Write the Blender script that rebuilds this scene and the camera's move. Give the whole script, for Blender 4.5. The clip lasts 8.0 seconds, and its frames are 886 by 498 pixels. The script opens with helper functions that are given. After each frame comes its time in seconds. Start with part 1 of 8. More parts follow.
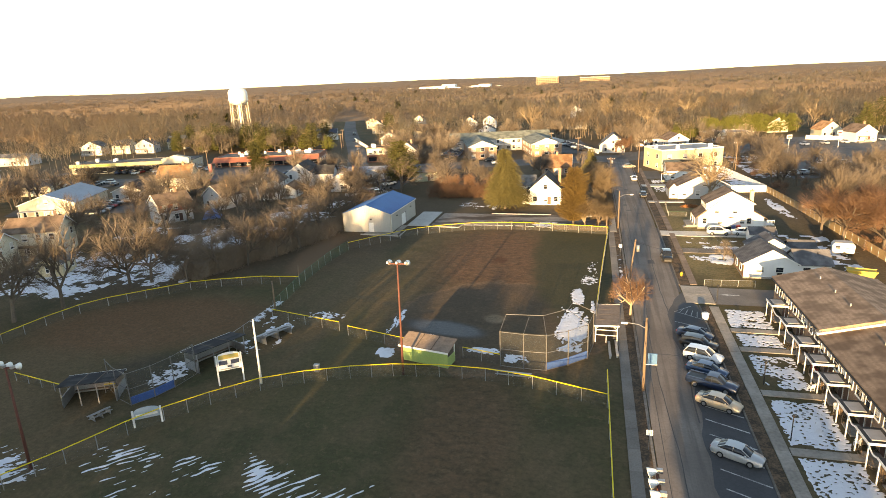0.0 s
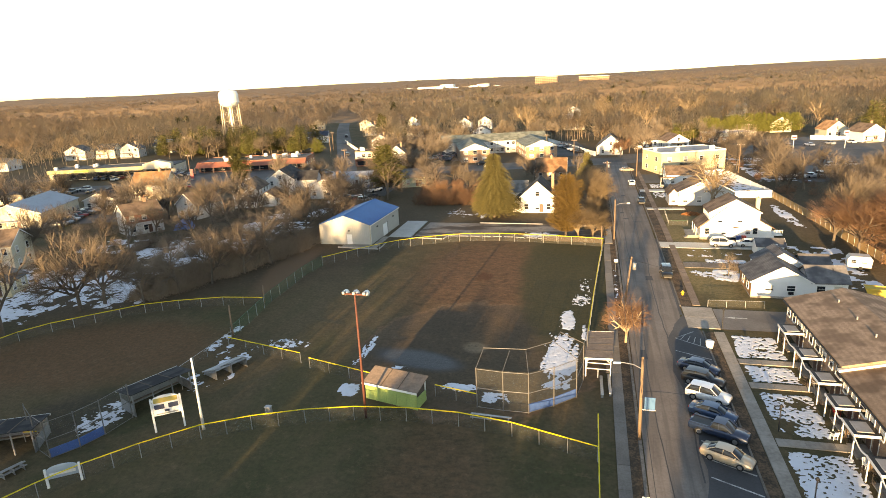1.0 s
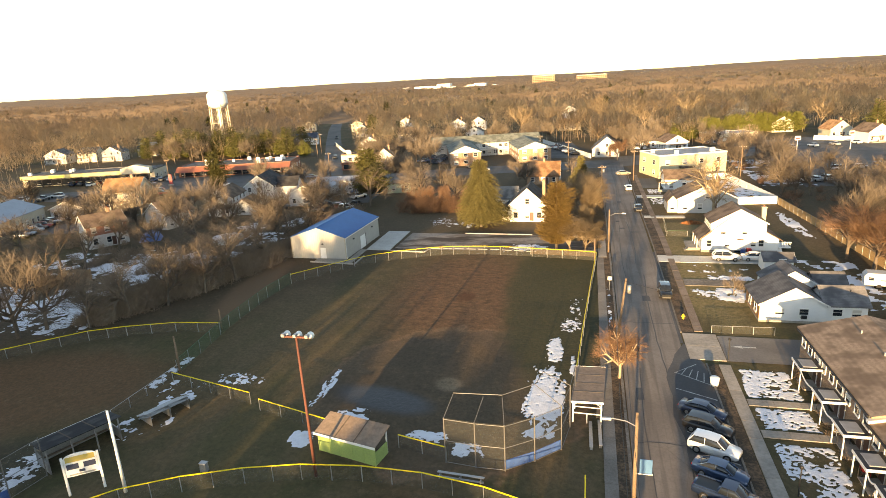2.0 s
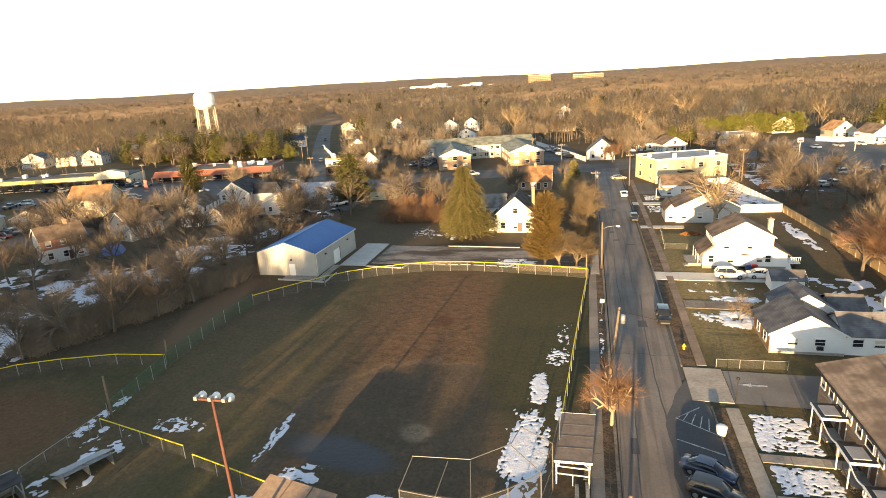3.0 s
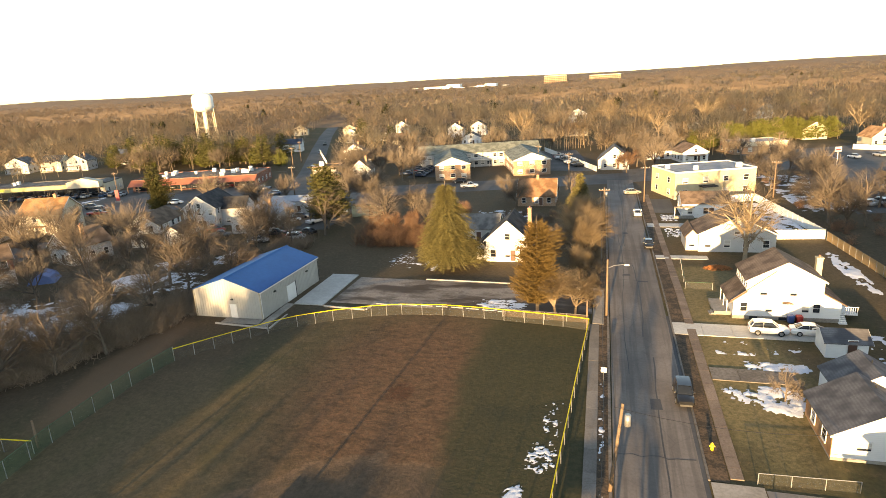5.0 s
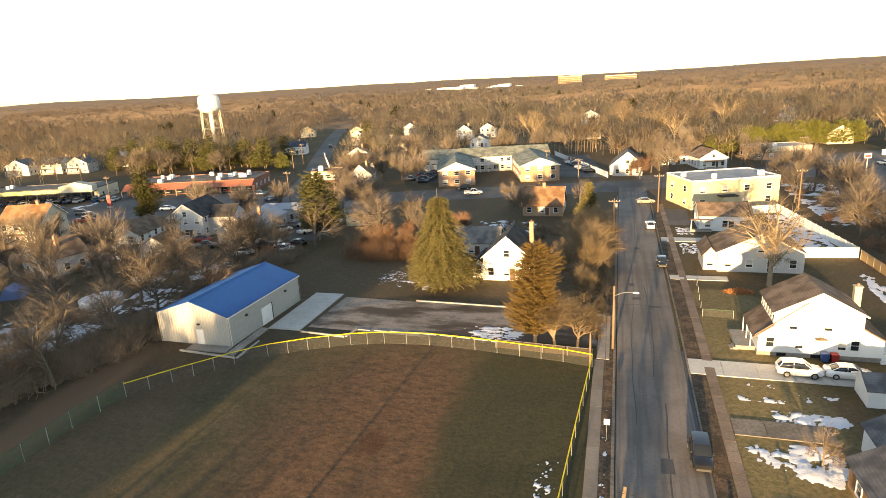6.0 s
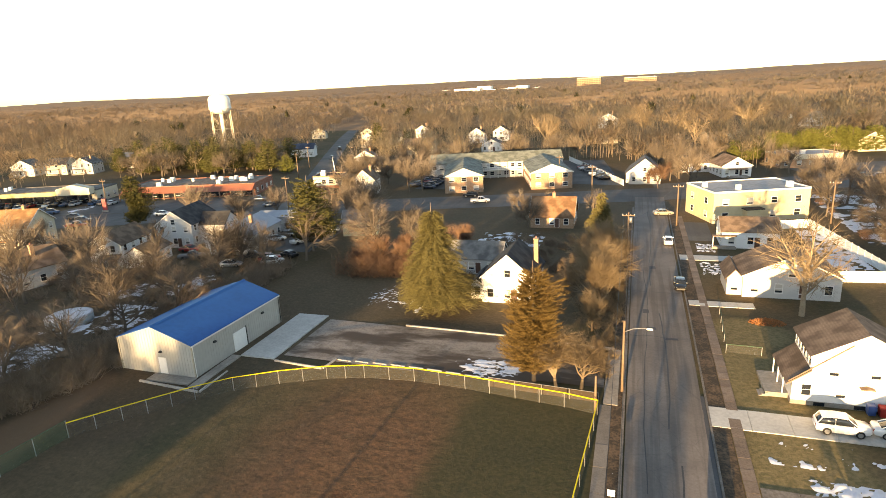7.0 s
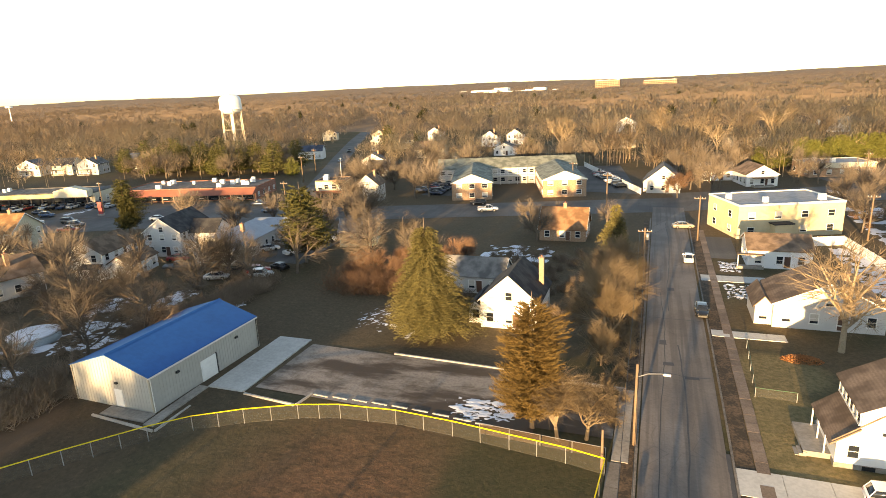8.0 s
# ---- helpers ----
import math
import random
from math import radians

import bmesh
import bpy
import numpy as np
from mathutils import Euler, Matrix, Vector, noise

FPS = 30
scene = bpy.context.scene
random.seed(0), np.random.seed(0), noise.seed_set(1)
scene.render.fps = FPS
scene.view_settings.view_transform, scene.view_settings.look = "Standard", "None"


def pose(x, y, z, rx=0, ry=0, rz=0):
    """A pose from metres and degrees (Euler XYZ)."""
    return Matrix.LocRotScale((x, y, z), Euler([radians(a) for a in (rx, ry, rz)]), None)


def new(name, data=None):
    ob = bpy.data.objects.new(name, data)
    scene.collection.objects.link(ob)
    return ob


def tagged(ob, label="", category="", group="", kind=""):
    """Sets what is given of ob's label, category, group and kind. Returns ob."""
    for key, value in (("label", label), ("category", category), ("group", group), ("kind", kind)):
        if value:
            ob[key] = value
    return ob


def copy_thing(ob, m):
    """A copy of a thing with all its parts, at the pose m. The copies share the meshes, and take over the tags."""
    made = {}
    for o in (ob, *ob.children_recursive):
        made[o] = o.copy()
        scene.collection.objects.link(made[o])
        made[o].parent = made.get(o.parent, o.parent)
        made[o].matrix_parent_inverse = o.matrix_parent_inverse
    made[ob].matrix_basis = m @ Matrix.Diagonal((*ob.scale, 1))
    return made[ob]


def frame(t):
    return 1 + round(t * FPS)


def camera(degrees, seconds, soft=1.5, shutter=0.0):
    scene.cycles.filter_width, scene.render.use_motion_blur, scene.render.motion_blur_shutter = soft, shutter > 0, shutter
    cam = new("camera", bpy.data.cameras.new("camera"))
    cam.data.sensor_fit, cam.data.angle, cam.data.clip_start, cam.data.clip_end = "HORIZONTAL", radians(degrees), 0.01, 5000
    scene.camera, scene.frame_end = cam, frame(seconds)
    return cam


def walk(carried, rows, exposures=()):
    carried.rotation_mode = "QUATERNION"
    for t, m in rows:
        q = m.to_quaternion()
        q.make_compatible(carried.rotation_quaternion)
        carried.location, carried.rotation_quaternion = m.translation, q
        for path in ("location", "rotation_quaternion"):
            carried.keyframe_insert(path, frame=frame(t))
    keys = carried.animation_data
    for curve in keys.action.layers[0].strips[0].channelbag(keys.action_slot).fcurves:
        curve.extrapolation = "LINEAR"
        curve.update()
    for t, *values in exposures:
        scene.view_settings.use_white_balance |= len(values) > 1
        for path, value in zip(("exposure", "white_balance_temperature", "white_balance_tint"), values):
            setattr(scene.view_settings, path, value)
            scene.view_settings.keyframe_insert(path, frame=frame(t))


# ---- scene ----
cam = camera(73.1, 8.0, 0.8)
METRES, EYE, TILT, LEAN, TURN = 82.1, 38.0, 2.0, 0.0, 14.1
ROWS = [
    (0.0, 0.0, 0.0, 0.0, -0.77, -17.86, 2.38),
    (0.5, 0.0231, 0.0587, -0.002, -0.8, -17.87, 2.56),
    (1.0, 0.0464, 0.1178, -0.0041, -0.82, -17.86, 2.73),
    (1.5, 0.0693, 0.1776, -0.0058, -0.86, -17.89, 2.89),
    (3.0, 0.1347, 0.3565, -0.0106, -1.29, -17.99, 3.14),
    (3.5, 0.1561, 0.417, -0.0128, -1.35, -17.98, 3.16),
    (4.0, 0.1774, 0.4772, -0.0145, -1.32, -17.99, 3.21),
    (4.5, 0.1993, 0.5383, -0.0172, -0.58, -17.93, 3.2),
    (6.0, 0.2629, 0.7162, -0.022, 1.62, -17.75, 3.21),
    (6.5, 0.2824, 0.7748, -0.0235, 2.46, -17.68, 3.12),
    (7.0, 0.2996, 0.832, -0.0256, 3.33, -17.56, 2.99),
    (7.5, 0.3152, 0.8886, -0.0276, 4.08, -17.47, 2.87),
    (8.0, 0.3281, 0.9435, -0.0297, 5.01, -17.36, 2.7),
]
walk(cam, [(t, pose(0, 0, EYE, TILT, LEAN, TURN) @ pose(METRES * x, METRES * y, METRES * z, 90 + pitch, roll, yaw)) for t, x, y, z, yaw, pitch, roll in ROWS])

# ---- light ----
SUN_UP, SUN_SIDE = 5.0, 4.8      # degrees over the horizon; degrees by which the light drifts to the right of +y
scene.view_settings.exposure = 2.1
scene.view_settings.use_white_balance = True
scene.view_settings.white_balance_temperature = 7900
world = bpy.data.worlds.new("sky")
scene.world = world
world.use_nodes = True
wn, wl = world.node_tree.nodes, world.node_tree.links
sky = wn.new("ShaderNodeTexSky")
sky.sky_type = "NISHITA"
sky.sun_disc = False
sky.sun_elevation = radians(SUN_UP)
sky.sun_rotation = radians(180 + SUN_SIDE)
sky.air_density, sky.dust_density, sky.ozone_density = 0.75, 0.2, 1.6
wn["Background"].inputs["Strength"].default_value = 0.15
pale = wn.new("ShaderNodeHueSaturation")      # thin winter haze bleaches the sky
pale.inputs["Saturation"].default_value = 0.8
wl.new(sky.outputs["Color"], pale.inputs["Color"])
wl.new(pale.outputs["Color"], wn["Background"].inputs["Color"])
sun_data = bpy.data.lights.new("sun", "SUN")
sun_data.energy, sun_data.angle, sun_data.color = 4.4, radians(0.6), (1.0, 0.71, 0.39)
sun = new("sun", sun_data)
sun.rotation_euler = (radians(90 - SUN_UP), 0, radians(-SUN_SIDE))
sun.location = (-60, -300, 60)

# ---- ground heights ----
CT, ST = math.cos(radians(TURN)), math.sin(radians(TURN))
SLOPE = 0.0349


def gz(x, y):
    """Height of the ground: a gentle rise to the north that levels off."""
    s = CT * y - ST * x
    if s < 125:
        return SLOPE * max(s, -120)
    u = min((s - 125) / 16, 1.0)
    return SLOPE * 125 + SLOPE * 16 * (u - u * u / 2)


# ---- materials ----
def nodes_of(name, rough=0.8, metal=0.0, spec=0.3):
    m = bpy.data.materials.new(name)
    m.use_nodes = True
    b = m.node_tree.nodes["Principled BSDF"]
    b.inputs["Roughness"].default_value = rough
    b.inputs["Metallic"].default_value = metal
    b.inputs["Specular IOR Level"].default_value = spec
    return m, m.node_tree.nodes, m.node_tree.links, b


def position(n, l, scale=(1, 1, 1), world_space=True):
    if world_space:
        src = n.new("ShaderNodeNewGeometry").outputs["Position"]
    else:
        src = n.new("ShaderNodeTexCoord").outputs["Object"]
    mp = n.new("ShaderNodeMapping")
    mp.inputs["Scale"].default_value = scale
    l.new(src, mp.inputs["Vector"])
    return mp.outputs["Vector"]


def noise_of(n, l, vec, scale, detail=4.0, rough=0.55):
    t = n.new("ShaderNodeTexNoise")
    t.inputs["Scale"].default_value = scale
    t.inputs["Detail"].default_value = detail
    t.inputs["Roughness"].default_value = rough
    l.new(vec, t.inputs["Vector"])
    return t.outputs["Fac"]


def ramp_of(n, l, fac, lo, hi):
    r = n.new("ShaderNodeMapRange")
    r.interpolation_type = "SMOOTHSTEP"
    r.inputs["From Min"].default_value, r.inputs["From Max"].default_value = lo, hi
    l.new(fac, r.inputs["Value"])
    return r.outputs["Result"]


def mix_of(n, l, fac, a, b, how="MIX"):
    m = n.new("ShaderNodeMix")
    m.data_type, m.blend_type = "RGBA", how
    for key, v in (("Factor", fac), ("A", a), ("B", b)):
        sock = [s for s in m.inputs if s.name == key and s.type == ("VALUE" if key == "Factor" else "RGBA")][0]
        if isinstance(v, (int, float)):
            sock.default_value = v
        elif isinstance(v, tuple):
            sock.default_value = (*v, 1)
        else:
            l.new(v, sock)
    return [s for s in m.outputs if s.type == "RGBA"][0]


def math_of(n, l, op, a, b=None):
    m = n.new("ShaderNodeMath")
    m.operation = op
    for k, v in enumerate((a, b)):
        if v is None:
            continue
        if isinstance(v, (int, float)):
            m.inputs[k].default_value = v
        else:
            l.new(v, m.inputs[k])
    return m.outputs[0]


def bump_of(n, l, b, height, strength=0.3, dist=0.05):
    bp = n.new("ShaderNodeBump")
    bp.inputs["Strength"].default_value = strength
    bp.inputs["Distance"].default_value = dist
    l.new(height, bp.inputs["Height"])
    l.new(bp.outputs["Normal"], b.inputs["Normal"])


def surface(name, col, col2=None, rough=0.8, metal=0.0, fine=6.0, broad=0.35, amount=0.5, spec=0.3, bump=0.0, each=0.0, local=True):
    """A surface with grain and broad wear between two colours; each: how far the colour differs from object to object."""
    m, n, l, b = nodes_of(name, rough, metal, spec)
    vec = position(n, l, world_space=not local)
    col2 = col2 or tuple(c * 0.72 for c in col)
    f = noise_of(n, l, vec, fine, 5)
    g = noise_of(n, l, vec, broad, 3)
    k = math_of(n, l, "MULTIPLY", math_of(n, l, "ADD", ramp_of(n, l, f, 0.35, 0.68), ramp_of(n, l, g, 0.35, 0.7)), amount)
    c = mix_of(n, l, k, col, col2)
    if each:
        rnd = n.new("ShaderNodeObjectInfo").outputs["Random"]
        h = n.new("ShaderNodeHueSaturation")
        l.new(c, h.inputs["Color"])
        l.new(math_of(n, l, "ADD", math_of(n, l, "MULTIPLY", rnd, 2 * each), 1 - each), h.inputs["Value"])
        c = h.outputs["Color"]
    l.new(c, b.inputs["Base Color"])
    if bump:
        bump_of(n, l, b, f, bump, 0.03)
    return m


def plain(name, col, rough=0.5, metal=0.0, spec=0.4):
    return surface(name, col, tuple(c * 0.85 for c in col), rough, metal, 3.0, 0.6, 0.35, spec)


def ellipse(n, l, cx, cy, rx, ry, soft=0.15, wobble=None, turn=0.0):
    """1 inside an ellipse of the plan, 0 outside, with a soft ragged edge."""
    geo = n.new("ShaderNodeNewGeometry").outputs["Position"]
    mp = n.new("ShaderNodeMapping")
    mp.vector_type = "TEXTURE"
    mp.inputs["Location"].default_value = (cx, cy, 0)
    mp.inputs["Rotation"].default_value = (0, 0, radians(turn))
    mp.inputs["Scale"].default_value = (rx, ry, 1000)
    l.new(geo, mp.inputs["Vector"])
    ln = n.new("ShaderNodeVectorMath")
    ln.operation = "LENGTH"
    sep = n.new("ShaderNodeSeparateXYZ")
    l.new(mp.outputs["Vector"], sep.inputs[0])
    cmb = n.new("ShaderNodeCombineXYZ")
    l.new(sep.outputs[0], cmb.inputs[0])
    l.new(sep.outputs[1], cmb.inputs[1])
    l.new(cmb.outputs[0], ln.inputs[0])
    d = ln.outputs["Value"]
    if wobble is not None:
        d = math_of(n, l, "ADD", d, math_of(n, l, "MULTIPLY", math_of(n, l, "SUBTRACT", wobble, 0.5), 0.5))
    return ramp_of(n, l, d, 1 + soft, 1 - soft)


def ground_material():
    """Winter turf: dull green and straw, worn brown infield and bare damp earth."""
    m, n, l, b = nodes_of("winter_turf", 0.95, 0, 0.15)
    vec = position(n, l)
    fine, mid, broad = noise_of(n, l, vec, 2.2, 6, 0.7), noise_of(n, l, vec, 0.25, 5), noise_of(n, l, vec, 0.035, 4)
    turf = mix_of(n, l, ramp_of(n, l, mid, 0.36, 0.66), (0.066, 0.064, 0.031), (0.110, 0.087, 0.048))
    mow = noise_of(n, l, position(n, l, (0.75, 1.3, 1)), 1.0, 6, 0.7)
    worn = noise_of(n, l, position(n, l, (1.0, 0.35, 1)), 0.075, 5, 0.6)
    turf = mix_of(n, l, math_of(n, l, "MULTIPLY", ramp_of(n, l, broad, 0.44, 0.6), 0.75), turf, (0.140, 0.098, 0.056))
    turf = mix_of(n, l, math_of(n, l, "MULTIPLY", ramp_of(n, l, worn, 0.48, 0.66), 0.6), turf, (0.072, 0.072, 0.032))
    brown = mix_of(n, l, ramp_of(n, l, mow, 0.36, 0.64), (0.165, 0.090, 0.052), (0.098, 0.058, 0.036))
    out = ellipse(n, l, -16.5, 110, 12.5, 23, 0.5, mid, 6)
    c = mix_of(n, l, math_of(n, l, "MULTIPLY", out, 0.95), turf, brown)
    near = ellipse(n, l, -12, 52, 6, 16, 0.5, mid, 4)
    c = mix_of(n, l, math_of(n, l, "MULTIPLY", near, 0.6), c, brown)
    earth = mix_of(n, l, ramp_of(n, l, mid, 0.3, 0.7), (0.120, 0.086, 0.060), (0.085, 0.064, 0.047))
    infield = ellipse(n, l, -12.8, 82.5, 16, 16, 0.04, mid)
    c = mix_of(n, l, math_of(n, l, "MULTIPLY", infield, 0.8), c, earth)
    edge = math_of(n, l, "MULTIPLY", infield, math_of(n, l, "SUBTRACT", 1.0, ellipse(n, l, -12.8, 82.5, 15.2, 15.2, 0.05, mid)))
    c = mix_of(n, l, math_of(n, l, "MULTIPLY", edge, 0.85), c, (0.20, 0.125, 0.075))
    for cx, cy, rx, ry, turn, col, k in (
            (-13.2, 83, 1.6, 1.5, 0, (0.24, 0.18, 0.12), 0.8),
            (-10.5, 91, 1.2, 2.6, 30, (0.13, 0.085, 0.05), 0.6), (-22, 81, 7, 4, 10, (0.09, 0.066, 0.046), 0.5),
            (-16.5, 110.0, 1.6, 2.2, 0, (0.08, 0.035, 0.02), 0.7),
            (-66, 74, 17, 10, 20, (0.17, 0.09, 0.048), 0.75), (-56, 60, 6, 5, 20, (0.05, 0.042, 0.035), 0.6)):
        c = mix_of(n, l, math_of(n, l, "MULTIPLY", ellipse(n, l, cx, cy, rx, ry, 0.32, mid, turn), k), c, col)
    litter = ellipse(n, l, -72, 118, 46, 26, 0.3, mid, 40)
    c = mix_of(n, l, math_of(n, l, "MULTIPLY", litter, 0.8), c, (0.088, 0.063, 0.044))
    for cx, cy, rx, ry in ((-8, 150, 16, 4.5), (-75, 154, 60, 22), (0, 168, 14, 30), (60, 164, 20, 60), (-110, 250, 160, 70), (80, 270, 120, 60)):
        k = math_of(n, l, "MULTIPLY", ellipse(n, l, cx, cy, rx, ry, 0.3, mid), 0.7)
        c = mix_of(n, l, k, c, (0.120, 0.088, 0.058))
    c = mix_of(n, l, math_of(n, l, "MULTIPLY", ramp_of(n, l, fine, 0.36, 0.66), 0.45), c, (0.042, 0.034, 0.02))
    grit = noise_of(n, l, vec, 0.9, 8, 0.85)
    c = mix_of(n, l, math_of(n, l, "MULTIPLY", ramp_of(n, l, grit, 0.52, 0.66), 0.4), c, (0.20, 0.14, 0.085))
    c = mix_of(n, l, math_of(n, l, "MULTIPLY", ramp_of(n, l, mow, 0.5, 0.75), 0.25), c, (0.035, 0.032, 0.018))
    for cx, cy, rx, ry, turn in ((22.5, 119, 6, 15, 0), (21, 140, 4.5, 9, 0), (22, 153, 5, 5, 0)):
        lawn = mix_of(n, l, ramp_of(n, l, fine, 0.35, 0.65), (0.27, 0.20, 0.10), (0.15, 0.125, 0.058))
        c = mix_of(n, l, math_of(n, l, "MULTIPLY", ellipse(n, l, cx, cy, rx, ry, 0.3, mid, turn), 0.75), c, lawn)
    # darker green turf down the right side of the outfield
    dark_turf = mix_of(n, l, ramp_of(n, l, fine, 0.35, 0.65), (0.042, 0.044, 0.023), (0.066, 0.058, 0.032))
    strip = ellipse(n, l, -55.0, 111, 3.4, 15, 0.35, mid, 6)
    c = mix_of(n, l, math_of(n, l, "MULTIPLY", strip, 0.7), c, (0.17, 0.108, 0.066))
    c = mix_of(n, l, math_of(n, l, "MULTIPLY", ellipse(n, l, -0.6, 118, 9.4, 36, 0.17, mid), 0.92), c, dark_turf)
    wet = math_of(n, l, "MULTIPLY", ellipse(n, l, -20.0, 78.8, 6.0, 2.4, 0.35, mid, -12), 1.0)
    c = mix_of(n, l, math_of(n, l, "MULTIPLY", wet, 0.85), c, (0.045, 0.048, 0.054))
    l.new(c, b.inputs["Base Color"])
    l.new(math_of(n, l, "SUBTRACT", 0.95, math_of(n, l, "MULTIPLY", wet, 0.55)), b.inputs["Roughness"])
    bump_of(n, l, b, math_of(n, l, "ADD", fine, mid), 0.5, 0.12)
    return m


def asphalt_material(name, dark, light, streak=0.0):
    m, n, l, b = nodes_of(name, 0.85, 0, 0.3)
    vec = position(n, l)
    long = position(n, l, (1.3, 0.03, 1))
    f, g, s = noise_of(n, l, vec, 3.5, 6, 0.7), noise_of(n, l, vec, 0.12, 5), noise_of(n, l, long, 1.0, 3)
    c = mix_of(n, l, ramp_of(n, l, g, 0.35, 0.65), dark, light)
    c = mix_of(n, l, math_of(n, l, "MULTIPLY", ramp_of(n, l, s, 0.45, 0.6), streak), c, tuple(v * 0.6 for v in dark))
    cr = n.new("ShaderNodeTexVoronoi")
    cr.feature = "DISTANCE_TO_EDGE"
    cr.inputs["Scale"].default_value = 0.18
    l.new(vec, cr.inputs["Vector"])
    c = mix_of(n, l, math_of(n, l, "MULTIPLY", ramp_of(n, l, cr.outputs["Distance"], 0.008, 0.0), 0.2), c, (0.03, 0.03, 0.03))
    c = mix_of(n, l, math_of(n, l, "MULTIPLY", ramp_of(n, l, f, 0.35, 0.7), 0.3), c, tuple(v * 0.5 for v in dark))
    l.new(c, b.inputs["Base Color"])
    bump_of(n, l, b, f, 0.3, 0.02)
    return m


def lot_material():
    """An old lot: bleached, dusty asphalt with damp brown dirt and leaves lying in drifts."""
    m, n, l, b = nodes_of("broken_lot", 0.85, 0, 0.25)
    drift = noise_of(n, l, position(n, l, (0.07, 0.22, 1)), 1.0, 5, 0.6)
    f, g = noise_of(n, l, position(n, l), 3.0, 6, 0.7), noise_of(n, l, position(n, l), 0.5, 5, 0.6)
    c = mix_of(n, l, ramp_of(n, l, drift, 0.42, 0.57), (0.075, 0.058, 0.046), (0.29, 0.25, 0.215))
    c = mix_of(n, l, math_of(n, l, "MULTIPLY", ramp_of(n, l, g, 0.5, 0.68), 0.55), c, (0.085, 0.062, 0.045))
    c = mix_of(n, l, math_of(n, l, "MULTIPLY", ramp_of(n, l, f, 0.4, 0.7), 0.4), c, (0.06, 0.048, 0.038))
    l.new(c, b.inputs["Base Color"])
    bump_of(n, l, b, f, 0.3, 0.03)
    return m


def shingle_material(name, col, col2):
    m, n, l, b = nodes_of(name, 0.9, 0, 0.2)
    vec = position(n, l, world_space=False)
    f, g = noise_of(n, l, vec, 4.0, 5, 0.7), noise_of(n, l, vec, 0.5, 4)
    w = n.new("ShaderNodeTexWave")
    w.bands_direction = "Z"
    w.inputs["Scale"].default_value = 2.2
    w.inputs["Distortion"].default_value = 1.5
    l.new(vec, w.inputs["Vector"])
    c = mix_of(n, l, ramp_of(n, l, g, 0.38, 0.62), tuple(v * 0.72 for v in col), tuple(v * 1.12 for v in col2))
    c = mix_of(n, l, math_of(n, l, "MULTIPLY", ramp_of(n, l, f, 0.4, 0.7), 0.45), c, tuple(v * 0.5 for v in col))
    c = mix_of(n, l, math_of(n, l, "MULTIPLY", w.outputs["Fac"], 0.25), c, tuple(v * 0.5 for v in col))
    rnd = n.new("ShaderNodeObjectInfo").outputs["Random"]
    h = n.new("ShaderNodeHueSaturation")
    l.new(c, h.inputs["Color"])
    l.new(math_of(n, l, "ADD", math_of(n, l, "MULTIPLY", rnd, 0.4), 0.8), h.inputs["Value"])
    l.new(h.outputs["Color"], b.inputs["Base Color"])
    bump_of(n, l, b, f, 0.3, 0.03)
    return m


def siding_material(name, col):
    """Lapped boards: a fine step every 12 cm, with grime."""
    m, n, l, b = nodes_of(name, 0.6, 0, 0.35)
    vec = position(n, l, world_space=False)
    sep = n.new("ShaderNodeSeparateXYZ")
    l.new(vec, sep.inputs[0])
    saw = math_of(n, l, "FRACT", math_of(n, l, "MULTIPLY", sep.outputs["Z"], 5.0))
    g = noise_of(n, l, vec, 0.7, 5)
    c = mix_of(n, l, math_of(n, l, "MULTIPLY", ramp_of(n, l, g, 0.4, 0.75), 0.35), col, tuple(v * 0.8 for v in col))
    c = mix_of(n, l, math_of(n, l, "MULTIPLY", ramp_of(n, l, saw, 0.85, 1.0), 0.25), c, tuple(v * 0.55 for v in col))
    l.new(c, b.inputs["Base Color"])
    bump_of(n, l, b, saw, 0.3, 0.02)
    return m


def brick_material(name, col, col2, mortar):
    m, n, l, b = nodes_of(name, 0.85, 0, 0.2)
    tc = n.new("ShaderNodeTexCoord").outputs["Object"]
    sep = n.new("ShaderNodeSeparateXYZ")
    l.new(tc, sep.inputs[0])
    cmb = n.new("ShaderNodeCombineXYZ")
    l.new(math_of(n, l, "ADD", sep.outputs[0], sep.outputs[1]), cmb.inputs[0])
    l.new(sep.outputs[2], cmb.inputs[1])
    t = n.new("ShaderNodeTexBrick")
    for key, v in (("Scale", 4.0), ("Mortar Size", 0.02), ("Brick Width", 0.9), ("Row Height", 0.3)):
        t.inputs[key].default_value = v
    for key, v in (("Color1", col), ("Color2", col2), ("Mortar", mortar)):
        t.inputs[key].default_value = (*v, 1)
    l.new(cmb.outputs[0], t.inputs["Vector"])
    g = noise_of(n, l, tc, 0.6, 5)
    c = mix_of(n, l, math_of(n, l, "MULTIPLY", ramp_of(n, l, g, 0.35, 0.7), 0.35), t.outputs["Color"], tuple(v * 0.6 for v in col))
    l.new(c, b.inputs["Base Color"])
    return m


def snow_material():
    m, n, l, b = nodes_of("old_snow", 0.6, 0, 0.3)
    vec = position(n, l)
    g, f = noise_of(n, l, vec, 0.8, 5), noise_of(n, l, vec, 5.0, 5, 0.7)
    c = mix_of(n, l, math_of(n, l, "MULTIPLY", ramp_of(n, l, g, 0.5, 0.75), 0.4), (0.66, 0.68, 0.74), (0.44, 0.43, 0.42))
    l.new(c, b.inputs["Base Color"])
    bump_of(n, l, b, math_of(n, l, "ADD", f, g), 0.5, 0.1)
    return m


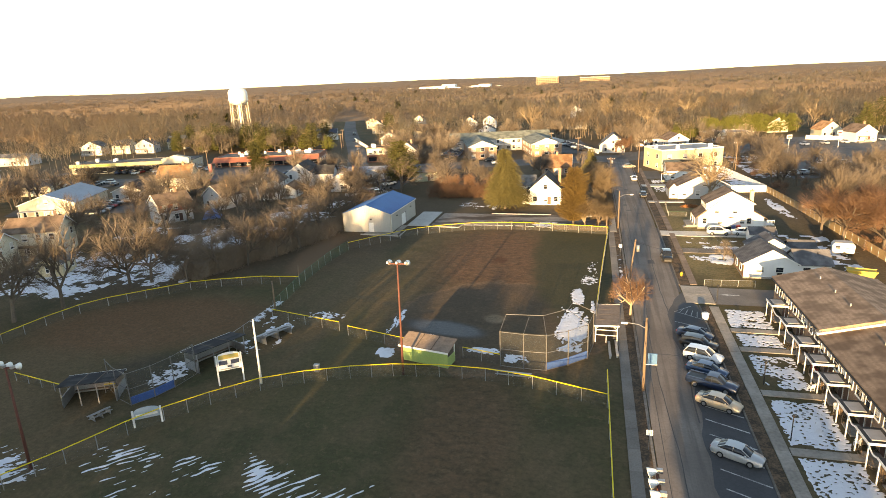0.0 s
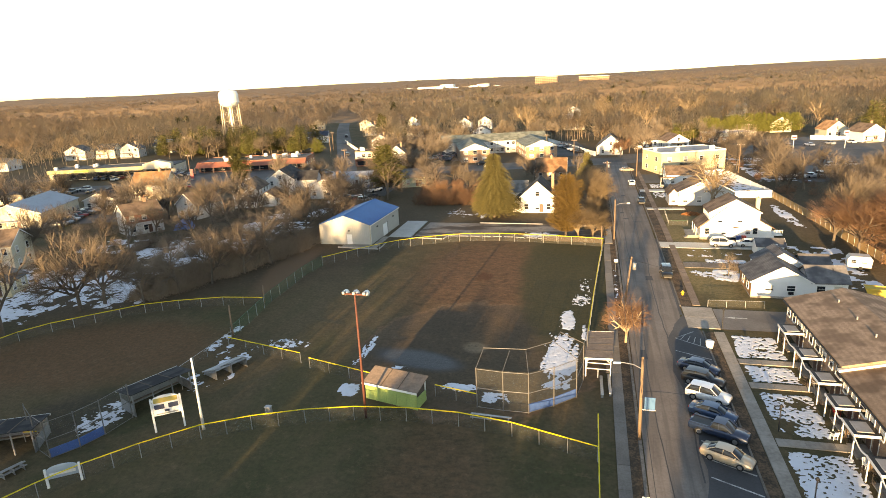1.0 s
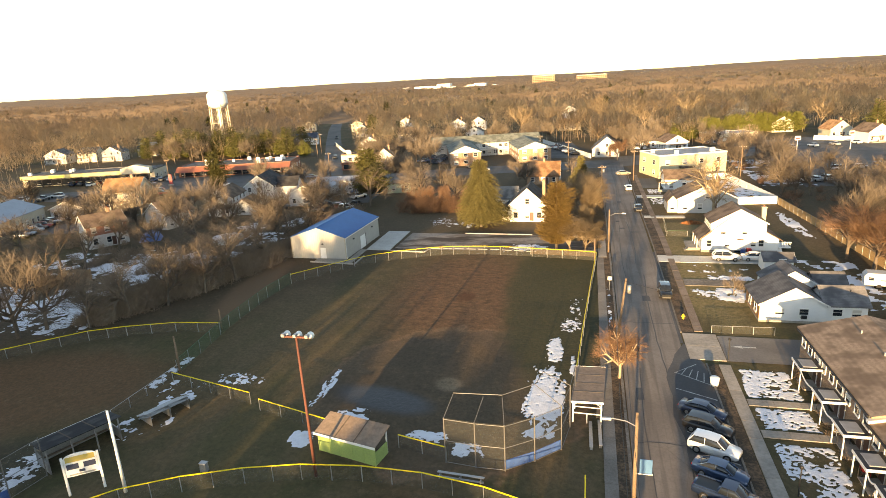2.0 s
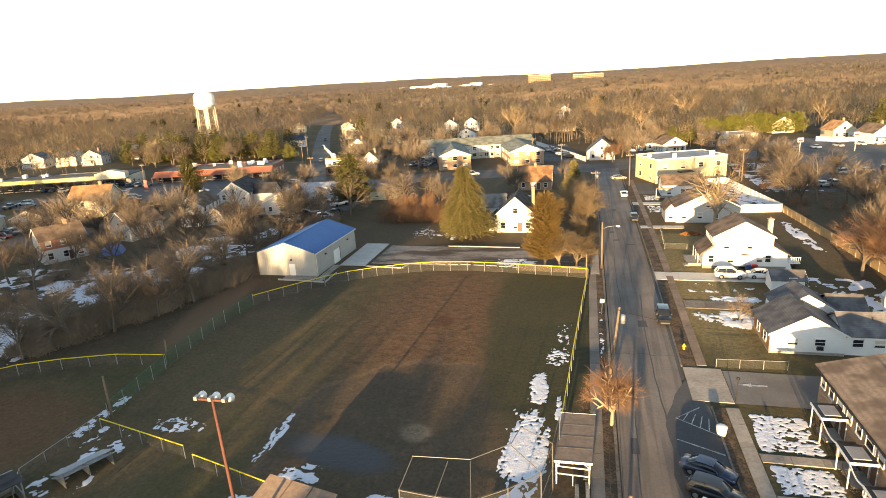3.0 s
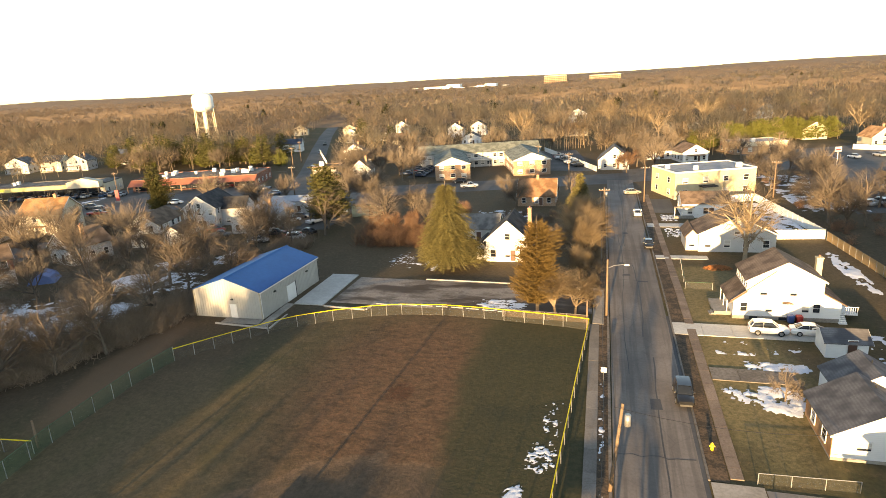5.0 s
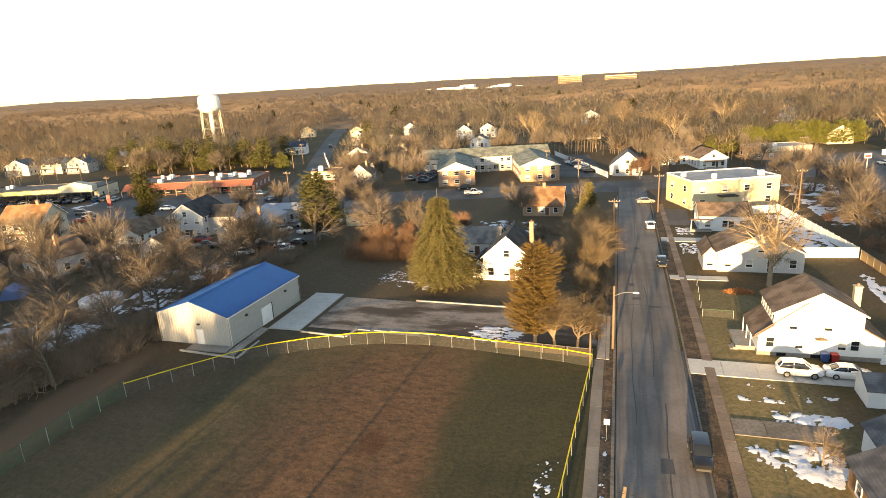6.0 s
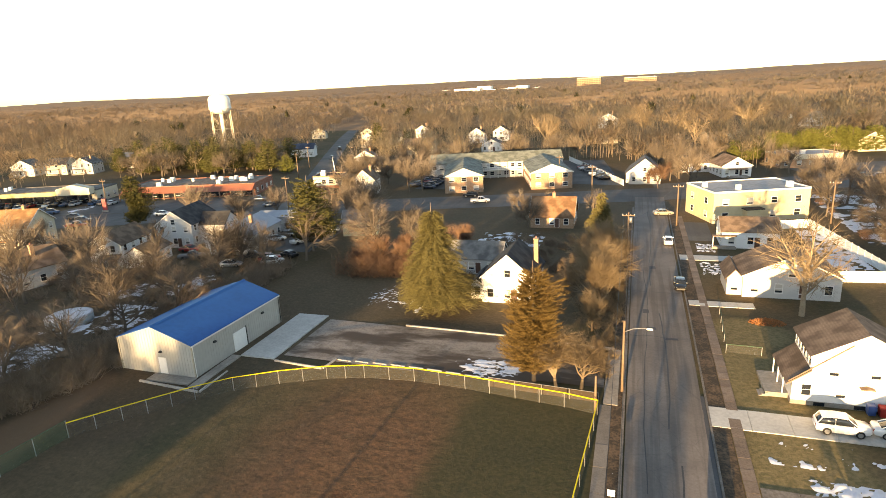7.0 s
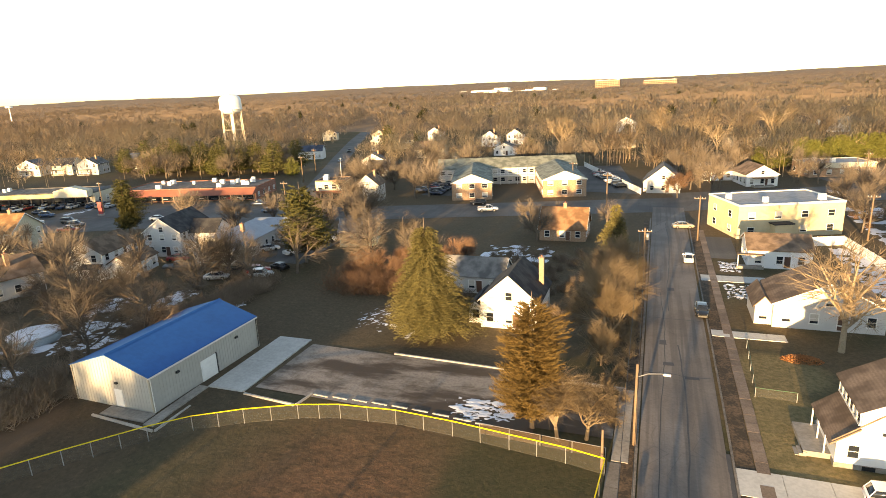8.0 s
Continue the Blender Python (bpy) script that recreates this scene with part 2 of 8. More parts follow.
def mesh_material(name, col, cover):
    """Woven wire too fine to see singly: mostly open, the rest dull wire."""
    m, n, l, b = nodes_of(name, 0.6, 0.3, 0.3)
    b.inputs["Base Color"].default_value = (*col, 1)
    tr = n.new("ShaderNodeBsdfTransparent")
    mx = n.new("ShaderNodeMixShader")
    vec = position(n, l)
    g = noise_of(n, l, vec, 1.2, 3)
    l.new(math_of(n, l, "ADD", math_of(n, l, "MULTIPLY", g, 0.1), cover - 0.05), mx.inputs["Fac"])
    l.new(tr.outputs[0], mx.inputs[1])
    l.new(b.outputs[0], mx.inputs[2])
    l.new(mx.outputs[0], n["Material Output"].inputs["Surface"])
    return m


def foliage_material(name, col, col2, each=0.25, rough=0.8):
    m, n, l, b = nodes_of(name, rough, 0, 0.15)
    rnd = n.new("ShaderNodeNewGeometry").outputs["Random Per Island"]
    vec = position(n, l)
    g = noise_of(n, l, vec, 0.25, 3)
    c = mix_of(n, l, rnd, col, col2)
    c = mix_of(n, l, math_of(n, l, "MULTIPLY", ramp_of(n, l, g, 0.35, 0.7), 0.45), c, tuple(v * 0.6 for v in col))
    oi = n.new("ShaderNodeObjectInfo").outputs["Random"]
    h = n.new("ShaderNodeHueSaturation")
    l.new(c, h.inputs["Color"])
    l.new(math_of(n, l, "ADD", math_of(n, l, "MULTIPLY", oi, 2 * each), 1 - each), h.inputs["Value"])
    l.new(h.outputs["Color"], b.inputs["Base Color"])
    return m


def woods_material(name, tan, brown, red):
    """Leafless crowns seen from afar: tan and brown from tree to tree, redder and greyer from wood to wood."""
    m, n, l, b = nodes_of(name, 0.9, 0, 0.1)
    vec = position(n, l, (1, 1, 0.25))
    tree, stand, blade = noise_of(n, l, vec, 0.085, 2), noise_of(n, l, vec, 0.006, 3), n.new("ShaderNodeNewGeometry").outputs["Random Per Island"]
    c = mix_of(n, l, ramp_of(n, l, tree, 0.36, 0.62), tan, brown)
    c = mix_of(n, l, math_of(n, l, "MULTIPLY", ramp_of(n, l, stand, 0.42, 0.62), 0.7), c, red)
    sep = n.new("ShaderNodeSeparateXYZ")
    l.new(n.new("ShaderNodeNewGeometry").outputs["Position"], sep.inputs[0])
    c = mix_of(n, l, math_of(n, l, "MULTIPLY", ramp_of(n, l, sep.outputs["X"], 0.0, -700.0), 0.75), c, tuple(v * 0.78 for v in red))
    c = mix_of(n, l, math_of(n, l, "MULTIPLY", blade, 0.3), c, tuple(v * 0.6 for v in brown))
    l.new(c, b.inputs["Base Color"])
    tb, mx = n.new("ShaderNodeBsdfTranslucent"), n.new("ShaderNodeMixShader")
    mx.inputs["Fac"].default_value = 0.45
    l.new(c, tb.inputs["Color"])
    l.new(b.outputs[0], mx.inputs[1])
    l.new(tb.outputs[0], mx.inputs[2])
    l.new(mx.outputs[0], n["Material Output"].inputs["Surface"])
    return m


M_TURF = ground_material()
M_ROAD = asphalt_material("worn_asphalt", (0.152, 0.131, 0.116), (0.216, 0.187, 0.165), 0.5)
M_DARK_ASPHALT = asphalt_material("dark_asphalt", (0.065, 0.066, 0.070), (0.09, 0.09, 0.092), 0.1)
M_LOT = lot_material()
M_HIGHWAY = asphalt_material("highway_asphalt", (0.085, 0.083, 0.082), (0.13, 0.125, 0.12), 0.2)
M_KERB = surface("old_kerb", (0.22, 0.195, 0.17), (0.12, 0.105, 0.09), 0.9, fine=3, broad=0.3, amount=0.7, local=False)
M_CONCRETE = surface("concrete", (0.32, 0.29, 0.255), (0.20, 0.18, 0.155), 0.85, fine=3, broad=0.4, each=0.12, bump=0.2, local=False)
M_PALE_CONCRETE = surface("pale_concrete", (0.50, 0.49, 0.46), (0.36, 0.35, 0.33), 0.85, fine=3, broad=0.3, bump=0.2, local=False)
M_MULCH = surface("leafy_verge", (0.15, 0.098, 0.062), (0.05, 0.038, 0.026), 0.95, fine=4, broad=0.7, amount=0.8, bump=0.5, local=False)
M_SNOW = snow_material()
M_PAINT_LINE = surface("worn_white_line", (0.55, 0.55, 0.53), (0.2, 0.2, 0.2), 0.8, fine=4, broad=1, amount=0.6)
M_GALV = surface("galvanised_steel", (0.42, 0.42, 0.42), (0.28, 0.28, 0.28), 0.45, 0.6, spec=0.5)
M_YELLOW = surface("yellow_fence_cap", (0.78, 0.62, 0.02), (0.55, 0.43, 0.02), 0.5, fine=2, broad=0.3, amount=0.35)
M_MESH = mesh_material("chain_link", (0.16, 0.16, 0.15), 0.14)
M_GREEN_MESH = mesh_material("green_windscreen", (0.085, 0.18, 0.105), 0.3)
M_BLUE_PAD = surface("blue_backstop_pad", (0.05, 0.13, 0.38), (0.04, 0.09, 0.26), 0.5)
M_RUST = surface("rusty_pole", (0.13, 0.05, 0.038), (0.085, 0.036, 0.028), 0.8)
M_WHITE = plain("white_paint", (0.78, 0.78, 0.76), 0.5)
M_POLE_WOOD = surface("weathered_pole_wood", (0.22, 0.155, 0.105), (0.14, 0.098, 0.066), 0.9, fine=8, amount=0.6)
M_BLACK = plain("black_plastic", (0.018, 0.018, 0.02), 0.5)
M_SHED_WALL = surface("cream_metal_siding", (0.42, 0.41, 0.38), (0.36, 0.35, 0.325), 0.6, fine=1.5, broad=0.3, amount=0.4)
M_BLUE_ROOF = surface("blue_metal_roof", (0.014, 0.098, 0.31), (0.011, 0.072, 0.23), 0.55, 0.0, fine=1.5, broad=0.25, amount=0.35, spec=0.25)
M_GREEN_WOOD = surface("lime_green_boards", (0.33, 0.43, 0.14), (0.24, 0.32, 0.11), 0.8, amount=0.5)
M_ROOF_PLY = surface("weathered_plywood_roof", (0.27, 0.20, 0.15), (0.18, 0.135, 0.105), 0.9, fine=3, broad=0.8, amount=0.6)
M_ROOF_DARK = shingle_material("charcoal_shingles", (0.045, 0.045, 0.050), (0.065, 0.063, 0.064))
M_ROOF_BROWN = shingle_material("brown_shingles", (0.165, 0.115, 0.082), (0.215, 0.152, 0.110))
M_ROOF_FLATS = shingle_material("sun_bleached_brown_shingles", (0.225, 0.155, 0.108), (0.29, 0.205, 0.145))
M_ROOF_GREY = shingle_material("grey_shingles", (0.15, 0.145, 0.14), (0.20, 0.19, 0.18))
M_ROOF_BLUE = shingle_material("blue_grey_shingles", (0.055, 0.070, 0.105), (0.075, 0.090, 0.125))
M_ROOF_CHAR = shingle_material("charcoal_brown_shingles", (0.125, 0.122, 0.130), (0.165, 0.158, 0.162))
M_ROOF_TAN = shingle_material("tan_shingles", (0.36, 0.20, 0.10), (0.42, 0.25, 0.13))
M_ROOF_RUST = shingle_material("rust_red_shingles", (0.19, 0.105, 0.058), (0.245, 0.14, 0.08))
M_ROOF_FLAT = surface("pale_flat_roof", (0.32, 0.32, 0.33), (0.22, 0.22, 0.23), 0.8, fine=1, broad=0.15, amount=0.6)
M_WALL_WHITE = siding_material("white_siding", (0.74, 0.74, 0.73))
M_WALL_CREAM = siding_material("cream_siding", (0.56, 0.50, 0.38))
M_WALL_GREY = siding_material("grey_siding", (0.45, 0.45, 0.44))
M_WALL_YELLOW = surface("pale_yellow_wall", (0.56, 0.48, 0.31), (0.46, 0.39, 0.26), 0.85, fine=1.2, broad=0.2, amount=0.5)
M_WALL_DULL = siding_material("greyed_white_siding", (0.52, 0.51, 0.50))
M_BRICK = brick_material("tan_brick", (0.36, 0.23, 0.145), (0.28, 0.17, 0.11), (0.40, 0.35, 0.29))
M_BRICK_RED = brick_material("red_brick", (0.30, 0.12, 0.075), (0.23, 0.09, 0.06), (0.36, 0.31, 0.27))
M_RED_AWNING = surface("faded_red_awning", (0.34, 0.125, 0.08), (0.24, 0.09, 0.06), 0.7)
M_GLASS = surface("window_glass", (0.02, 0.024, 0.03), (0.012, 0.014, 0.018), 0.06, fine=1, spec=0.6, amount=0.3)
M_BLIND = plain("drawn_blind", (0.50, 0.47, 0.42), 0.35)
M_TRIM = plain("white_trim", (0.74, 0.73, 0.70), 0.5)
M_DOOR = plain("dark_door", (0.10, 0.05, 0.035), 0.5)
M_BARK = surface("grey_brown_bark", (0.14, 0.112, 0.088), (0.09, 0.072, 0.057), 0.95, fine=7, broad=0.8, amount=0.5, each=0.25)
M_TWIG = foliage_material("bare_twigs", (0.138, 0.110, 0.086), (0.198, 0.160, 0.124))
M_TWIG_TAN = foliage_material("tan_twigs", (0.175, 0.130, 0.082), (0.245, 0.182, 0.115))
M_BRUSH = foliage_material("dark_brush", (0.180, 0.134, 0.098), (0.250, 0.188, 0.136))
M_TWIG_RED = foliage_material("reddish_twigs", (0.17, 0.098, 0.062), (0.235, 0.142, 0.09))
M_NEEDLES = foliage_material("spruce_needles", (0.060, 0.054, 0.022), (0.118, 0.102, 0.040), 0.25)
M_NEEDLES_WARM = foliage_material("rusty_cedar_needles", (0.090, 0.060, 0.021), (0.165, 0.108, 0.038), 0.25)
M_PINE_FAR = foliage_material("far_pine_needles", (0.055, 0.055, 0.018), (0.10, 0.092, 0.032), 0.25)
M_HEDGE = foliage_material("sunlit_pines", (0.085, 0.092, 0.022), (0.135, 0.130, 0.036), 0.1)
M_FAR_WOOD = woods_material("far_bare_woods", (0.52, 0.41, 0.265), (0.43, 0.33, 0.215), (0.40, 0.285, 0.20))
M_CANOPY = surface("distant_canopy", (0.205, 0.148, 0.098), (0.15, 0.108, 0.074), 0.95, fine=0.35, broad=0.02, amount=0.6, local=False)
M_TAN_BARK = surface("tan_bark", (0.20, 0.15, 0.10), (0.13, 0.098, 0.066), 0.95, fine=5, broad=0.8, amount=0.5)
M_PALE_BARK = surface("pale_tan_bark", (0.36, 0.28, 0.19), (0.24, 0.18, 0.12), 0.95, fine=5, broad=0.8, amount=0.5)
M_TYRE = plain("tyre_rubber", (0.018, 0.018, 0.018), 0.85)
M_RIM = plain("alloy_rim", (0.45, 0.45, 0.46), 0.3, 0.8)
M_LAMP_GLASS = plain("headlight_glass", (0.6, 0.6, 0.6), 0.15)
M_TAIL = plain("tail_light", (0.35, 0.02, 0.02), 0.25)


# ---- building blocks ----
class Shape:
    """Collects corners and faces of one mesh."""

    def __init__(self):
        self.v, self.f = [], []

    def face(self, *pts):
        k = len(self.v)
        self.v += [tuple(p) for p in pts]
        self.f.append(tuple(range(k, k + len(pts))))
        return self

    def grid(self, rows):
        k, w = len(self.v), len(rows[0])
        for r in rows:
            self.v += [tuple(p) for p in r]
        for i in range(len(rows) - 1):
            for j in range(w - 1):
                a = k + i * w + j
                self.f.append((a, a + 1, a + w + 1, a + w))
        return self

    def box(self, x0, y0, z0, x1, y1, z1, top=0.0):
        """A block; top draws its upper edges in."""
        k = len(self.v)
        self.v += [(x0, y0, z0), (x1, y0, z0), (x1, y1, z0), (x0, y1, z0),
                   (x0 + top, y0 + top, z1), (x1 - top, y0 + top, z1), (x1 - top, y1 - top, z1), (x0 + top, y1 - top, z1)]
        self.f += [tuple(k + i for i in q) for q in ((3, 2, 1, 0), (4, 5, 6, 7), (0, 1, 5, 4), (1, 2, 6, 5), (2, 3, 7, 6), (3, 0, 4, 7))]
        return self

    def tube(self, a, b, ra, rb=None, sides=6, cap=True):
        rb = ra if rb is None else rb
        a, b = Vector(a), Vector(b)
        d = (b - a).normalized()
        u = d.orthogonal().normalized()
        w = d.cross(u)
        k = len(self.v)
        for p, r in ((a, ra), (b, rb)):
            for i in range(sides):
                t = 2 * math.pi * i / sides
                self.v.append(tuple(p + u * (r * math.cos(t)) + w * (r * math.sin(t))))
        for i in range(sides):
            j = (i + 1) % sides
            self.f.append((k + i, k + j, k + sides + j, k + sides + i))
        if cap:
            self.f.append(tuple(k + sides + i for i in range(sides)))
            self.f.append(tuple(k + i for i in reversed(range(sides))))
        return self

    def prism(self, profile, axis, a, b):
        """A closed outline of (u, z), drawn along x or y from a to b."""
        def put(u, z, t):
            return (t, u, z) if axis == "x" else (u, t, z)
        k, n = len(self.v), len(profile)
        for t in (a, b):
            self.v += [put(u, z, t) for u, z in profile]
        for i in range(n):
            j = (i + 1) % n
            self.f.append((k + i, k + j, k + n + j, k + n + i))
        self.f.append(tuple(k + i for i in reversed(range(n))))
        self.f.append(tuple(k + n + i for i in range(n)))
        return self

    def mesh(self, name, mat, smooth=False):
        me = bpy.data.meshes.new(name)
        me.from_pydata(self.v, [], self.f)
        bm = bmesh.new()
        bm.from_mesh(me)
        bmesh.ops.recalc_face_normals(bm, faces=bm.faces[:])
        bm.to_mesh(me)
        bm.free()
        if smooth:
            me.polygons.foreach_set("use_smooth", [True] * len(me.polygons))
        if mat:
            me.materials.append(mat)
        return me


def thing(name, x, y, z=None, turn=0.0, label="", category="", group="", kind=""):
    ob = new(name)
    ob.empty_display_size = 0.2
    ob.matrix_basis = pose(x, y, gz(x, y) if z is None else z, 0, 0, turn)
    return tagged(ob, label, category, group, kind)


def part(name, shape, mat, parent, label="", smooth=False, at=None):
    me = shape if isinstance(shape, bpy.types.Mesh) else shape.mesh(name, mat, smooth)
    ob = new(name, me)
    ob.parent = parent
    if at:
        ob.location = at
    return tagged(ob, label)


def setting(name, shape, mat, label, category, smooth=False, kind="structure"):
    return tagged(new(name, shape.mesh(name, mat, smooth)), label, category, "", kind)


def lay(shape, a, b, c, d, lift, step=6.0, thick=0.0):
    """A four-cornered sheet laid on the ground."""
    n = max(1, int(max((Vector(b) - Vector(a)).length, (Vector(c) - Vector(d)).length) / step))
    m = max(1, int(max((Vector(d) - Vector(a)).length, (Vector(c) - Vector(b)).length) / step))
    rows = []
    for j in range(m + 1):
        r = []
        for i in range(n + 1):
            u, v = i / n, j / m
            p = (Vector(a) * (1 - u) + Vector(b) * u) * (1 - v) + (Vector(d) * (1 - u) + Vector(c) * u) * v
            r.append((p.x, p.y, gz(p.x, p.y) + lift))
        rows.append(r)
    shape.grid(rows)
    if thick:
        for edge in (rows[0], rows[-1], [r[0] for r in rows], [r[-1] for r in rows]):
            shape.grid([edge, [(x, y, z - thick) for x, y, z in edge]])
    return shape


def ribbon(shape, pts, width, lift, step=8.0):
    """A strip of even width along a bent line."""
    pts = [Vector(p) for p in pts]
    line = []
    for a, b in zip(pts, pts[1:]):
        k = max(1, int((b - a).length / step))
        line += [a + (b - a) * (i / k) for i in range(k)]
    line.append(pts[-1])
    rows = []
    for i, p in enumerate(line):
        d = (line[min(i + 1, len(line) - 1)] - line[max(i - 1, 0)]).normalized()
        nrm = Vector((-d.y, d.x))
        row = []
        for k in range(5):
            q = p + nrm * (width * (k / 4 - 0.5))
            row.append((q.x, q.y, gz(q.x, q.y) + lift))
        rows.append(row)
    return shape.grid(rows)


# ---- ground, roads, paving ----
def steps_between(stops):
    out = []
    for (a, b, st) in stops:
        k = max(1, round((b - a) / st))
        out += [a + (b - a) * i / k for i in range(k)]
    return out + [stops[-1][1]]


XS = steps_between([(-4600, -1000, 600), (-1000, -300, 70), (-300, 300, 10), (300, 1000, 70), (1000, 4600, 600)])
YS = steps_between([(-1500, -200, 260), (-200, 460, 10), (460, 1000, 90), (1000, 4700, 620)])
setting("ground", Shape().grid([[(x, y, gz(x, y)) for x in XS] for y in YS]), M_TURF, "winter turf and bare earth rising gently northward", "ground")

HIGHWAY = [(-453.2, 116.5), (-282.6, 168.8), (-141.5, 203.4), (-97.5, 221.4), (-35.5, 237.8), (10.2, 249.8), (56.3, 269.3), (164.8, 309.4), (469.3, 411.2)]
setting("road_highway", ribbon(Shape(), HIGHWAY, 18, 0.05), M_HIGHWAY, "grey asphalt main road across the town", "road")
setting("road_side_street", ribbon(Shape(), [(-92.6, 230.9), (-110.1, 275.6), (-143.6, 352.8), (-180.8, 440.8), (-229.9, 565.3), (-278, 709.6)], 9, 0.07), M_HIGHWAY,
        "grey asphalt side street running away between trees", "road")
s = Shape()
lay(s, (6.9, -120), (14.3, -120), (14.8, 246), (7.2, 246), 0.06)
setting("road_street", s, M_ROAD, "worn grey asphalt street with darker patches", "road")
# shade lying over the bay is put into this dark asphalt and its outline
s = Shape()
shade_edge = [(y, 12.2 + 0.35 * math.sin(y * 0.21) + 0.22 * math.sin(y * 0.83 + 1)) for y in range(-30, 91, 2)] + [(92, 13.0), (94, 13.5), (95.5, 14.2), (97.2, 15.0)]
for (ya, xa), (yb, xb) in zip(shade_edge, shade_edge[1:]):
    lay(s, (xa, ya), (16.8 if ya < 92 else 15.1 + (96 - min(ya, 96)) * 0.4, ya), (16.8 if yb < 92 else 15.1 + (96 - min(yb, 96)) * 0.4, yb), (xb, yb), 0.064, 8)
lay(s, (14.6, 97.2), (15.0, 97.2), (15.0, 135), (14.6, 135), 0.062)
setting("parking_bay", s, M_DARK_ASPHALT, "asphalt parking strip beside the street, with shade put into its dark colour", "parking")
for k in range(22):
    y = 26 + 2.75 * k
    if y < 84:
        setting("bay_line", lay(Shape(), (12.6, y + 1.9), (12.72, y + 2.0), (16.7, y + 0.1), (16.6, y - 0.05), 0.075), M_PAINT_LINE, "worn white painted parking line", "road marking")
setting("hatch_line", lay(Shape(), (13.0, 89.3), (13.05, 89.42), (16.6, 87.0), (16.5, 86.9), 0.08), M_PAINT_LINE, "worn white painted hatching line", "road marking")
setting("hatch_line", lay(Shape(), (12.9, 89.3), (13.0, 89.3), (15.7, 91.6), (15.6, 91.7), 0.08), M_PAINT_LINE, "worn white painted hatching line", "road marking")
for k in range(4):
    setting("hatch_line", lay(Shape(), (13.6 + k * 0.75, 89.0 - k * 0.5), (13.7 + k * 0.75, 89.0 - k * 0.5), (14.5 + k * 0.6, 90.6 - k * 0.3), (14.4 + k * 0.6, 90.6 - k * 0.3), 0.08), M_PAINT_LINE, "worn white painted hatching line", "road marking")

kerb = Shape()
lay(kerb, (16.8, -30), (17.0, -30), (17.0, 92), (16.8, 92), 0.15, 8, 0.2)
lay(kerb, (15.0, 100.5), (15.2, 100.5), (15.3, 231), (15.1, 231), 0.15, 8, 0.2)
lay(kerb, (6.6, -30), (6.9, -30), (7.0, 232), (6.7, 232), 0.12, 8, 0.2)
setting("kerb", kerb, M_KERB, "low grey concrete kerb along the street", "kerb")
verge = Shape()
lay(verge, (17.0, -30), (18.2, -30), (18.2, 92), (17.0, 92), 0.05)
lay(verge, (15.2, 100.5), (16.8, 100.5), (16.9, 229), (15.3, 229), 0.05)
lay(verge, (5.4, -30), (6.6, -30), (6.7, 230), (5.4, 230), 0.05)
setting("verge", verge, M_MULCH, "narrow strip of dead leaves and soil by the kerb", "verge")


def paving(name, x0, y0, x1, y1, label, mat=None, lift=0.09, piece=1.5):
    """A walk of separate concrete flags with open joints."""
    base = tagged(new(name), label, "pavement", "", "structure")
    along_y = (y1 - y0) > (x1 - x0)
    length = (y1 - y0) if along_y else (x1 - x0)
    k = max(1, round(length / piece))
    for i in range(k):
        a, b = i * length / k + 0.02, (i + 1) * length / k - 0.02
        q = (x0, y0 + a, x1, y0 + b) if along_y else (x0 + a, y0, x0 + b, y1)
        part("flag", lay(Shape(), (q[0], q[1]), (q[2], q[1]), (q[2], q[3]), (q[0], q[3]), lift + random.uniform(0, 0.015), 9, 0.15), mat or M_CONCRETE, base)
    return base


paving("pavement_east", 18.3, 30, 19.6, 92, "grey concrete pavement before the flats", piece=3.0)
paving("pavement_north", 16.9, 101, 18.0, 222, "brown worn slab pavement beside front lawns", surface("old_brown_path", (0.235, 0.18, 0.14), (0.13, 0.095, 0.072), 0.9, each=0.2, local=False), piece=1.6)
paving("pavement_west", 4.4, 30, 5.6, 131, "grey worn pavement beside the ball field", surface("old_grey_path", (0.205, 0.185, 0.165), (0.13, 0.115, 0.10), 0.9, each=0.15, local=False), piece=3.5)
paving("pavement_corner", 4.7, 131.2, 6.2, 144.5, "pale concrete slab pavement", piece=3.0)
paving("driveway_flats", 15.2, 93.0, 19.4, 100.3, "pale concrete driveway apron", piece=3.5)
s = Shape()
lay(s, (19.5, 93.0), (30.5, 93.0), (30.5, 100.0), (19.5, 100.0), 0.05)
setting("driveway_court", s, asphalt_material("pale_old_asphalt", (0.13, 0.12, 0.115), (0.19, 0.18, 0.17)), "cracked grey asphalt parking court beside flats", "driveway")
paving("driveway_white_house", 15.2, 129.5, 33.5, 133.1, "pale concrete driveway to a white house", M_PALE_CONCRETE, piece=3.6)
paving("driveway_cream_house", 15.4, 162.1, 24.3, 164.2, "pale concrete front path", M_PALE_CONCRETE, piece=2.2)
paving("driveway_far", 15.5, 185.7, 28.8, 188.9, "pale concrete driveway", M_PALE_CONCRETE, piece=3)
paving("path_grey_house", 18.1, 118.2, 27.0, 121.0, "old concrete driveway of the grey house", M_KERB, piece=3)
for y in (56.6, 67.4, 78.2, 83.9):
    paving("path_flats", 19.7, y - 0.6, 27.5, y + 0.6, "narrow grey concrete path to the flats", piece=2.6)
s = Shape()
lay(s, (-36.3, 134.4), (-3, 133.2), (-3, 145.6), (-36, 147), 0.05)
lay(s, (-3, 134.6), (4.6, 134.6), (4.6, 141.5), (-3, 141.5), 0.05)
setting("gravel_lot", s, M_LOT, "cracked dirty grey parking lot with leaves", "parking")
paving("shed_apron", -42.0, 133.0, -36.9, 148.1, "pale concrete apron beside the shed", M_PALE_CONCRETE, 0.14, 7.4)
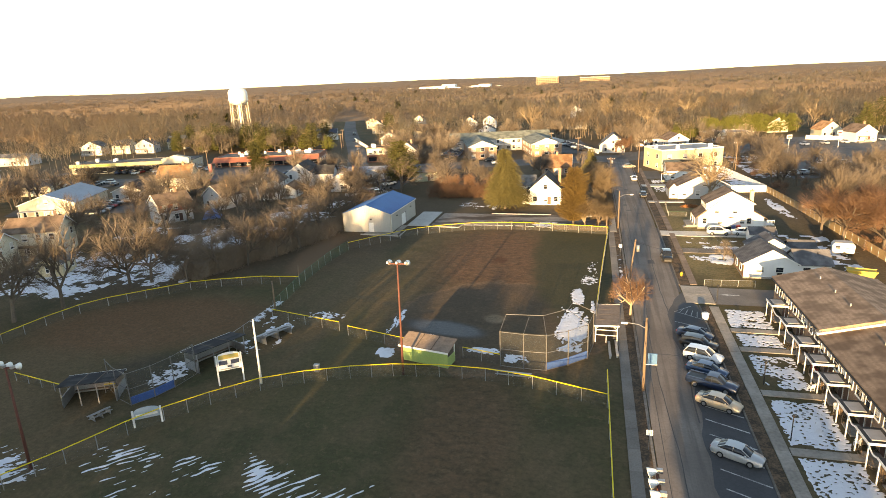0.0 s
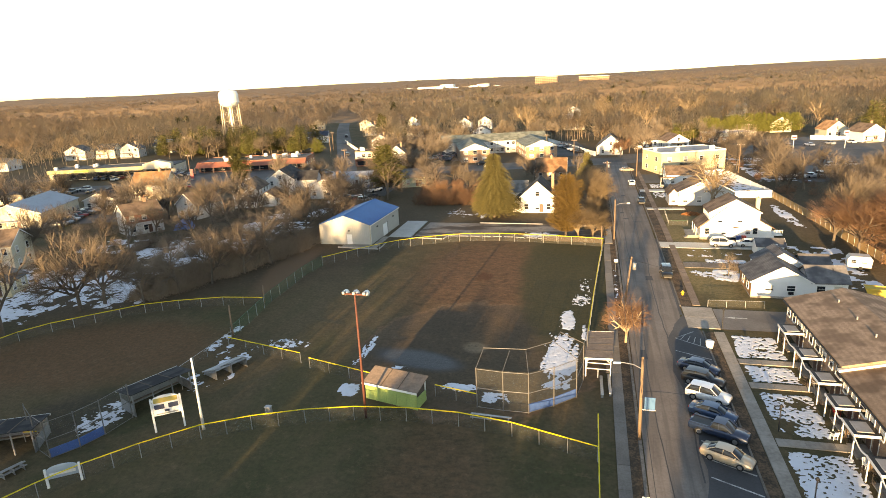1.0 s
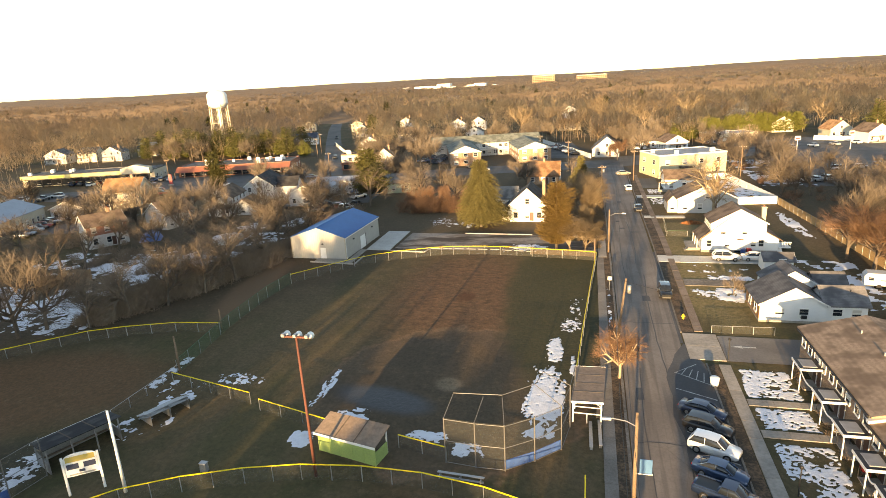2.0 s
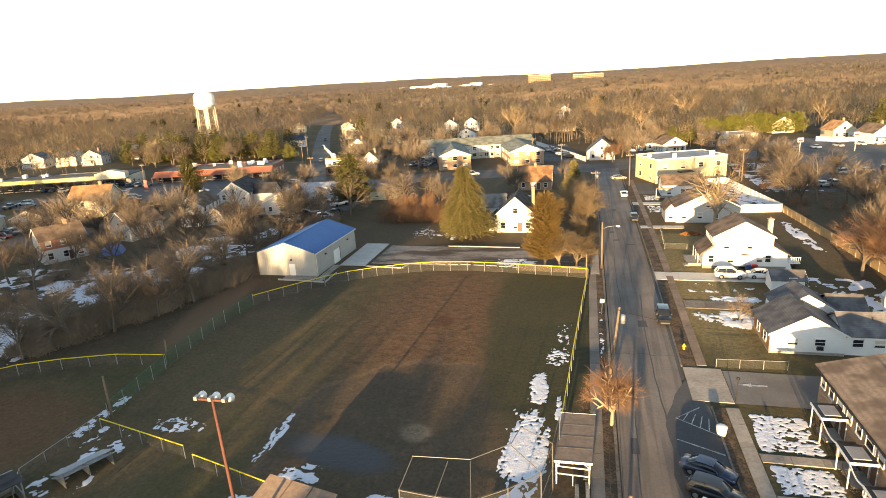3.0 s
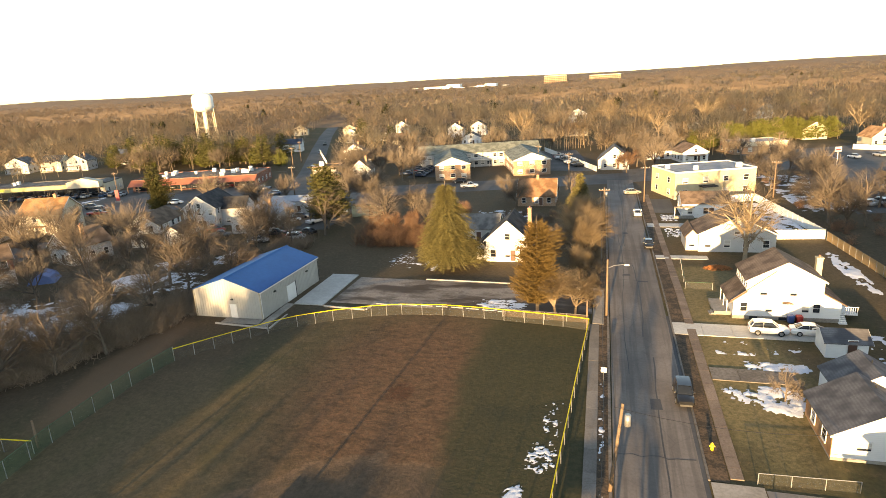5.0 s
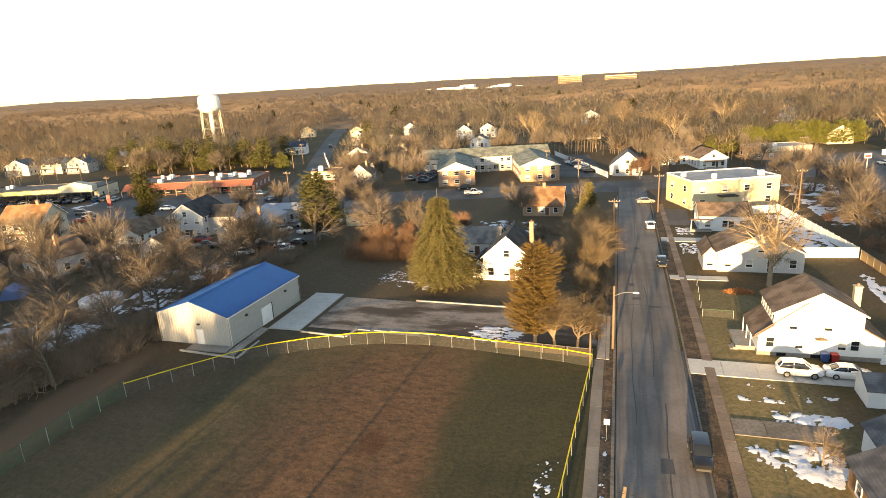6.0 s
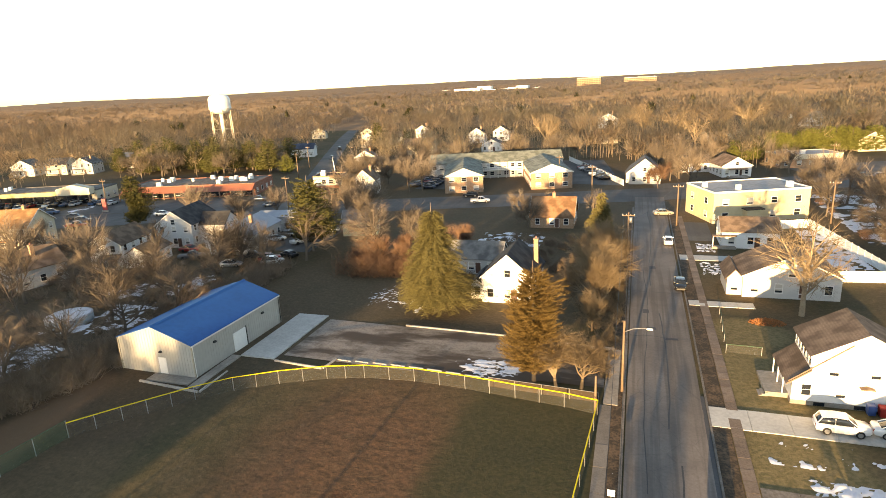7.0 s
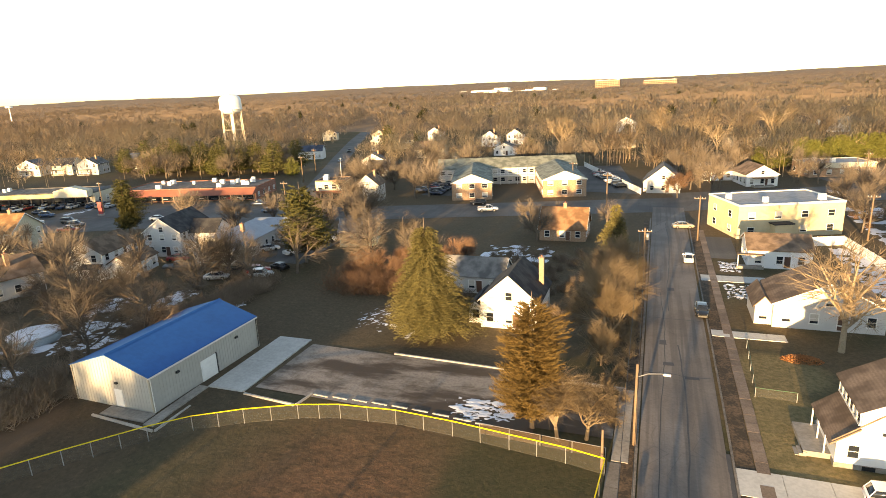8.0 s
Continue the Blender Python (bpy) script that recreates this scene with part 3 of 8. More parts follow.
paving("shed_step", -49.8, 124.6, -43.5, 126.3, "concrete landing before the shed door", M_CONCRETE, 0.16, 7.2)
paving("shed_path", -43.2, 124.2, -41.9, 133.0, "narrow concrete path beside the shed", M_CONCRETE, 0.13, 3.0)
s = Shape()
lay(s, (-227.2, 212.4), (-119.7, 234), (-122.8, 246.2), (-228.9, 224.4), 0.04)
lay(s, (-221.7, 175.9), (-151.1, 189.6), (-163.5, 200.4), (-223.7, 188.7), 0.04)
lay(s, (-166.1, 135.9), (-116.1, 146.1), (-124.6, 166.2), (-180.1, 158.1), 0.04)
lay(s, (59.9, 280.4), (132.2, 308.1), (131.6, 331.2), (55, 302), 0.04)
lay(s, (60.1, 198.6), (129.6, 214), (136.3, 290.2), (64.8, 265.3), 0.04)
lay(s, (-170, 206), (-100, 224), (-104, 238), (-166, 228), 0.042)
lay(s, (13, 256), (62, 275), (60, 284), (12, 267), 0.042)
lay(s, (-14, 267.8), (3.7, 264.8), (-5.6, 325.7), (-26.1, 323.8), 0.04)
lay(s, (-62.7, 256.9), (-51.6, 256.6), (-52.6, 289), (-64, 289.3), 0.04)
lay(s, (-74.2, 181.1), (-59.2, 180.8), (-60.4, 203.9), (-82.4, 209.1), 0.04)
lay(s, (14.9, 199.8), (22.7, 199.6), (22.9, 215.9), (15, 216.1), 0.04)
setting("car_parks", s, M_HIGHWAY, "grey asphalt car parks by the shops", "parking")

# ---- seams and patches in the street ----
M_TAR = surface("tar_seam", (0.045, 0.043, 0.042), (0.07, 0.066, 0.062), 0.6, fine=2, local=False)
rs = random.Random(21)
for x, y0, y1 in ((9.2, 118, 178), (12.0, 60, 124), (9.0, 30, 92), (11.2, 128, 160), (10.4, 170, 228)):
    pts = []
    y = y0
    while y <= y1:
        pts.append((x + 0.35 * math.sin(y * 0.11 + x) + rs.uniform(-0.08, 0.08), y))
        y += 2.5
    setting("tar_seam", ribbon(Shape(), pts, rs.uniform(0.08, 0.16), 0.072), M_TAR, "wavy dark tar seam along the street", "road marking")
for y in (75, 103, 149.5, 167, 190):
    pts = [(7.2 + 7.2 * i / 9, y + rs.uniform(-0.2, 0.2)) for i in range(10)]
    setting("tar_seam", ribbon(Shape(), pts, 0.1, 0.072), M_TAR, "dark crack across the street", "road marking")
for x, y, w, d in ((9.9, 152.2, 1.3, 1.0), (9.3, 158.5, 0.9, 1.6), (12.4, 149.0, 1.6, 0.7), (11.6, 112, 1.2, 2.2), (8.6, 84, 0.8, 2.6), (10.6, 180, 1.1, 1.6), (12.8, 66, 0.7, 1.8)):
    setting("road_patch", lay(Shape(), (x - w / 2, y - d / 2), (x + w / 2, y - d / 2 + 0.1), (x + w / 2 - 0.1, y + d / 2), (x - w / 2 + 0.05, y + d / 2 - 0.1), 0.074), M_DARK_ASPHALT, "dark repair patch in the street", "road patch")
setting("arrow_marking", Shape().face((20.6, 97.0, gz(20.6, 97) + 0.075), (22.0, 96.6, gz(22, 96.6) + 0.075), (22.0, 97.4, gz(22, 97.4) + 0.075)).face((22.0, 96.85, gz(22, 96.85) + 0.075), (23.6, 96.85, gz(23.6, 96.85) + 0.075), (23.6, 97.15, gz(23.6, 97.15) + 0.075), (22.0, 97.15, gz(22, 97.15) + 0.075)), M_PAINT_LINE, "worn white painted arrow", "road marking")


# ---- buildings ----
WINDOW_MESH, WINDOW_COUNT = {}, []


def window_at(parent, x, y, z, w, h, face):
    """A window on a wall that faces s, e or w: a proud frame with a sash bar and a set-back pane."""
    key = (round(w, 2), round(h, 2))
    if key not in WINDOW_MESH:
        fr = Shape()
        t = 0.09
        fr.box(-w / 2 - t, -0.07, -t, -w / 2, 0.02, h + t).box(w / 2, -0.07, -t, w / 2 + t, 0.02, h + t)
        fr.box(-w / 2, -0.07, h, w / 2, 0.02, h + t).box(-w / 2 - t, -0.12, -t - 0.04, w / 2 + t, 0.02, 0.0)
        fr.box(-w / 2, -0.05, h * 0.49, w / 2, 0.02, h * 0.53)
        bl = Shape().box(-w / 2, -0.03, h * 0.25, w / 2, 0.015, h)
        WINDOW_MESH[key] = (fr.mesh("window", M_TRIM), Shape().box(-w / 2, -0.03, 0, w / 2, 0.015, h).mesh("pane", M_GLASS), bl.mesh("blind", M_BLIND))
    fm, pm, bm_ = WINDOW_MESH[key]
    win = part("window", fm, None, parent)
    win.location = (x, y, z)
    win.rotation_euler = (0, 0, {"s": 0, "e": math.pi / 2, "w": -math.pi / 2}[face])
    part("pane", pm, None, win, "dark reflecting pane")
    WINDOW_COUNT.append(1)
    if len(WINDOW_COUNT) * 7 % 10 < 5:
        part("blind", bm_, None, win, "pale drawn blind").location = (0, -0.006, 0)
    return win


def door_at(parent, x, y, z, face, mat=None, w=0.95, h=2.05):
    d = Shape().box(-w / 2 - 0.08, -0.05, 0, w / 2 + 0.08, 0.02, h + 0.08)
    ob = part("door", d, mat or M_TRIM, parent)
    ob.location = (x, y, z)
    ob.rotation_euler = (0, 0, {"s": 0, "e": math.pi / 2, "w": -math.pi / 2}[face])
    part("leaf", Shape().box(-w / 2, -0.07, 0.02, w / 2, -0.04, h).box(w / 2 - 0.14, -0.11, 0.95, w / 2 - 0.08, -0.06, 1.05), M_DOOR if mat is None else mat, ob)
    return ob


def block(house_ob, x0, y0, x1, y1, h, rise, axis, wall, roof, over=0.35, thick=0.16, down=1.0, names=("wall", "roof")):
    """Walls with gables and a two-sided roof over a rectangle; axis is the ridge's direction."""
    u0, u1 = (y0, y1) if axis == "x" else (x0, x1)
    a, b = (x0, x1) if axis == "x" else (y0, y1)
    mid = (u0 + u1) / 2
    prof = [(u0, -down), (u1, -down), (u1, h), (mid, h + rise), (u0, h)]
    w = part(names[0], Shape().prism(prof, axis, a, b), wall, house_ob)
    k = rise / (mid - u0)
    r = Shape()
    for e, sgn in ((u0 - over, 1), (u1 + over, -1)):
        ze = h - k * over + 0.02
        out = [(e, ze), (mid, h + rise + 0.02), (mid, h + rise + thick + 0.02), (e, ze + thick)]
        r.prism(out if sgn > 0 else out[::-1], axis, a - over, b + over)
    rf = part(names[1], r, roof, house_ob)
    return w, rf


def trim_edge(house_ob, x0, y0, x1, y1, h, rise, axis, over=0.35):
    """White barge boards along the gable facing south or the eaves."""
    u0, u1 = (y0, y1) if axis == "x" else (x0, x1)
    a, b = (x0, x1) if axis == "x" else (y0, y1)
    mid, k = (u0 + u1) / 2, rise / ((u1 - u0) / 2)
    for t0, t1 in ((a - over - 0.03, a - over), (b + over, b + over + 0.03))[:2 if axis == "x" else 1]:
        for e, sg in ((u0 - over, 1), (u1 + over, -1)):
            ze = h - k * over
            o = [(e, ze - 0.06), (mid, h + rise - 0.06), (mid, h + rise + 0.17), (e, ze + 0.17)]
            part("barge_board", Shape().prism(o if sg > 0 else o[::-1], axis, t0, t1), M_TRIM, house_ob)


def chimney_at(parent, x, y, z0, z1, mat, w=0.7):
    c = part("chimney", Shape().box(x - w / 2, y - w / 2, z0, x + w / 2, y + w / 2, z1).box(x - w / 2 - 0.08, y - w / 2 - 0.08, z1, x + w / 2 + 0.08, y + w / 2 + 0.08, z1 + 0.15), mat, parent)
    part("flue", Shape().tube((x, y, z1 + 0.15), (x, y, z1 + 0.45), 0.14, sides=8), M_BRICK_RED, c)


def rows_of_windows(ob, x0, y0, x1, y1, storeys, faces="sew", w=0.95, h=1.3, gap=2.7, base=0.95, lift=2.75):
    for k in range(storeys):
        z = base + lift * k
        for f in faces:
            length = (x1 - x0) if f == "s" else (y1 - y0)
            n = max(1, int(length / gap))
            for i in range(n):
                t = (i + 0.5) / n
                if f == "s":
                    window_at(ob, x0 + (x1 - x0) * t, y0 - 0.01, z, w, h, "s")
                elif f == "e":
                    window_at(ob, x1 + 0.01, y0 + (y1 - y0) * t, z, w, h, "e")
                else:
                    window_at(ob, x0 - 0.01, y0 + (y1 - y0) * t, z, w, h, "w")


def simple_house(cx, cy, w, d, h, rise, axis, wall, roof, label, turn=0.0, storeys=None, chimney=None, wing=None, porch=None, name="house", faces="sew"):
    ob = thing(name, cx, cy, None, turn, label, "house")
    x0, x1, y0, y1 = -w / 2, w / 2, -d / 2, d / 2
    block(ob, x0, y0, x1, y1, h, rise, axis, wall, roof)
    trim_edge(ob, x0, y0, x1, y1, h, rise, axis)
    rows_of_windows(ob, x0, y0, x1, y1, storeys or (2 if h > 4.4 else 1), faces)
    if axis == "y" and rise > 2:
        window_at(ob, 0, y0 - 0.01, h + 0.1, 0.9, 1.1, "s")
    door_at(ob, x0 + w * 0.62, y0 - 0.01, 0.2, "s")
    if chimney:
        chimney_at(ob, chimney[0], chimney[1], h * 0.6, h + rise + 0.9, M_BRICK)
    if wing:
        a, b, c, e, hh, rr, ax = wing
        block(ob, a, b, c, e, hh, rr, ax, wall, roof, names=("wing_wall", "wing_roof"))
        rows_of_windows(ob, a, b, c, e, 1, "s" if b < y0 else "se", base=0.8)
    if porch:
        a, b, c, e, hh = porch
        s = Shape().box(a, b, hh, c, e, hh + 0.16)
        part("porch_roof", s, roof, ob)
        n = max(2, int(max(c - a, e - b) / 2.2) + 1)
        for i in range(n):
            t = i / (n - 1)
            px, py = (a + 0.15 + (c - a - 0.3) * t, b + 0.15)
            part("porch_post", Shape().box(px - 0.07, py - 0.07, 0.5, px + 0.07, py + 0.07, hh), M_TRIM, ob)
        part("porch_floor", Shape().box(a, b, -0.4, c, e, 0.5), M_CONCRETE, ob)
    return ob


def storage_shed():
    """The long cream metal building with a blue ridged roof."""
    ob = thing("metal_shed", -49.3, 135.7, gz(-46, 127), -1.8, "cream metal storage building with bright blue ridged roof", "shed")
    x0, x1, y0, y1, h, rise = -5.85, 5.85, -9.1, 9.1, 4.4, 1.9
    block(ob, x0, y0, x1, y1, h, rise, "y", M_SHED_WALL, M_BLUE_ROOF, 0.18, 0.08)
    k = rise / 5.85
    n = 32
    for i in range(n + 1):
        y = y0 - 0.1 + (y1 - y0 + 0.2) * i / n
        for sg in (-1, 1):
            xe = sg * 6.0
            part("roof_ridge", Shape().prism([(0.0, h + rise + 0.09), (xe, h - k * 0.15 + 0.09), (xe, h - k * 0.15 + 0.105), (0.0, h + rise + 0.105)][::sg], "y", y - 0.02, y + 0.02), M_BLUE_ROOF, ob)
    part("ridge_cap", Shape().prism([(-0.3, h + rise + 0.05), (0, h + rise + 0.16), (0.3, h + rise + 0.05), (0, h + rise + 0.2)], "y", y0 - 0.2, y1 + 0.2), M_BLUE_ROOF, ob)
    for i in range(41):
        y = y0 + (y1 - y0) * i / 40
        part("wall_rib", Shape().box(x1, y - 0.03, 0, x1 + 0.03, y + 0.03, h - 0.15), M_SHED_WALL, ob)
    for i in range(27):
        x = x0 + (x1 - x0) * i / 26
        part("wall_rib", Shape().box(x - 0.03, y0 - 0.03, 0, x + 0.03, y0, h + rise * (1 - abs(x) / 5.85) - 0.12), M_SHED_WALL, ob)
    for x, y in ((x0, y0), (x1, y0), (x1, y1)):
        part("corner_trim", Shape().box(x - 0.09, y - 0.09, 0, x + 0.09, y + 0.09, h), surface("tan_trim", (0.44, 0.40, 0.32)), ob)
    gutter = part("gutter", Shape().box(x1 + 0.1, y0 - 0.15, h - 0.22, x1 + 0.26, y1 + 0.15, h - 0.06), M_TRIM, ob)
    part("downpipe", Shape().tube((x1 + 0.12, y0 + 0.1, 0.1), (x1 + 0.12, y0 + 0.1, h - 0.2), 0.05), M_TRIM, gutter)
    part("downpipe", Shape().tube((x1 + 0.12, y1 - 0.1, 0.1), (x1 + 0.12, y1 - 0.1, h - 0.2), 0.05), M_BLACK, gutter)
    door_at(ob, 1.0, y0 - 0.03, 0.1, "s", M_WHITE, 1.0, 2.1)
    roll = part("roller_door", Shape().box(x1 + 0.02, -1.6, 0.05, x1 + 0.1, 1.0, 2.7), M_WHITE, ob, "white panelled roller door")
    for i in range(5):
        part("panel", Shape().box(x1 + 0.1, -1.5, 0.12 + i * 0.51, x1 + 0.13, 0.9, 0.57 + i * 0.51), M_WHITE, roll)
    part("door_jamb", Shape().box(x1 + 0.02, 1.0, 0.0, x1 + 0.14, 1.15, 2.8), M_BLACK, ob)
    for y in (-5.2, 4.9):
        part("wall_lamp", Shape().box(x1 + 0.03, y - 0.25, 3.1, x1 + 0.3, y + 0.25, 3.35, 0.05), M_BLACK, ob, "small dark wall lamp")
    part("wall_lamp", Shape().box(0.8, y0 - 0.3, 3.0, 1.2, y0 - 0.03, 3.2, 0.04), M_BLACK, ob, "small dark wall lamp")


storage_shed()


def dugout(cx, cy, w, d, turn, wall, label, h0=2.0, h1=2.6, roof=None):
    ob = thing("dugout", cx, cy, None, turn, label, "dugout")
    part("back_wall", Shape().box(-w / 2, -d / 2, -0.2, w / 2, -d / 2 + 0.12, h0), wall, ob)
    for x in (-w / 2, w / 2 - 0.1):
        part("side_wall", Shape().prism([(-d / 2 + 0.12, -0.2), (d / 2, -0.2), (d / 2, 1.3), (-d / 2 + 0.12, 1.3)], "x", x, x + 0.1), wall, ob)
    k = (h1 - h0) / d
    rf = Shape().prism([(-d / 2 - 0.35, h0 - k * 0.35), (d / 2 + 0.3, h1 + k * 0.3), (d / 2 + 0.3, h1 + k * 0.3 + 0.1), (-d / 2 - 0.35, h0 - k * 0.35 + 0.1)], "x", -w / 2 - 0.25, w / 2 + 0.25)
    r = part("roof", rf, roof or M_ROOF_PLY, ob)
    for x in (-w / 6, w / 6):
        part("roof_batten", Shape().prism([(-d / 2 - 0.3, h0 - k * 0.3 + 0.1), (d / 2 + 0.3, h1 + k * 0.3 + 0.1), (d / 2 + 0.3, h1 + k * 0.3 + 0.13), (-d / 2 - 0.3, h0 - k * 0.3 + 0.13)], "x", x - 0.06, x + 0.06), M_BARK, r)
    part("fascia", Shape().box(-w / 2 - 0.28, -d / 2 - 0.4, h0 - 0.18, w / 2 + 0.28, -d / 2 - 0.35, h0 + 0.06), M_TRIM, ob, "pale fascia board")
    for i in range(4):
        x = -w / 2 + 0.06 + (w - 0.12) * i / 3
        part("post", Shape().box(x - 0.06, d / 2 - 0.12, -0.2, x + 0.06, d / 2, h1), M_TRIM if wall is M_GREEN_WOOD else M_GALV, ob)
    n = int(w / 1.3)
    for i in range(n + 1):
        x = -w / 2 + w * i / n
        part("batten", Shape().box(x - 0.05, -d / 2 - 0.04, -0.1, x + 0.05, -d / 2, h0 - 0.2), wall, ob)
    part("bench", Shape().box(-w / 2 + 0.3, -d / 2 + 0.2, 0.42, w / 2 - 0.3, -d / 2 + 0.55, 0.48), M_ROOF_PLY, ob)
    return ob


dugout(-19.95, 69.1, 6.7, 2.3, -13, M_GREEN_WOOD, "lime green wooden dugout with a weathered plywood roof", 2.2, 2.8)
dugout(-58.2, 53.6, 6.0, 3.6, 205, M_GALV, "dark-roofed dugout with wire sides", 2.2, 2.7, M_ROOF_DARK)
dugout(-48.6, 64.6, 7.0, 3.2, 245, M_GALV, "dark-roofed dugout beside the small field", 2.2, 2.7, M_ROOF_DARK)


def open_dugout(x0, y0, x1, y1, lean, label):
    """A flat plywood roof on a frame of white posts and rails, open all round."""
    ob = thing("dugout", (x0 + x1) / 2, (y0 + y1) / 2, None, lean, label, "dugout")
    w, d = (x1 - x0) / 2, (y1 - y0) / 2
    rf = part("roof", Shape().prism([(-w - 0.15, 2.36), (w + 0.15, 2.5), (w + 0.15, 2.6), (-w - 0.15, 2.46)], "y", -d - 0.15, d + 0.15), M_ROOF_PLY, ob, "weathered plywood roof")
    for k in range(1, 4):
        y = -d + 2 * d * k / 4
        part("roof_seam", Shape().prism([(-w - 0.1, 2.463), (w + 0.1, 2.603), (w + 0.1, 2.62), (-w - 0.1, 2.48)], "y", y - 0.04, y + 0.04), M_BARK, rf)
    for y in (-d - 0.2, d + 0.15):
        part("fascia", Shape().prism([(-w - 0.18, 2.26), (w + 0.18, 2.4), (w + 0.18, 2.62), (-w - 0.18, 2.48)], "y", y, y + 0.05), M_TRIM, ob, "white fascia board")
    for k in range(4):
        y = -d + 0.08 + (2 * d - 0.16) * k / 3
        for x, top in ((-w + 0.07, 2.37), (w - 0.07, 2.49)):
            part("post", Shape().box(x - 0.06, y - 0.06, -0.3, x + 0.06, y + 0.06, top), M_TRIM, ob, "white timber post")
    for z in (0.95, 1.7):
        part("end_rail", Shape().box(-w + 0.13, -d + 0.04, z, w - 0.13, -d + 0.12, z + 0.1), M_TRIM, ob)
        part("side_rail", Shape().box(w - 0.11, -d + 0.14, z, w - 0.03, d - 0.14, z + 0.1), M_TRIM, ob)
    part("end_post", Shape().box(-0.05, -d + 0.03, -0.3, 0.05, -d + 0.13, 0.95), M_TRIM, ob)
    for sg in (-1, 1):
        part("brace", Shape().tube((sg * (w - 0.1), -d + 0.08, 1.85), (sg * (w - 0.65), -d + 0.08, 2.36), 0.04, 0.04, 4), M_TRIM, ob)
    part("bench", Shape().box(w - 0.6, -d + 0.4, 0.4, w - 0.22, d - 0.4, 0.46), M_ROOF_PLY, ob)
    return ob


def plank_bench(x, y, turn, length, label):
    ob = thing("bench", x, y, None, turn, label, "bench")
    part("seat", Shape().box(-length / 2, -0.17, 0.42, length / 2, 0.17, 0.48, 0.01), M_GALV, ob)
    for k in range(3):
        u = -length / 2 + 0.35 + (length - 0.7) * k / 2
        part("leg", Shape().box(u - 0.03, -0.13, -0.15, u + 0.03, 0.13, 0.42), M_GALV, ob)
    return ob


open_dugout(1.5, 77.4, 4.5, 85.0, -3, "open white-framed dugout under a flat weathered plywood roof")
plank_bench(3.2, 75.0, 91, 4.6, "long low aluminium plank bench by the dugout")
plank_bench(4.1, 75.4, 91, 4.6, "long low aluminium plank bench by the dugout")

M_GREEN_POST = surface("dull_green_rail", (0.06, 0.13, 0.07), (0.05, 0.10, 0.055), 0.6)
POST = Shape().tube((0, 0, -0.3), (0, 0, 1.0), 0.04, sides=6).mesh("post", M_GALV)


def fence(pts, height, label, cap=True, mat=None, gap=2.9, rail_mat=None, name="chain_link_fence"):
    ob = thing(name, pts[0][0], pts[0][1], 0.0, 0, label, "fence")
    ox, oy = pts[0]
    line = []
    for a, b in zip(pts, pts[1:]):
        a, b = Vector(a), Vector(b)
        k = max(1, round((b - a).length / gap))
        line += [a + (b - a) * (i / k) for i in range(k)]
    line.append(Vector(pts[-1]))
    at = [(p.x - ox, p.y - oy, gz(p.x, p.y)) for p in line]
    for x, y, z in at:
        p = part("post", POST, None, ob)
        p.location, p.scale = (x, y, z), (1, 1, height)
    fabric = Shape()
    for a, b in zip(at, at[1:]):
        part("yellow_cap" if cap else "top_rail", Shape().tube((a[0], a[1], a[2] + height), (b[0], b[1], b[2] + height), 0.06 if cap else 0.03, sides=6), M_YELLOW if cap else (rail_mat or M_GALV), ob, "bright yellow plastic cap" if cap else "")
        part("bottom_wire", Shape().tube((a[0], a[1], a[2] + 0.08), (b[0], b[1], b[2] + 0.08), 0.006, sides=3), M_BLACK, ob)
        fabric.face((a[0], a[1], a[2] + 0.05), (b[0], b[1], b[2] + 0.05), (b[0], b[1], b[2] + height), (a[0], a[1], a[2] + height))
    part("wire_mesh", fabric, mat or M_MESH, ob)
    return ob


fence([(2.6, 61.5), (-5.9, 64.1), (-11.7, 65.0), (-17.5, 65.0), (-23.3, 64.3), (-28.5, 62.9), (-33.8, 60.8), (-38.4, 58.3), (-42.7, 54.4), (-46.1, 50.6), (-48.3, 47.4), (-51.2, 42.0), (-54.0, 37.5), (-60, 29)], 1.7,
      "curved chain-link outfield fence with a yellow cap")
fence([(2.7, 67.0), (2.7, 30)], 1.7, "straight chain-link fence with a yellow cap")
fence([(4.3, 129.1), (0.8, 129.8), (-4.6, 130.4), (-10.5, 131.1), (-16.8, 131.5), (-23.0, 131.0), (-27.4, 129.8), (-32.6, 127.5), (-37.1, 124.9), (-40.3, 122.1), (-45.4, 116.6), (-48.8, 112.7)], 1.7,
      "curved chain-link outfield fence with a yellow cap")
fence([(4.3, 129.1), (3.3, 114.8), (2.4, 100.6), (1.6, 86.5)], 1.7, "chain-link side fence with a yellow cap")
fence([(-48.8, 112.7), (-49.8, 106), (-49.9, 94.6), (-48.6, 80.5)], 2.0, "chain-link fence hung with a green windscreen", False, M_GREEN_MESH, 2.9, M_GREEN_POST)
fence([(-48.6, 80.5), (-49.5, 70), (-47, 67)], 1.3, "plain chain-link fence between ball fields", False)
fence([(-50.2, 92.7), (-57.3, 92.0), (-64.1, 89.8), (-68.9, 87.6), (-74.4, 82.9), (-78.8, 79.0), (-81.3, 75.5), (-83.0, 70.5), (-84.3, 64), (-85.5, 54), (-85, 42)], 1.5, "curved chain-link fence with a yellow cap before the trees")
fence([(-47.7, 78.4), (-35.2, 75.5)], 1.5, "short chain-link fence with a yellow cap")
fence([(-33.4, 74.4), (-24.2, 71.9)], 1.5, "short chain-link fence with a yellow cap")
fence([(-15.6, 70.4), (-10.4, 69.2)], 1.5, "short chain-link fence with a yellow cap")
fence([(-62.0, 53.4), (-72, 55.2)], 1.2, "short chain-link fence with a yellow cap")
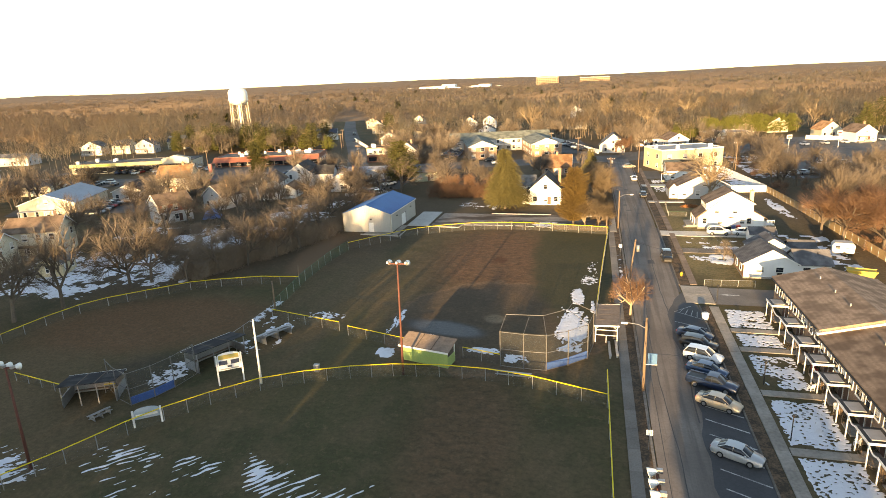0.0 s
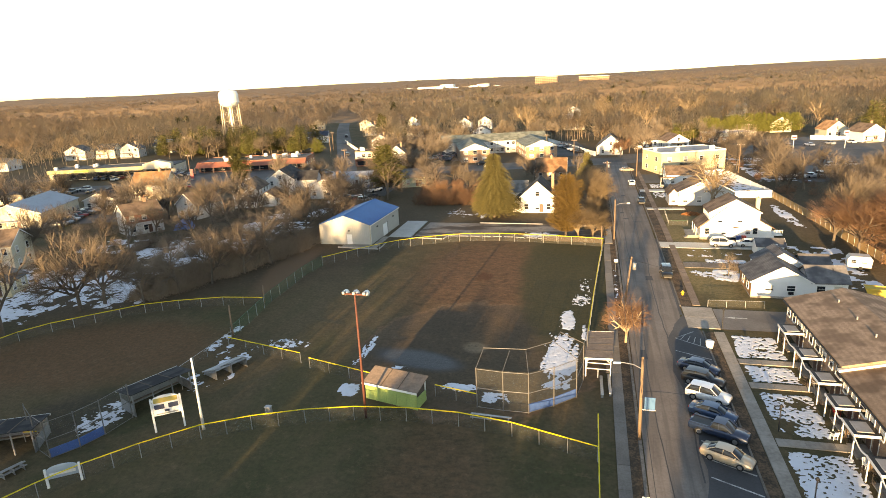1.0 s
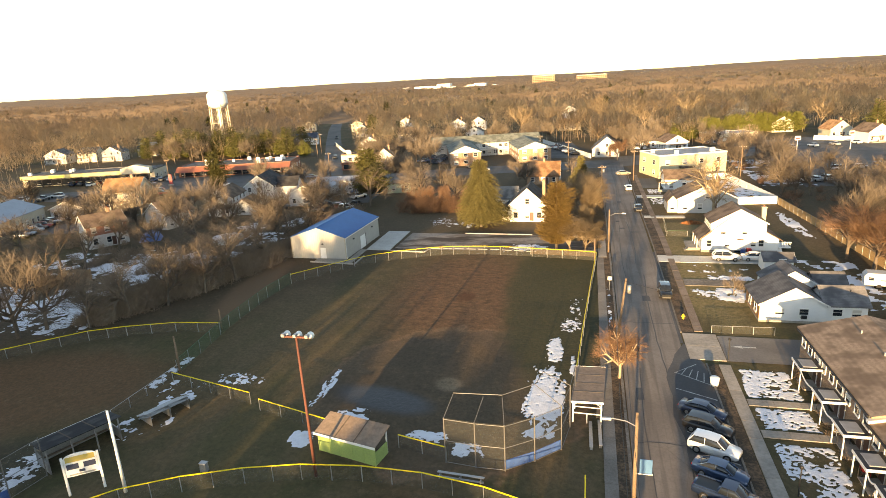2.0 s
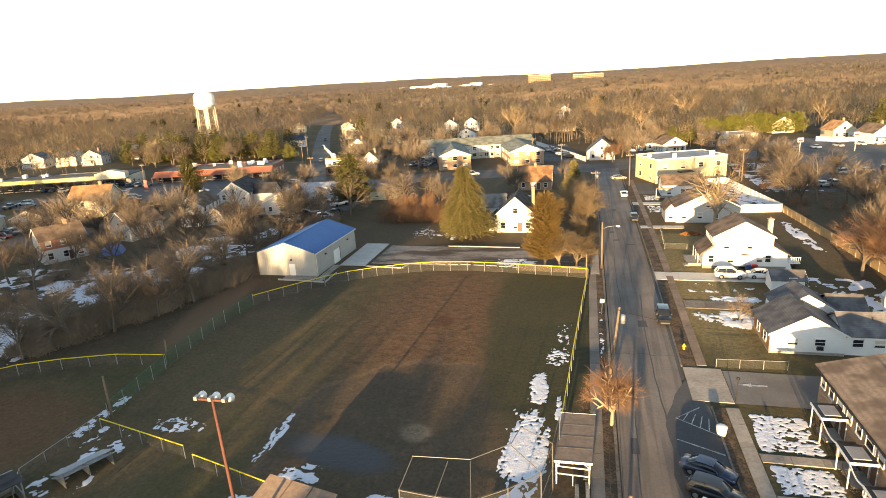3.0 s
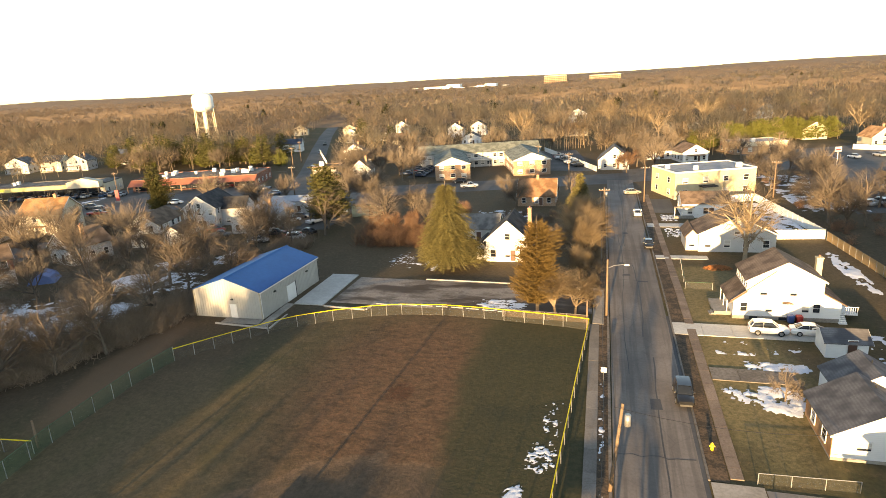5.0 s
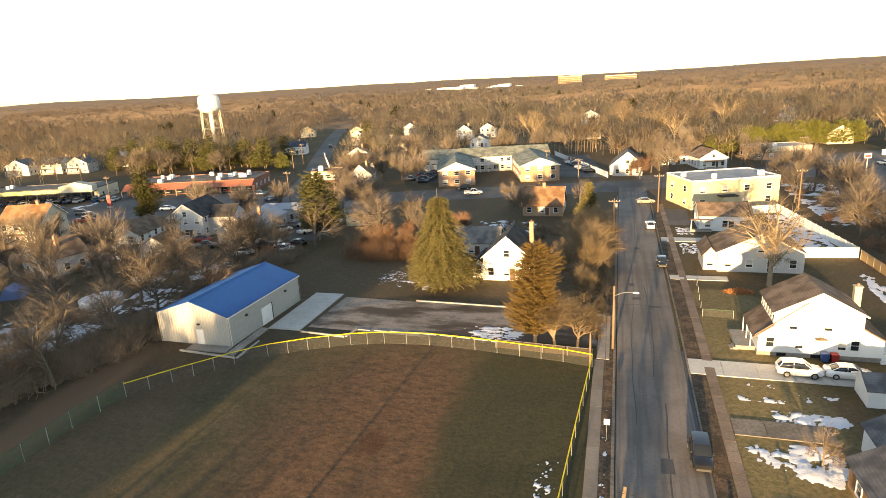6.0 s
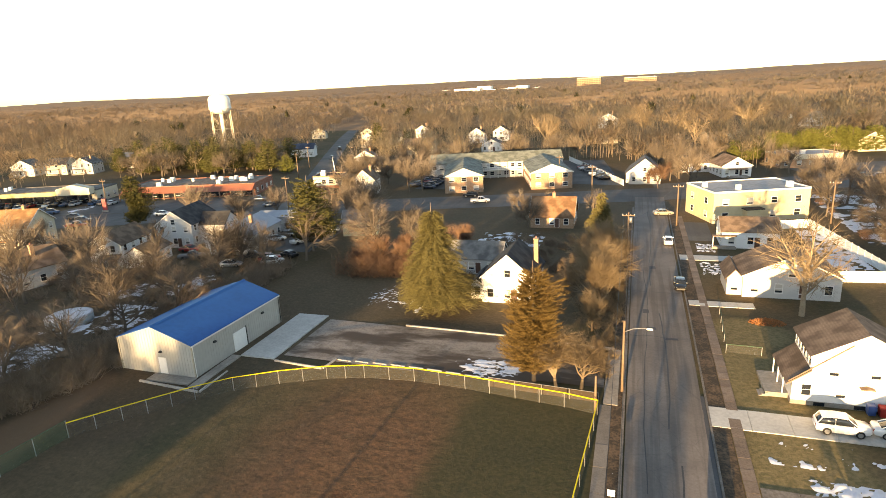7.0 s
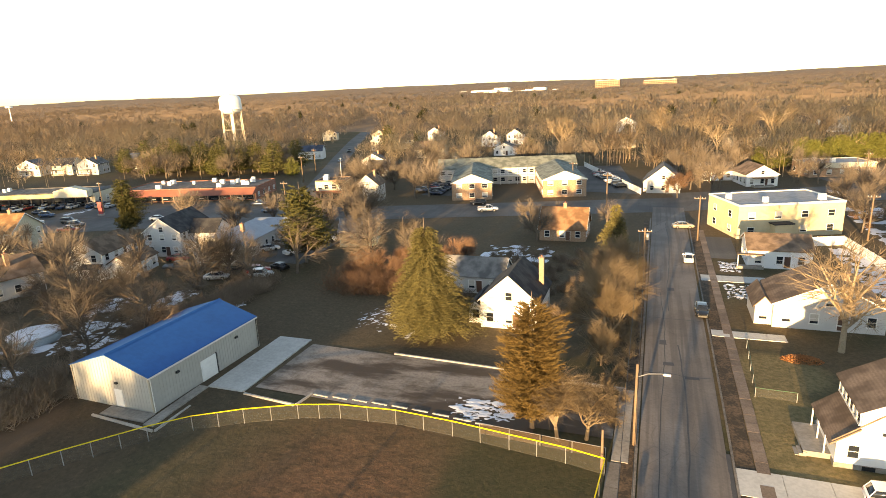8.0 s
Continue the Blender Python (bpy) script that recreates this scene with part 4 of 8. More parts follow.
fence([(-56.2, 55.0), (-57.6, 54.6)], 1.2, "short chain-link fence with a yellow cap")
fence([(19.0, 100.8), (26.8, 101.1)], 1.1, "low rusty chain-link garden fence", False)
fence([(19.2, 159.2), (18.5, 146.5), (22.4, 146.3)], 1.1, "low chain-link garden fence with green rail", False, M_MESH, 2.9, M_GREEN_POST)
fence([(-8, 132.2), (4.2, 131.4)], 1.2, "dark wooden picket fence beside the trees", False, mesh_material("picket_boards", (0.07, 0.05, 0.035), 0.7))


def backstop(pts, h, label, pads):
    ob = thing("backstop", pts[0][0], pts[0][1], 0.0, 0, label, "backstop")
    ox, oy = pts[0]
    at = [(x - ox, y - oy, gz(x, y)) for x, y in pts]
    for x, y, z in at:
        part("post", Shape().tube((x, y, z - 0.3), (x, y, z + h), 0.06, sides=8), M_DULL_STEEL, ob)
    fab = Shape()
    for a, b in zip(at, at[1:]):
        for t in (0.02, 0.5, 0.97):
            part("rail", Shape().tube((a[0], a[1], a[2] + h * t), (b[0], b[1], b[2] + h * t), 0.035, sides=5), M_DULL_STEEL, ob)
        fab.face((a[0], a[1], a[2]), (b[0], b[1], b[2]), (b[0], b[1], b[2] + h), (a[0], a[1], a[2] + h))
    part("wire_mesh", fab, M_MESH, ob)
    for i in pads:
        a, b = at[i], at[i + 1]
        d = (Vector(b) - Vector(a)).normalized()
        nrm = Vector((-d.y, d.x, 0)) * 0.08
        a, b = Vector(a), Vector(b)
        s = Shape()
        up = Vector((0, 0, 1.05))
        q = [a + nrm * 2, b + nrm * 2, b + nrm, a + nrm]
        for p0, p1 in zip(q, q[1:] + q[:1]):
            s.face(p0 + up * 0.05, p1 + up * 0.05, p1 + up, p0 + up)
        s.face(*[p + up for p in q])
        part("pad", s, M_BLUE_PAD, ob, "blue padded board")
    return ob


M_DULL_STEEL = surface("dull_weathered_steel", (0.20, 0.19, 0.18), (0.13, 0.125, 0.12), 0.6, 0.5)
BS = backstop([(-10.4, 68.9), (-7.4, 68.6), (-4.6, 68.6), (-2.0, 70.4), (0.4, 72.6), (1.1, 76.5), (1.5, 80.5)], 4.9, "tall galvanised wire backstop with blue padding", (2, 3))
bx, by = -10.4, 68.9
hood = Shape()
for (x, y), (x2, y2) in zip([(-10.4, 68.9), (-7.4, 68.6), (-4.6, 68.6), (0.4, 72.6), (1.1, 76.5)], [(-10.0, 71.6), (-7.0, 71.6), (-5.2, 71.9), (-2.2, 74.4), (-1.6, 77)]):
    z = gz(x, y)
    hood.tube((x - bx, y - by, z + 4.85), (x2 - bx, y2 - by, z + 5.9), 0.04, sides=5)
rim = [(-10.0, 71.6), (-5.2, 71.9), (-2.2, 74.4), (-1.6, 77)]
for a, b in zip(rim, rim[1:]):
    hood.tube((a[0] - bx, a[1] - by, gz(*a) + 5.95), (b[0] - bx, b[1] - by, gz(*b) + 5.95), 0.04, sides=5)
part("hood_frame", hood, M_DULL_STEEL, BS)
backstop([(-57.4, 55.2), (-54.8, 53.6), (-52.2, 52.6), (-50.6, 54.8), (-49.6, 57.2), (-48.9, 60.6)], 4.3, "wire backstop with blue padding on the small field", (2, 3))


def board_sign(x, y, turn, w, h, lift, label, panel, blocks, top_arch=True):
    ob = thing("scoreboard_sign", x, y, None, turn, label, "sign")
    for sx in (-w / 2 - 0.12, w / 2 + 0.12):
        part("post", Shape().box(sx - 0.1, -0.1, -0.3, sx + 0.1, 0.1, lift + h + 0.2, 0.01), M_WHITE, ob)
    p = [(-w / 2, lift), (w / 2, lift), (w / 2, lift + h)]
    if top_arch:
        p += [(w / 2 * math.cos(radians(a)), lift + h + 0.45 * math.sin(radians(a))) for a in range(20, 180, 20)]
    p.append((-w / 2, lift + h))
    b = Shape().prism(p, "x", -0.05, 0.05)
    b.v = [(u, t, z) for t, u, z in b.v]
    bd = part("board", b, panel, ob)
    for (u0, v0, u1, v1, mat) in blocks:
        part("lettering_bar", Shape().box(u0, -0.07, lift + v0, u1, -0.05, lift + v1), mat, bd)
    return ob


M_NAVY = plain("navy_board", (0.05, 0.06, 0.10), 0.5)
M_BLUE_SIGN = plain("pale_blue_board", (0.35, 0.42, 0.5), 0.5)
board_sign(-43.0, 59.4, 35, 2.7, 1.9, 1.9, "white scoreboard with dark score panels on white posts", M_WHITE,
           [(-1.2, 0.75, -0.2, 1.3, M_NAVY), (0.2, 0.75, 1.2, 1.3, M_NAVY), (-0.25, 0.35, 0.25, 0.6, M_NAVY), (-1.2, 1.5, 1.2, 2.05, plain("gold_band", (0.55, 0.42, 0.12), 0.5)), (-1.1, 0.1, 1.1, 0.25, M_GALV)])
board_sign(-47.4, 49.6, 35, 2.6, 0.9, 0.9, "pale blue notice board on white posts by the fence", M_BLUE_SIGN, [(-1.1, 0.3, 1.1, 0.6, M_WHITE)])


def bleacher(x, y, turn, w, tiers, label):
    ob = thing("bleacher", x, y, None, turn, label, "bleacher")
    for k in range(tiers):
        part("seat_plank", Shape().box(-w / 2, k * 0.6, 0.42 + k * 0.25, w / 2, k * 0.6 + 0.28, 0.47 + k * 0.25), M_GALV, ob)
        part("foot_plank", Shape().box(-w / 2, k * 0.6 + 0.32, 0.15 + k * 0.25, w / 2, k * 0.6 + 0.55, 0.19 + k * 0.25), M_GALV, ob)
    for i in range(3):
        x = -w / 2 + 0.3 + (w - 0.6) * i / 2
        part("frame", Shape().prism([(0, 0), (tiers * 0.6, 0), (tiers * 0.6, tiers * 0.25 + 0.17), (0, 0.4)], "x", x - 0.03, x + 0.03), M_GALV, ob)
    return ob


bleacher(-45.6, 72.8, 245, 5.0, 5, "aluminium bleacher with five rows of planks")
bleacher(-54.8, 50.2, 250, 2.4, 2, "small aluminium bench rows behind the dugout")
bleacher(-8.5, 67.0, 176, 4.5, 1, "low metal bench behind the backstop")


# ---- poles ----
def light_mast(x, y, h, label, lamps=True, mat=None, lean=0.0, turn=0, back=0.0):
    ob = thing("field_light" if lamps else "mast", x, y, None, turn, label, "pole")
    part("pole", Shape().tube((0, 0, -0.5), (lean, back, h), 0.17, 0.10, 8), mat or M_RUST, ob, smooth=True)
    if lamps:
        part("crossarm", Shape().box(lean - 1.2, back - 0.06, h - 0.15, lean + 1.2, back + 0.06, h + 0.02), M_RUST, ob)
        for dx in (-1.1, 0.0, 1.1):
            lamp = part("lamp_head", Shape().tube((lean + dx, back, h + 0.1), (lean + dx, back + 0.5, h - 0.1), 0.13, 0.36, 10), M_WHITE, ob, "white bell-shaped lamp head", True)
            part("lamp_box", Shape().box(lean + dx - 0.13, back - 0.35, h, lean + dx + 0.13, back + 0.02, h + 0.26), M_GALV, lamp)
    return ob


light_mast(-22.2, 65.0, 15.2, "leaning rusty red field light pole with three white lamps", True, None, 0.7, 0, -1.6)
light_mast(-54.0, 40.5, 11.5, "rusty red field light pole", True, None, 0.2)
light_mast(4.6, 33.2, 12.6, "rusty red field light pole beside the street fence", True, None, 0.0, 90)
light_mast(-39.2, 59.9, 8.6, "plain white painted steel mast", False, M_WHITE)
light_mast(-50.6, 93.6, 3.2, "short weathered foul pole", False, M_POLE_WOOD)
light_mast(-48.5, 80.8, 5.2, "short weathered foul pole", False, M_POLE_WOOD)
light_mast(4.0, 129.9, 4.0, "thin weathered foul pole", False, M_POLE_WOOD)


def utility_pole(x, y, h, label, arm=True, lamp=0, box=False, lean=0.0):
    ob = thing("utility_pole", x, y, None, 0, label, "pole")
    part("pole", Shape().tube((0, 0, -0.5), (lean, 0, h), 0.19, 0.13, 8), M_POLE_WOOD, ob, smooth=True)
    if arm:
        part("crossarm", Shape().box(lean - 1.1, -0.06, h - 0.7, lean + 1.1, 0.06, h - 0.55), M_POLE_WOOD, ob)
        for dx in (-1.0, -0.4, 0.4, 1.0):
            part("insulator", Shape().tube((lean + dx, 0, h - 0.55), (lean + dx, 0, h - 0.35), 0.05, 0.03), M_WHITE, ob)
    if lamp:
        s = Shape()
        pts = [(lean, 0, h - 1.3), (lean + lamp * 0.35, 0, h - 0.85), (lean + lamp * 0.8, 0, h - 0.7), (lean + lamp, 0, h - 0.75)]
        for a, b in zip(pts, pts[1:]):
            s.tube(a, b, 0.04, sides=6)
        a = part("lamp_arm", s, M_GALV, ob)
        part("lamp_head", Shape().box(lean + lamp - 0.35 * (1 if lamp > 0 else -1), -0.14, h - 0.82, lean + lamp + 0.3 * (1 if lamp > 0 else -1), 0.14, h - 0.66, 0.03), M_GALV, a)
    if box:
        part("transformer", Shape().tube((lean + 0.42, 0, h - 2.0), (lean + 0.42, 0, h - 1.0), 0.27, 0.27, 10), M_GALV, ob, smooth=True)
    return ob


lamp_pole = utility_pole(6.7, 65.6, 9.2, "wooden utility pole with a street lamp arm and blue sign", False, -2.4)
part("sign_panel", Shape().box(0.35, -0.05, 3.6, 1.35, 0.0, 4.9), plain("blue_sign", (0.07, 0.16, 0.30), 0.4), lamp_pole, "plain blue sign panel")
part("sign_bracket", Shape().tube((0.1, -0.02, 3.5), (1.4, -0.02, 3.5), 0.04), M_WHITE, lamp_pole)
utility_pole(6.3, 12.0, 9.2, "wooden utility pole with grey transformer", True, 0, True)
utility_pole(6.7, 97.6, 8.6, "leaning wooden utility pole with a transformer", False, 0, True, 0.9)
utility_pole(6.6, 134.3, 8.4, "wooden utility pole with a street lamp over the road", False, 2.6)
utility_pole(6.2, 184, 9.2, "wooden utility pole with a transformer", True, 0, True)
utility_pole(16.3, 212.5, 9.5, "wooden utility pole at the corner", True)
utility_pole(-86.8, 218.1, 10.5, "wooden utility pole beside the main road", True)
utility_pole(-129.1, 303.8, 10, "wooden utility pole beside the side street", True)
utility_pole(-119.4, 278.3, 10, "wooden utility pole beside the side street", True)
utility_pole(-16.2, 265.4, 9.5, "wooden utility pole beside the main road", True)
utility_pole(-154.3, 219.2, 9.5, "wooden utility pole beside the main road", True)
utility_pole(47.8, 217.6, 9.5, "wooden utility pole behind the long block", True)
utility_pole(-4.4, 243, 9.5, "wooden utility pole beside the main road", True)
utility_pole(65.5, 286.4, 9.5, "wooden utility pole beside the main road", True)


def wire(points, sag, label):
    cu = bpy.data.curves.new("cable", "CURVE")
    cu.dimensions, cu.bevel_depth, cu.bevel_resolution = "3D", 0.022, 0
    for a, b in zip(points, points[1:]):
        sp = cu.splines.new("POLY")
        sp.points.add(10)
        for i in range(11):
            t = i / 10
            p = Vector(a).lerp(Vector(b), t)
            sp.points[i].co = (p.x, p.y, p.z - sag * 4 * t * (1 - t), 1)
    cu.materials.append(M_BLACK)
    return tagged(new("overhead_cable", cu), label, "cable")


for dz, dx in ((8.4, -0.8), (7.6, 0.1)):
    wire([(x + dx, y, gz(x, y) + dz) for x, y in ((6.3, -30), (6.3, 12), (6.3, 66.6), (6.9, 97), (6.6, 134.3), (6.2, 184), (16.3, 212.5))], 0.5, "thin black overhead cable between poles")
wire([(6.9, 97, gz(6.9, 97) + 8.6), (26.5, 104.5, gz(26, 104) + 3.2)], 0.8, "thin black cable from pole to house")
wire([(x, y, gz(x, y) + 9) for x, y in ((-154.3, 219.2), (-86.8, 218.1), (-16.2, 265.4), (65.5, 286.4))], 0.8, "thin black overhead cable along the main road")


def yard_lamp(x, y, label="black garden lamp post with a small round head"):
    ob = thing("lamp_post", x, y, None, 0, label, "lamp", "lamp posts before the flats")
    part("pole", Shape().tube((0, 0, -0.2), (0, 0, 2.7), 0.06, 0.05), M_BLACK, ob)
    part("lantern", Shape().tube((0, 0, 2.7), (0, 0, 2.85), 0.1, 0.2, 10).tube((0, 0, 2.85), (0, 0, 3.05), 0.2, 0.07, 10), M_BLACK, ob, smooth=True)


for x, y in ((20.2, 58.4), (20.4, 69.4), (19.6, 93.3)):
    yard_lamp(x, y)


# ---- the flats ----
def flats():
    """A row of brick flats; before each pair of doors a flat porch roof on white posts, with a curved board between porches."""
    porches = [88.5, 82.0, 76.4, 71.6, 67.1, 61.4, 56.6, 51.8, 46.2, 41.4, 36.6]
    for k, (y0, y1) in enumerate(((26.0, 50.0), (50.0, 75.2), (75.2, 94.6))):
        cy, base = (y0 + y1) / 2, gz(30, (y0 + y1) / 2) - 0.1
        ob = thing("flats_block", 34.4, cy, base, 0, "tan brick row of flats with a low brown shingle roof", "flats", "row of flats")
        hd, w, h, rise = (y1 - y0) / 2, 6.6, 4.6, 1.6
        block(ob, -w, -hd, w, hd, h, rise, "y", M_BRICK, M_ROOF_FLATS, 0.45)
        kk = rise / w
        part("gutter", Shape().box(-w - 0.62, -hd, h - 0.2, -w - 0.46, hd, h - 0.06), M_BLACK, ob)
        if k < 2:
            s = Shape()
            for sg in (-1, 1):
                o = [(sg * (w + 0.6), h - kk * 0.6 + 0.18), (0, h + rise + 0.18), (0, h + rise + 0.45), (sg * (w + 0.6), h - kk * 0.6 + 0.45)]
                s.prism(o if sg < 0 else o[::-1], "y", hd - 0.35, hd + 0.12)
            part("parapet", s, M_TRIM, ob, "pale coping along the roof step")
        mine = [p for p in porches if y0 < p < y1]
        for i, p in enumerate(mine):
            y, z = p - cy, gz(26, p) - base + 2.42
            can = part("porch_canopy", Shape().box(-8.9, y - 1.4, z, -w - 0.02, y + 1.4, z + 0.26), M_BLACK, ob, "dark flat porch roof")
            part("canopy_edge", Shape().box(-8.96, y - 1.43, z + 0.03, -8.9, y + 1.43, z + 0.29).box(-8.9, y - 1.46, z + 0.03, -w - 0.1, y - 1.4, z + 0.29), M_TRIM, can)
            part("roof_panel", Shape().box(-8.5, y - 0.95, z + 0.26, -7.05, y + 0.95, z + 0.32, 0.04), M_ROOF_FLAT, can, "pale grey panel on the porch roof")
            for dy in (-1.25, 1.25):
                part("porch_post", Shape().box(-8.83, y + dy - 0.05, -0.5, -8.73, y + dy + 0.05, z), M_TRIM, ob)
            door_at(ob, -w - 0.01, y - 0.6, z - 2.3, "w")
            door_at(ob, -w - 0.01, y + 0.8, z - 2.3, "w")
            part("doorstep", Shape().box(-8.3, y - 1.2, -0.5, -w - 0.03, y + 1.2, z - 2.3), M_CONCRETE, ob)
            part("handrail", Shape().box(-8.3, y + 1.2, z - 2.3, -8.26, y + 1.24, z - 1.4).box(-7.2, y + 1.2, z - 2.3, -7.16, y + 1.24, z - 1.4).box(-8.3, y + 1.2, z - 1.44, -7.16, y + 1.24, z - 1.38), M_BLACK, ob)
            if i + 1 < len(mine):
                e0, e1, z1 = mine[i + 1] - cy + 1.4, y - 1.4, gz(26, mine[i + 1]) - base + 2.42
                n = 8
                up = []
                for j in range(n + 1):
                    t = j / n
                    up.append((e0 + (e1 - e0) * t, z1 + (z - z1) * t + 0.28 - 0.34 * math.sin(math.pi * t)))
                part("curved_fascia", Shape().prism(up + [(u, q - 0.16) for u, q in reversed(up)], "x", -8.96, -8.9), M_TRIM, ob, "white curved fascia board")
                part("porch_screen", Shape().box(-8.1, (e0 + e1) / 2 - 0.05, -0.4, -w - 0.02, (e0 + e1) / 2 + 0.05, z - 0.9), M_POLE_WOOD, ob, "weathered board screen between porches")
        n = max(4, int(2 * hd / 2.1))
        for i in range(n):
            y = -hd + (i + 0.5) * 2 * hd / n
            window_at(ob, -w - 0.01, y, 2.75, 1.0 if i % 3 else 1.4, 1.45, "w")
            if i % 3 == 0:
                part("shutter", Shape().box(-w - 0.06, y - 1.1, 2.7, -w, y - 0.82, 4.25), M_TRIM, ob)
        for y in (-hd * 0.5, 0.2, hd * 0.6):
            part("roof_vent", Shape().tube((-2.0, y, h + rise - 0.6), (-2.0, y, h + rise + 0.05), 0.1, 0.1, 8), M_GALV, ob)


def garden_chair(x, y, turn, mat, label):
    ob = thing("garden_chair", x, y, None, turn, label, "chair", "chairs before the flats")
    part("seat", Shape().box(-0.26, -0.26, 0.4, 0.26, 0.26, 0.45, 0.02), mat, ob)
    part("backrest", Shape().prism([(0.22, 0.43), (0.28, 0.43), (0.42, 0.95), (0.37, 0.95)], "x", -0.25, 0.25), mat, ob)
    for sx in (-0.22, 0.22):
        part("armrest", Shape().box(sx - 0.03, -0.26, 0.62, sx + 0.03, 0.3, 0.66), mat, ob)
        for sy in (-0.22, 0.22):
            part("leg", Shape().box(sx - 0.025, sy - 0.025, 0, sx + 0.025, sy + 0.025, 0.42), mat, ob)


flats()
M_RED_PLASTIC = plain("red_plastic", (0.42, 0.03, 0.025), 0.45)
for x, y, turn, mat, label in ((26.6, 79.2, 30, M_WHITE, "white plastic garden chair on a porch"), (27.0, 74.0, 80, M_RED_PLASTIC, "bright red garden chair on a porch"), (26.9, 73.1, 110, M_RED_PLASTIC, "bright red garden chair on a porch"),
                               (26.5, 69.6, 60, M_WHITE, "white plastic garden chair on a porch"), (25.2, 68.9, 200, M_WHITE, "white plastic garden chair on a lawn edge"), (26.4, 64.6, 10, M_WHITE, "white plastic garden chair on a porch"), (26.2, 58.8, 320, M_WHITE, "white plastic garden chair on a porch")):
    garden_chair(x, y, turn, mat, label)

# ---- houses by the street ----
def grey_house():
    ob = thing("bungalow", 30.0, 109.0, gz(27, 105), 0, "low white bungalow with charcoal shingle roofs and wings", "house")
    block(ob, -4.1, -3.6, 4.1, 3.6, 2.7, 2.3, "y", M_WALL_WHITE, M_ROOF_CHAR)
    trim_edge(ob, -4.1, -3.6, 4.1, 3.6, 2.7, 2.3, "y")
    part("side_boarding", Shape().box(-4.16, -3.55, 0.3, -4.1, 3.55, 2.5), M_ROOF_TAN, ob, "tan boarded side wall")
    block(ob, 4.1, -3.2, 9.2, 2.6, 2.6, 1.7, "x", M_WALL_WHITE, M_ROOF_CHAR, names=("wing_wall", "wing_roof"))
    block(ob, -1.4, 3.6, 5.4, 9.0, 3.0, 2.0, "y", M_WALL_WHITE, M_ROOF_CHAR, 0.25, names=("rear_wall", "rear_roof"))
    trim_edge(ob, -1.4, 3.6, 5.4, 9.0, 3.0, 2.0, "y", 0.25)
    block(ob, 5.4, 4.4, 9.4, 9.4, 2.5, 1.5, "x", M_WALL_WHITE, M_ROOF_CHAR, names=("annexe_wall", "annexe_roof"))
    for x in (-1.6, 1.4):
        window_at(ob, x, -3.61, 1.25, 1.1, 0.8, "s")
    part("air_conditioner", Shape().box(1.05, -4.0, 0.75, 1.75, -3.62, 1.2, 0.03), M_BLACK, ob, "dark window air conditioner")
    for x in (5.6, 7.9):
        window_at(ob, x, -3.21, 1.1, 1.1, 0.9, "s")
    for y in (-1.8, 1.2):
        window_at(ob, -4.17, y, 1.0, 1.0, 1.1, "w")
    for x, y, z in ((0.9, 1.8, 4.4), (7.6, -1.3, 3.6), (2.2, 6.4, 4.8)):
        part("roof_vent", Shape().tube((x, y, z), (x, y, z + 0.55), 0.07, sides=8), M_BLACK, ob)
    part("foundation", Shape().box(-4.14, -3.64, -1, 4.14, 3.6, 0.3), M_CONCRETE, ob)


grey_house()


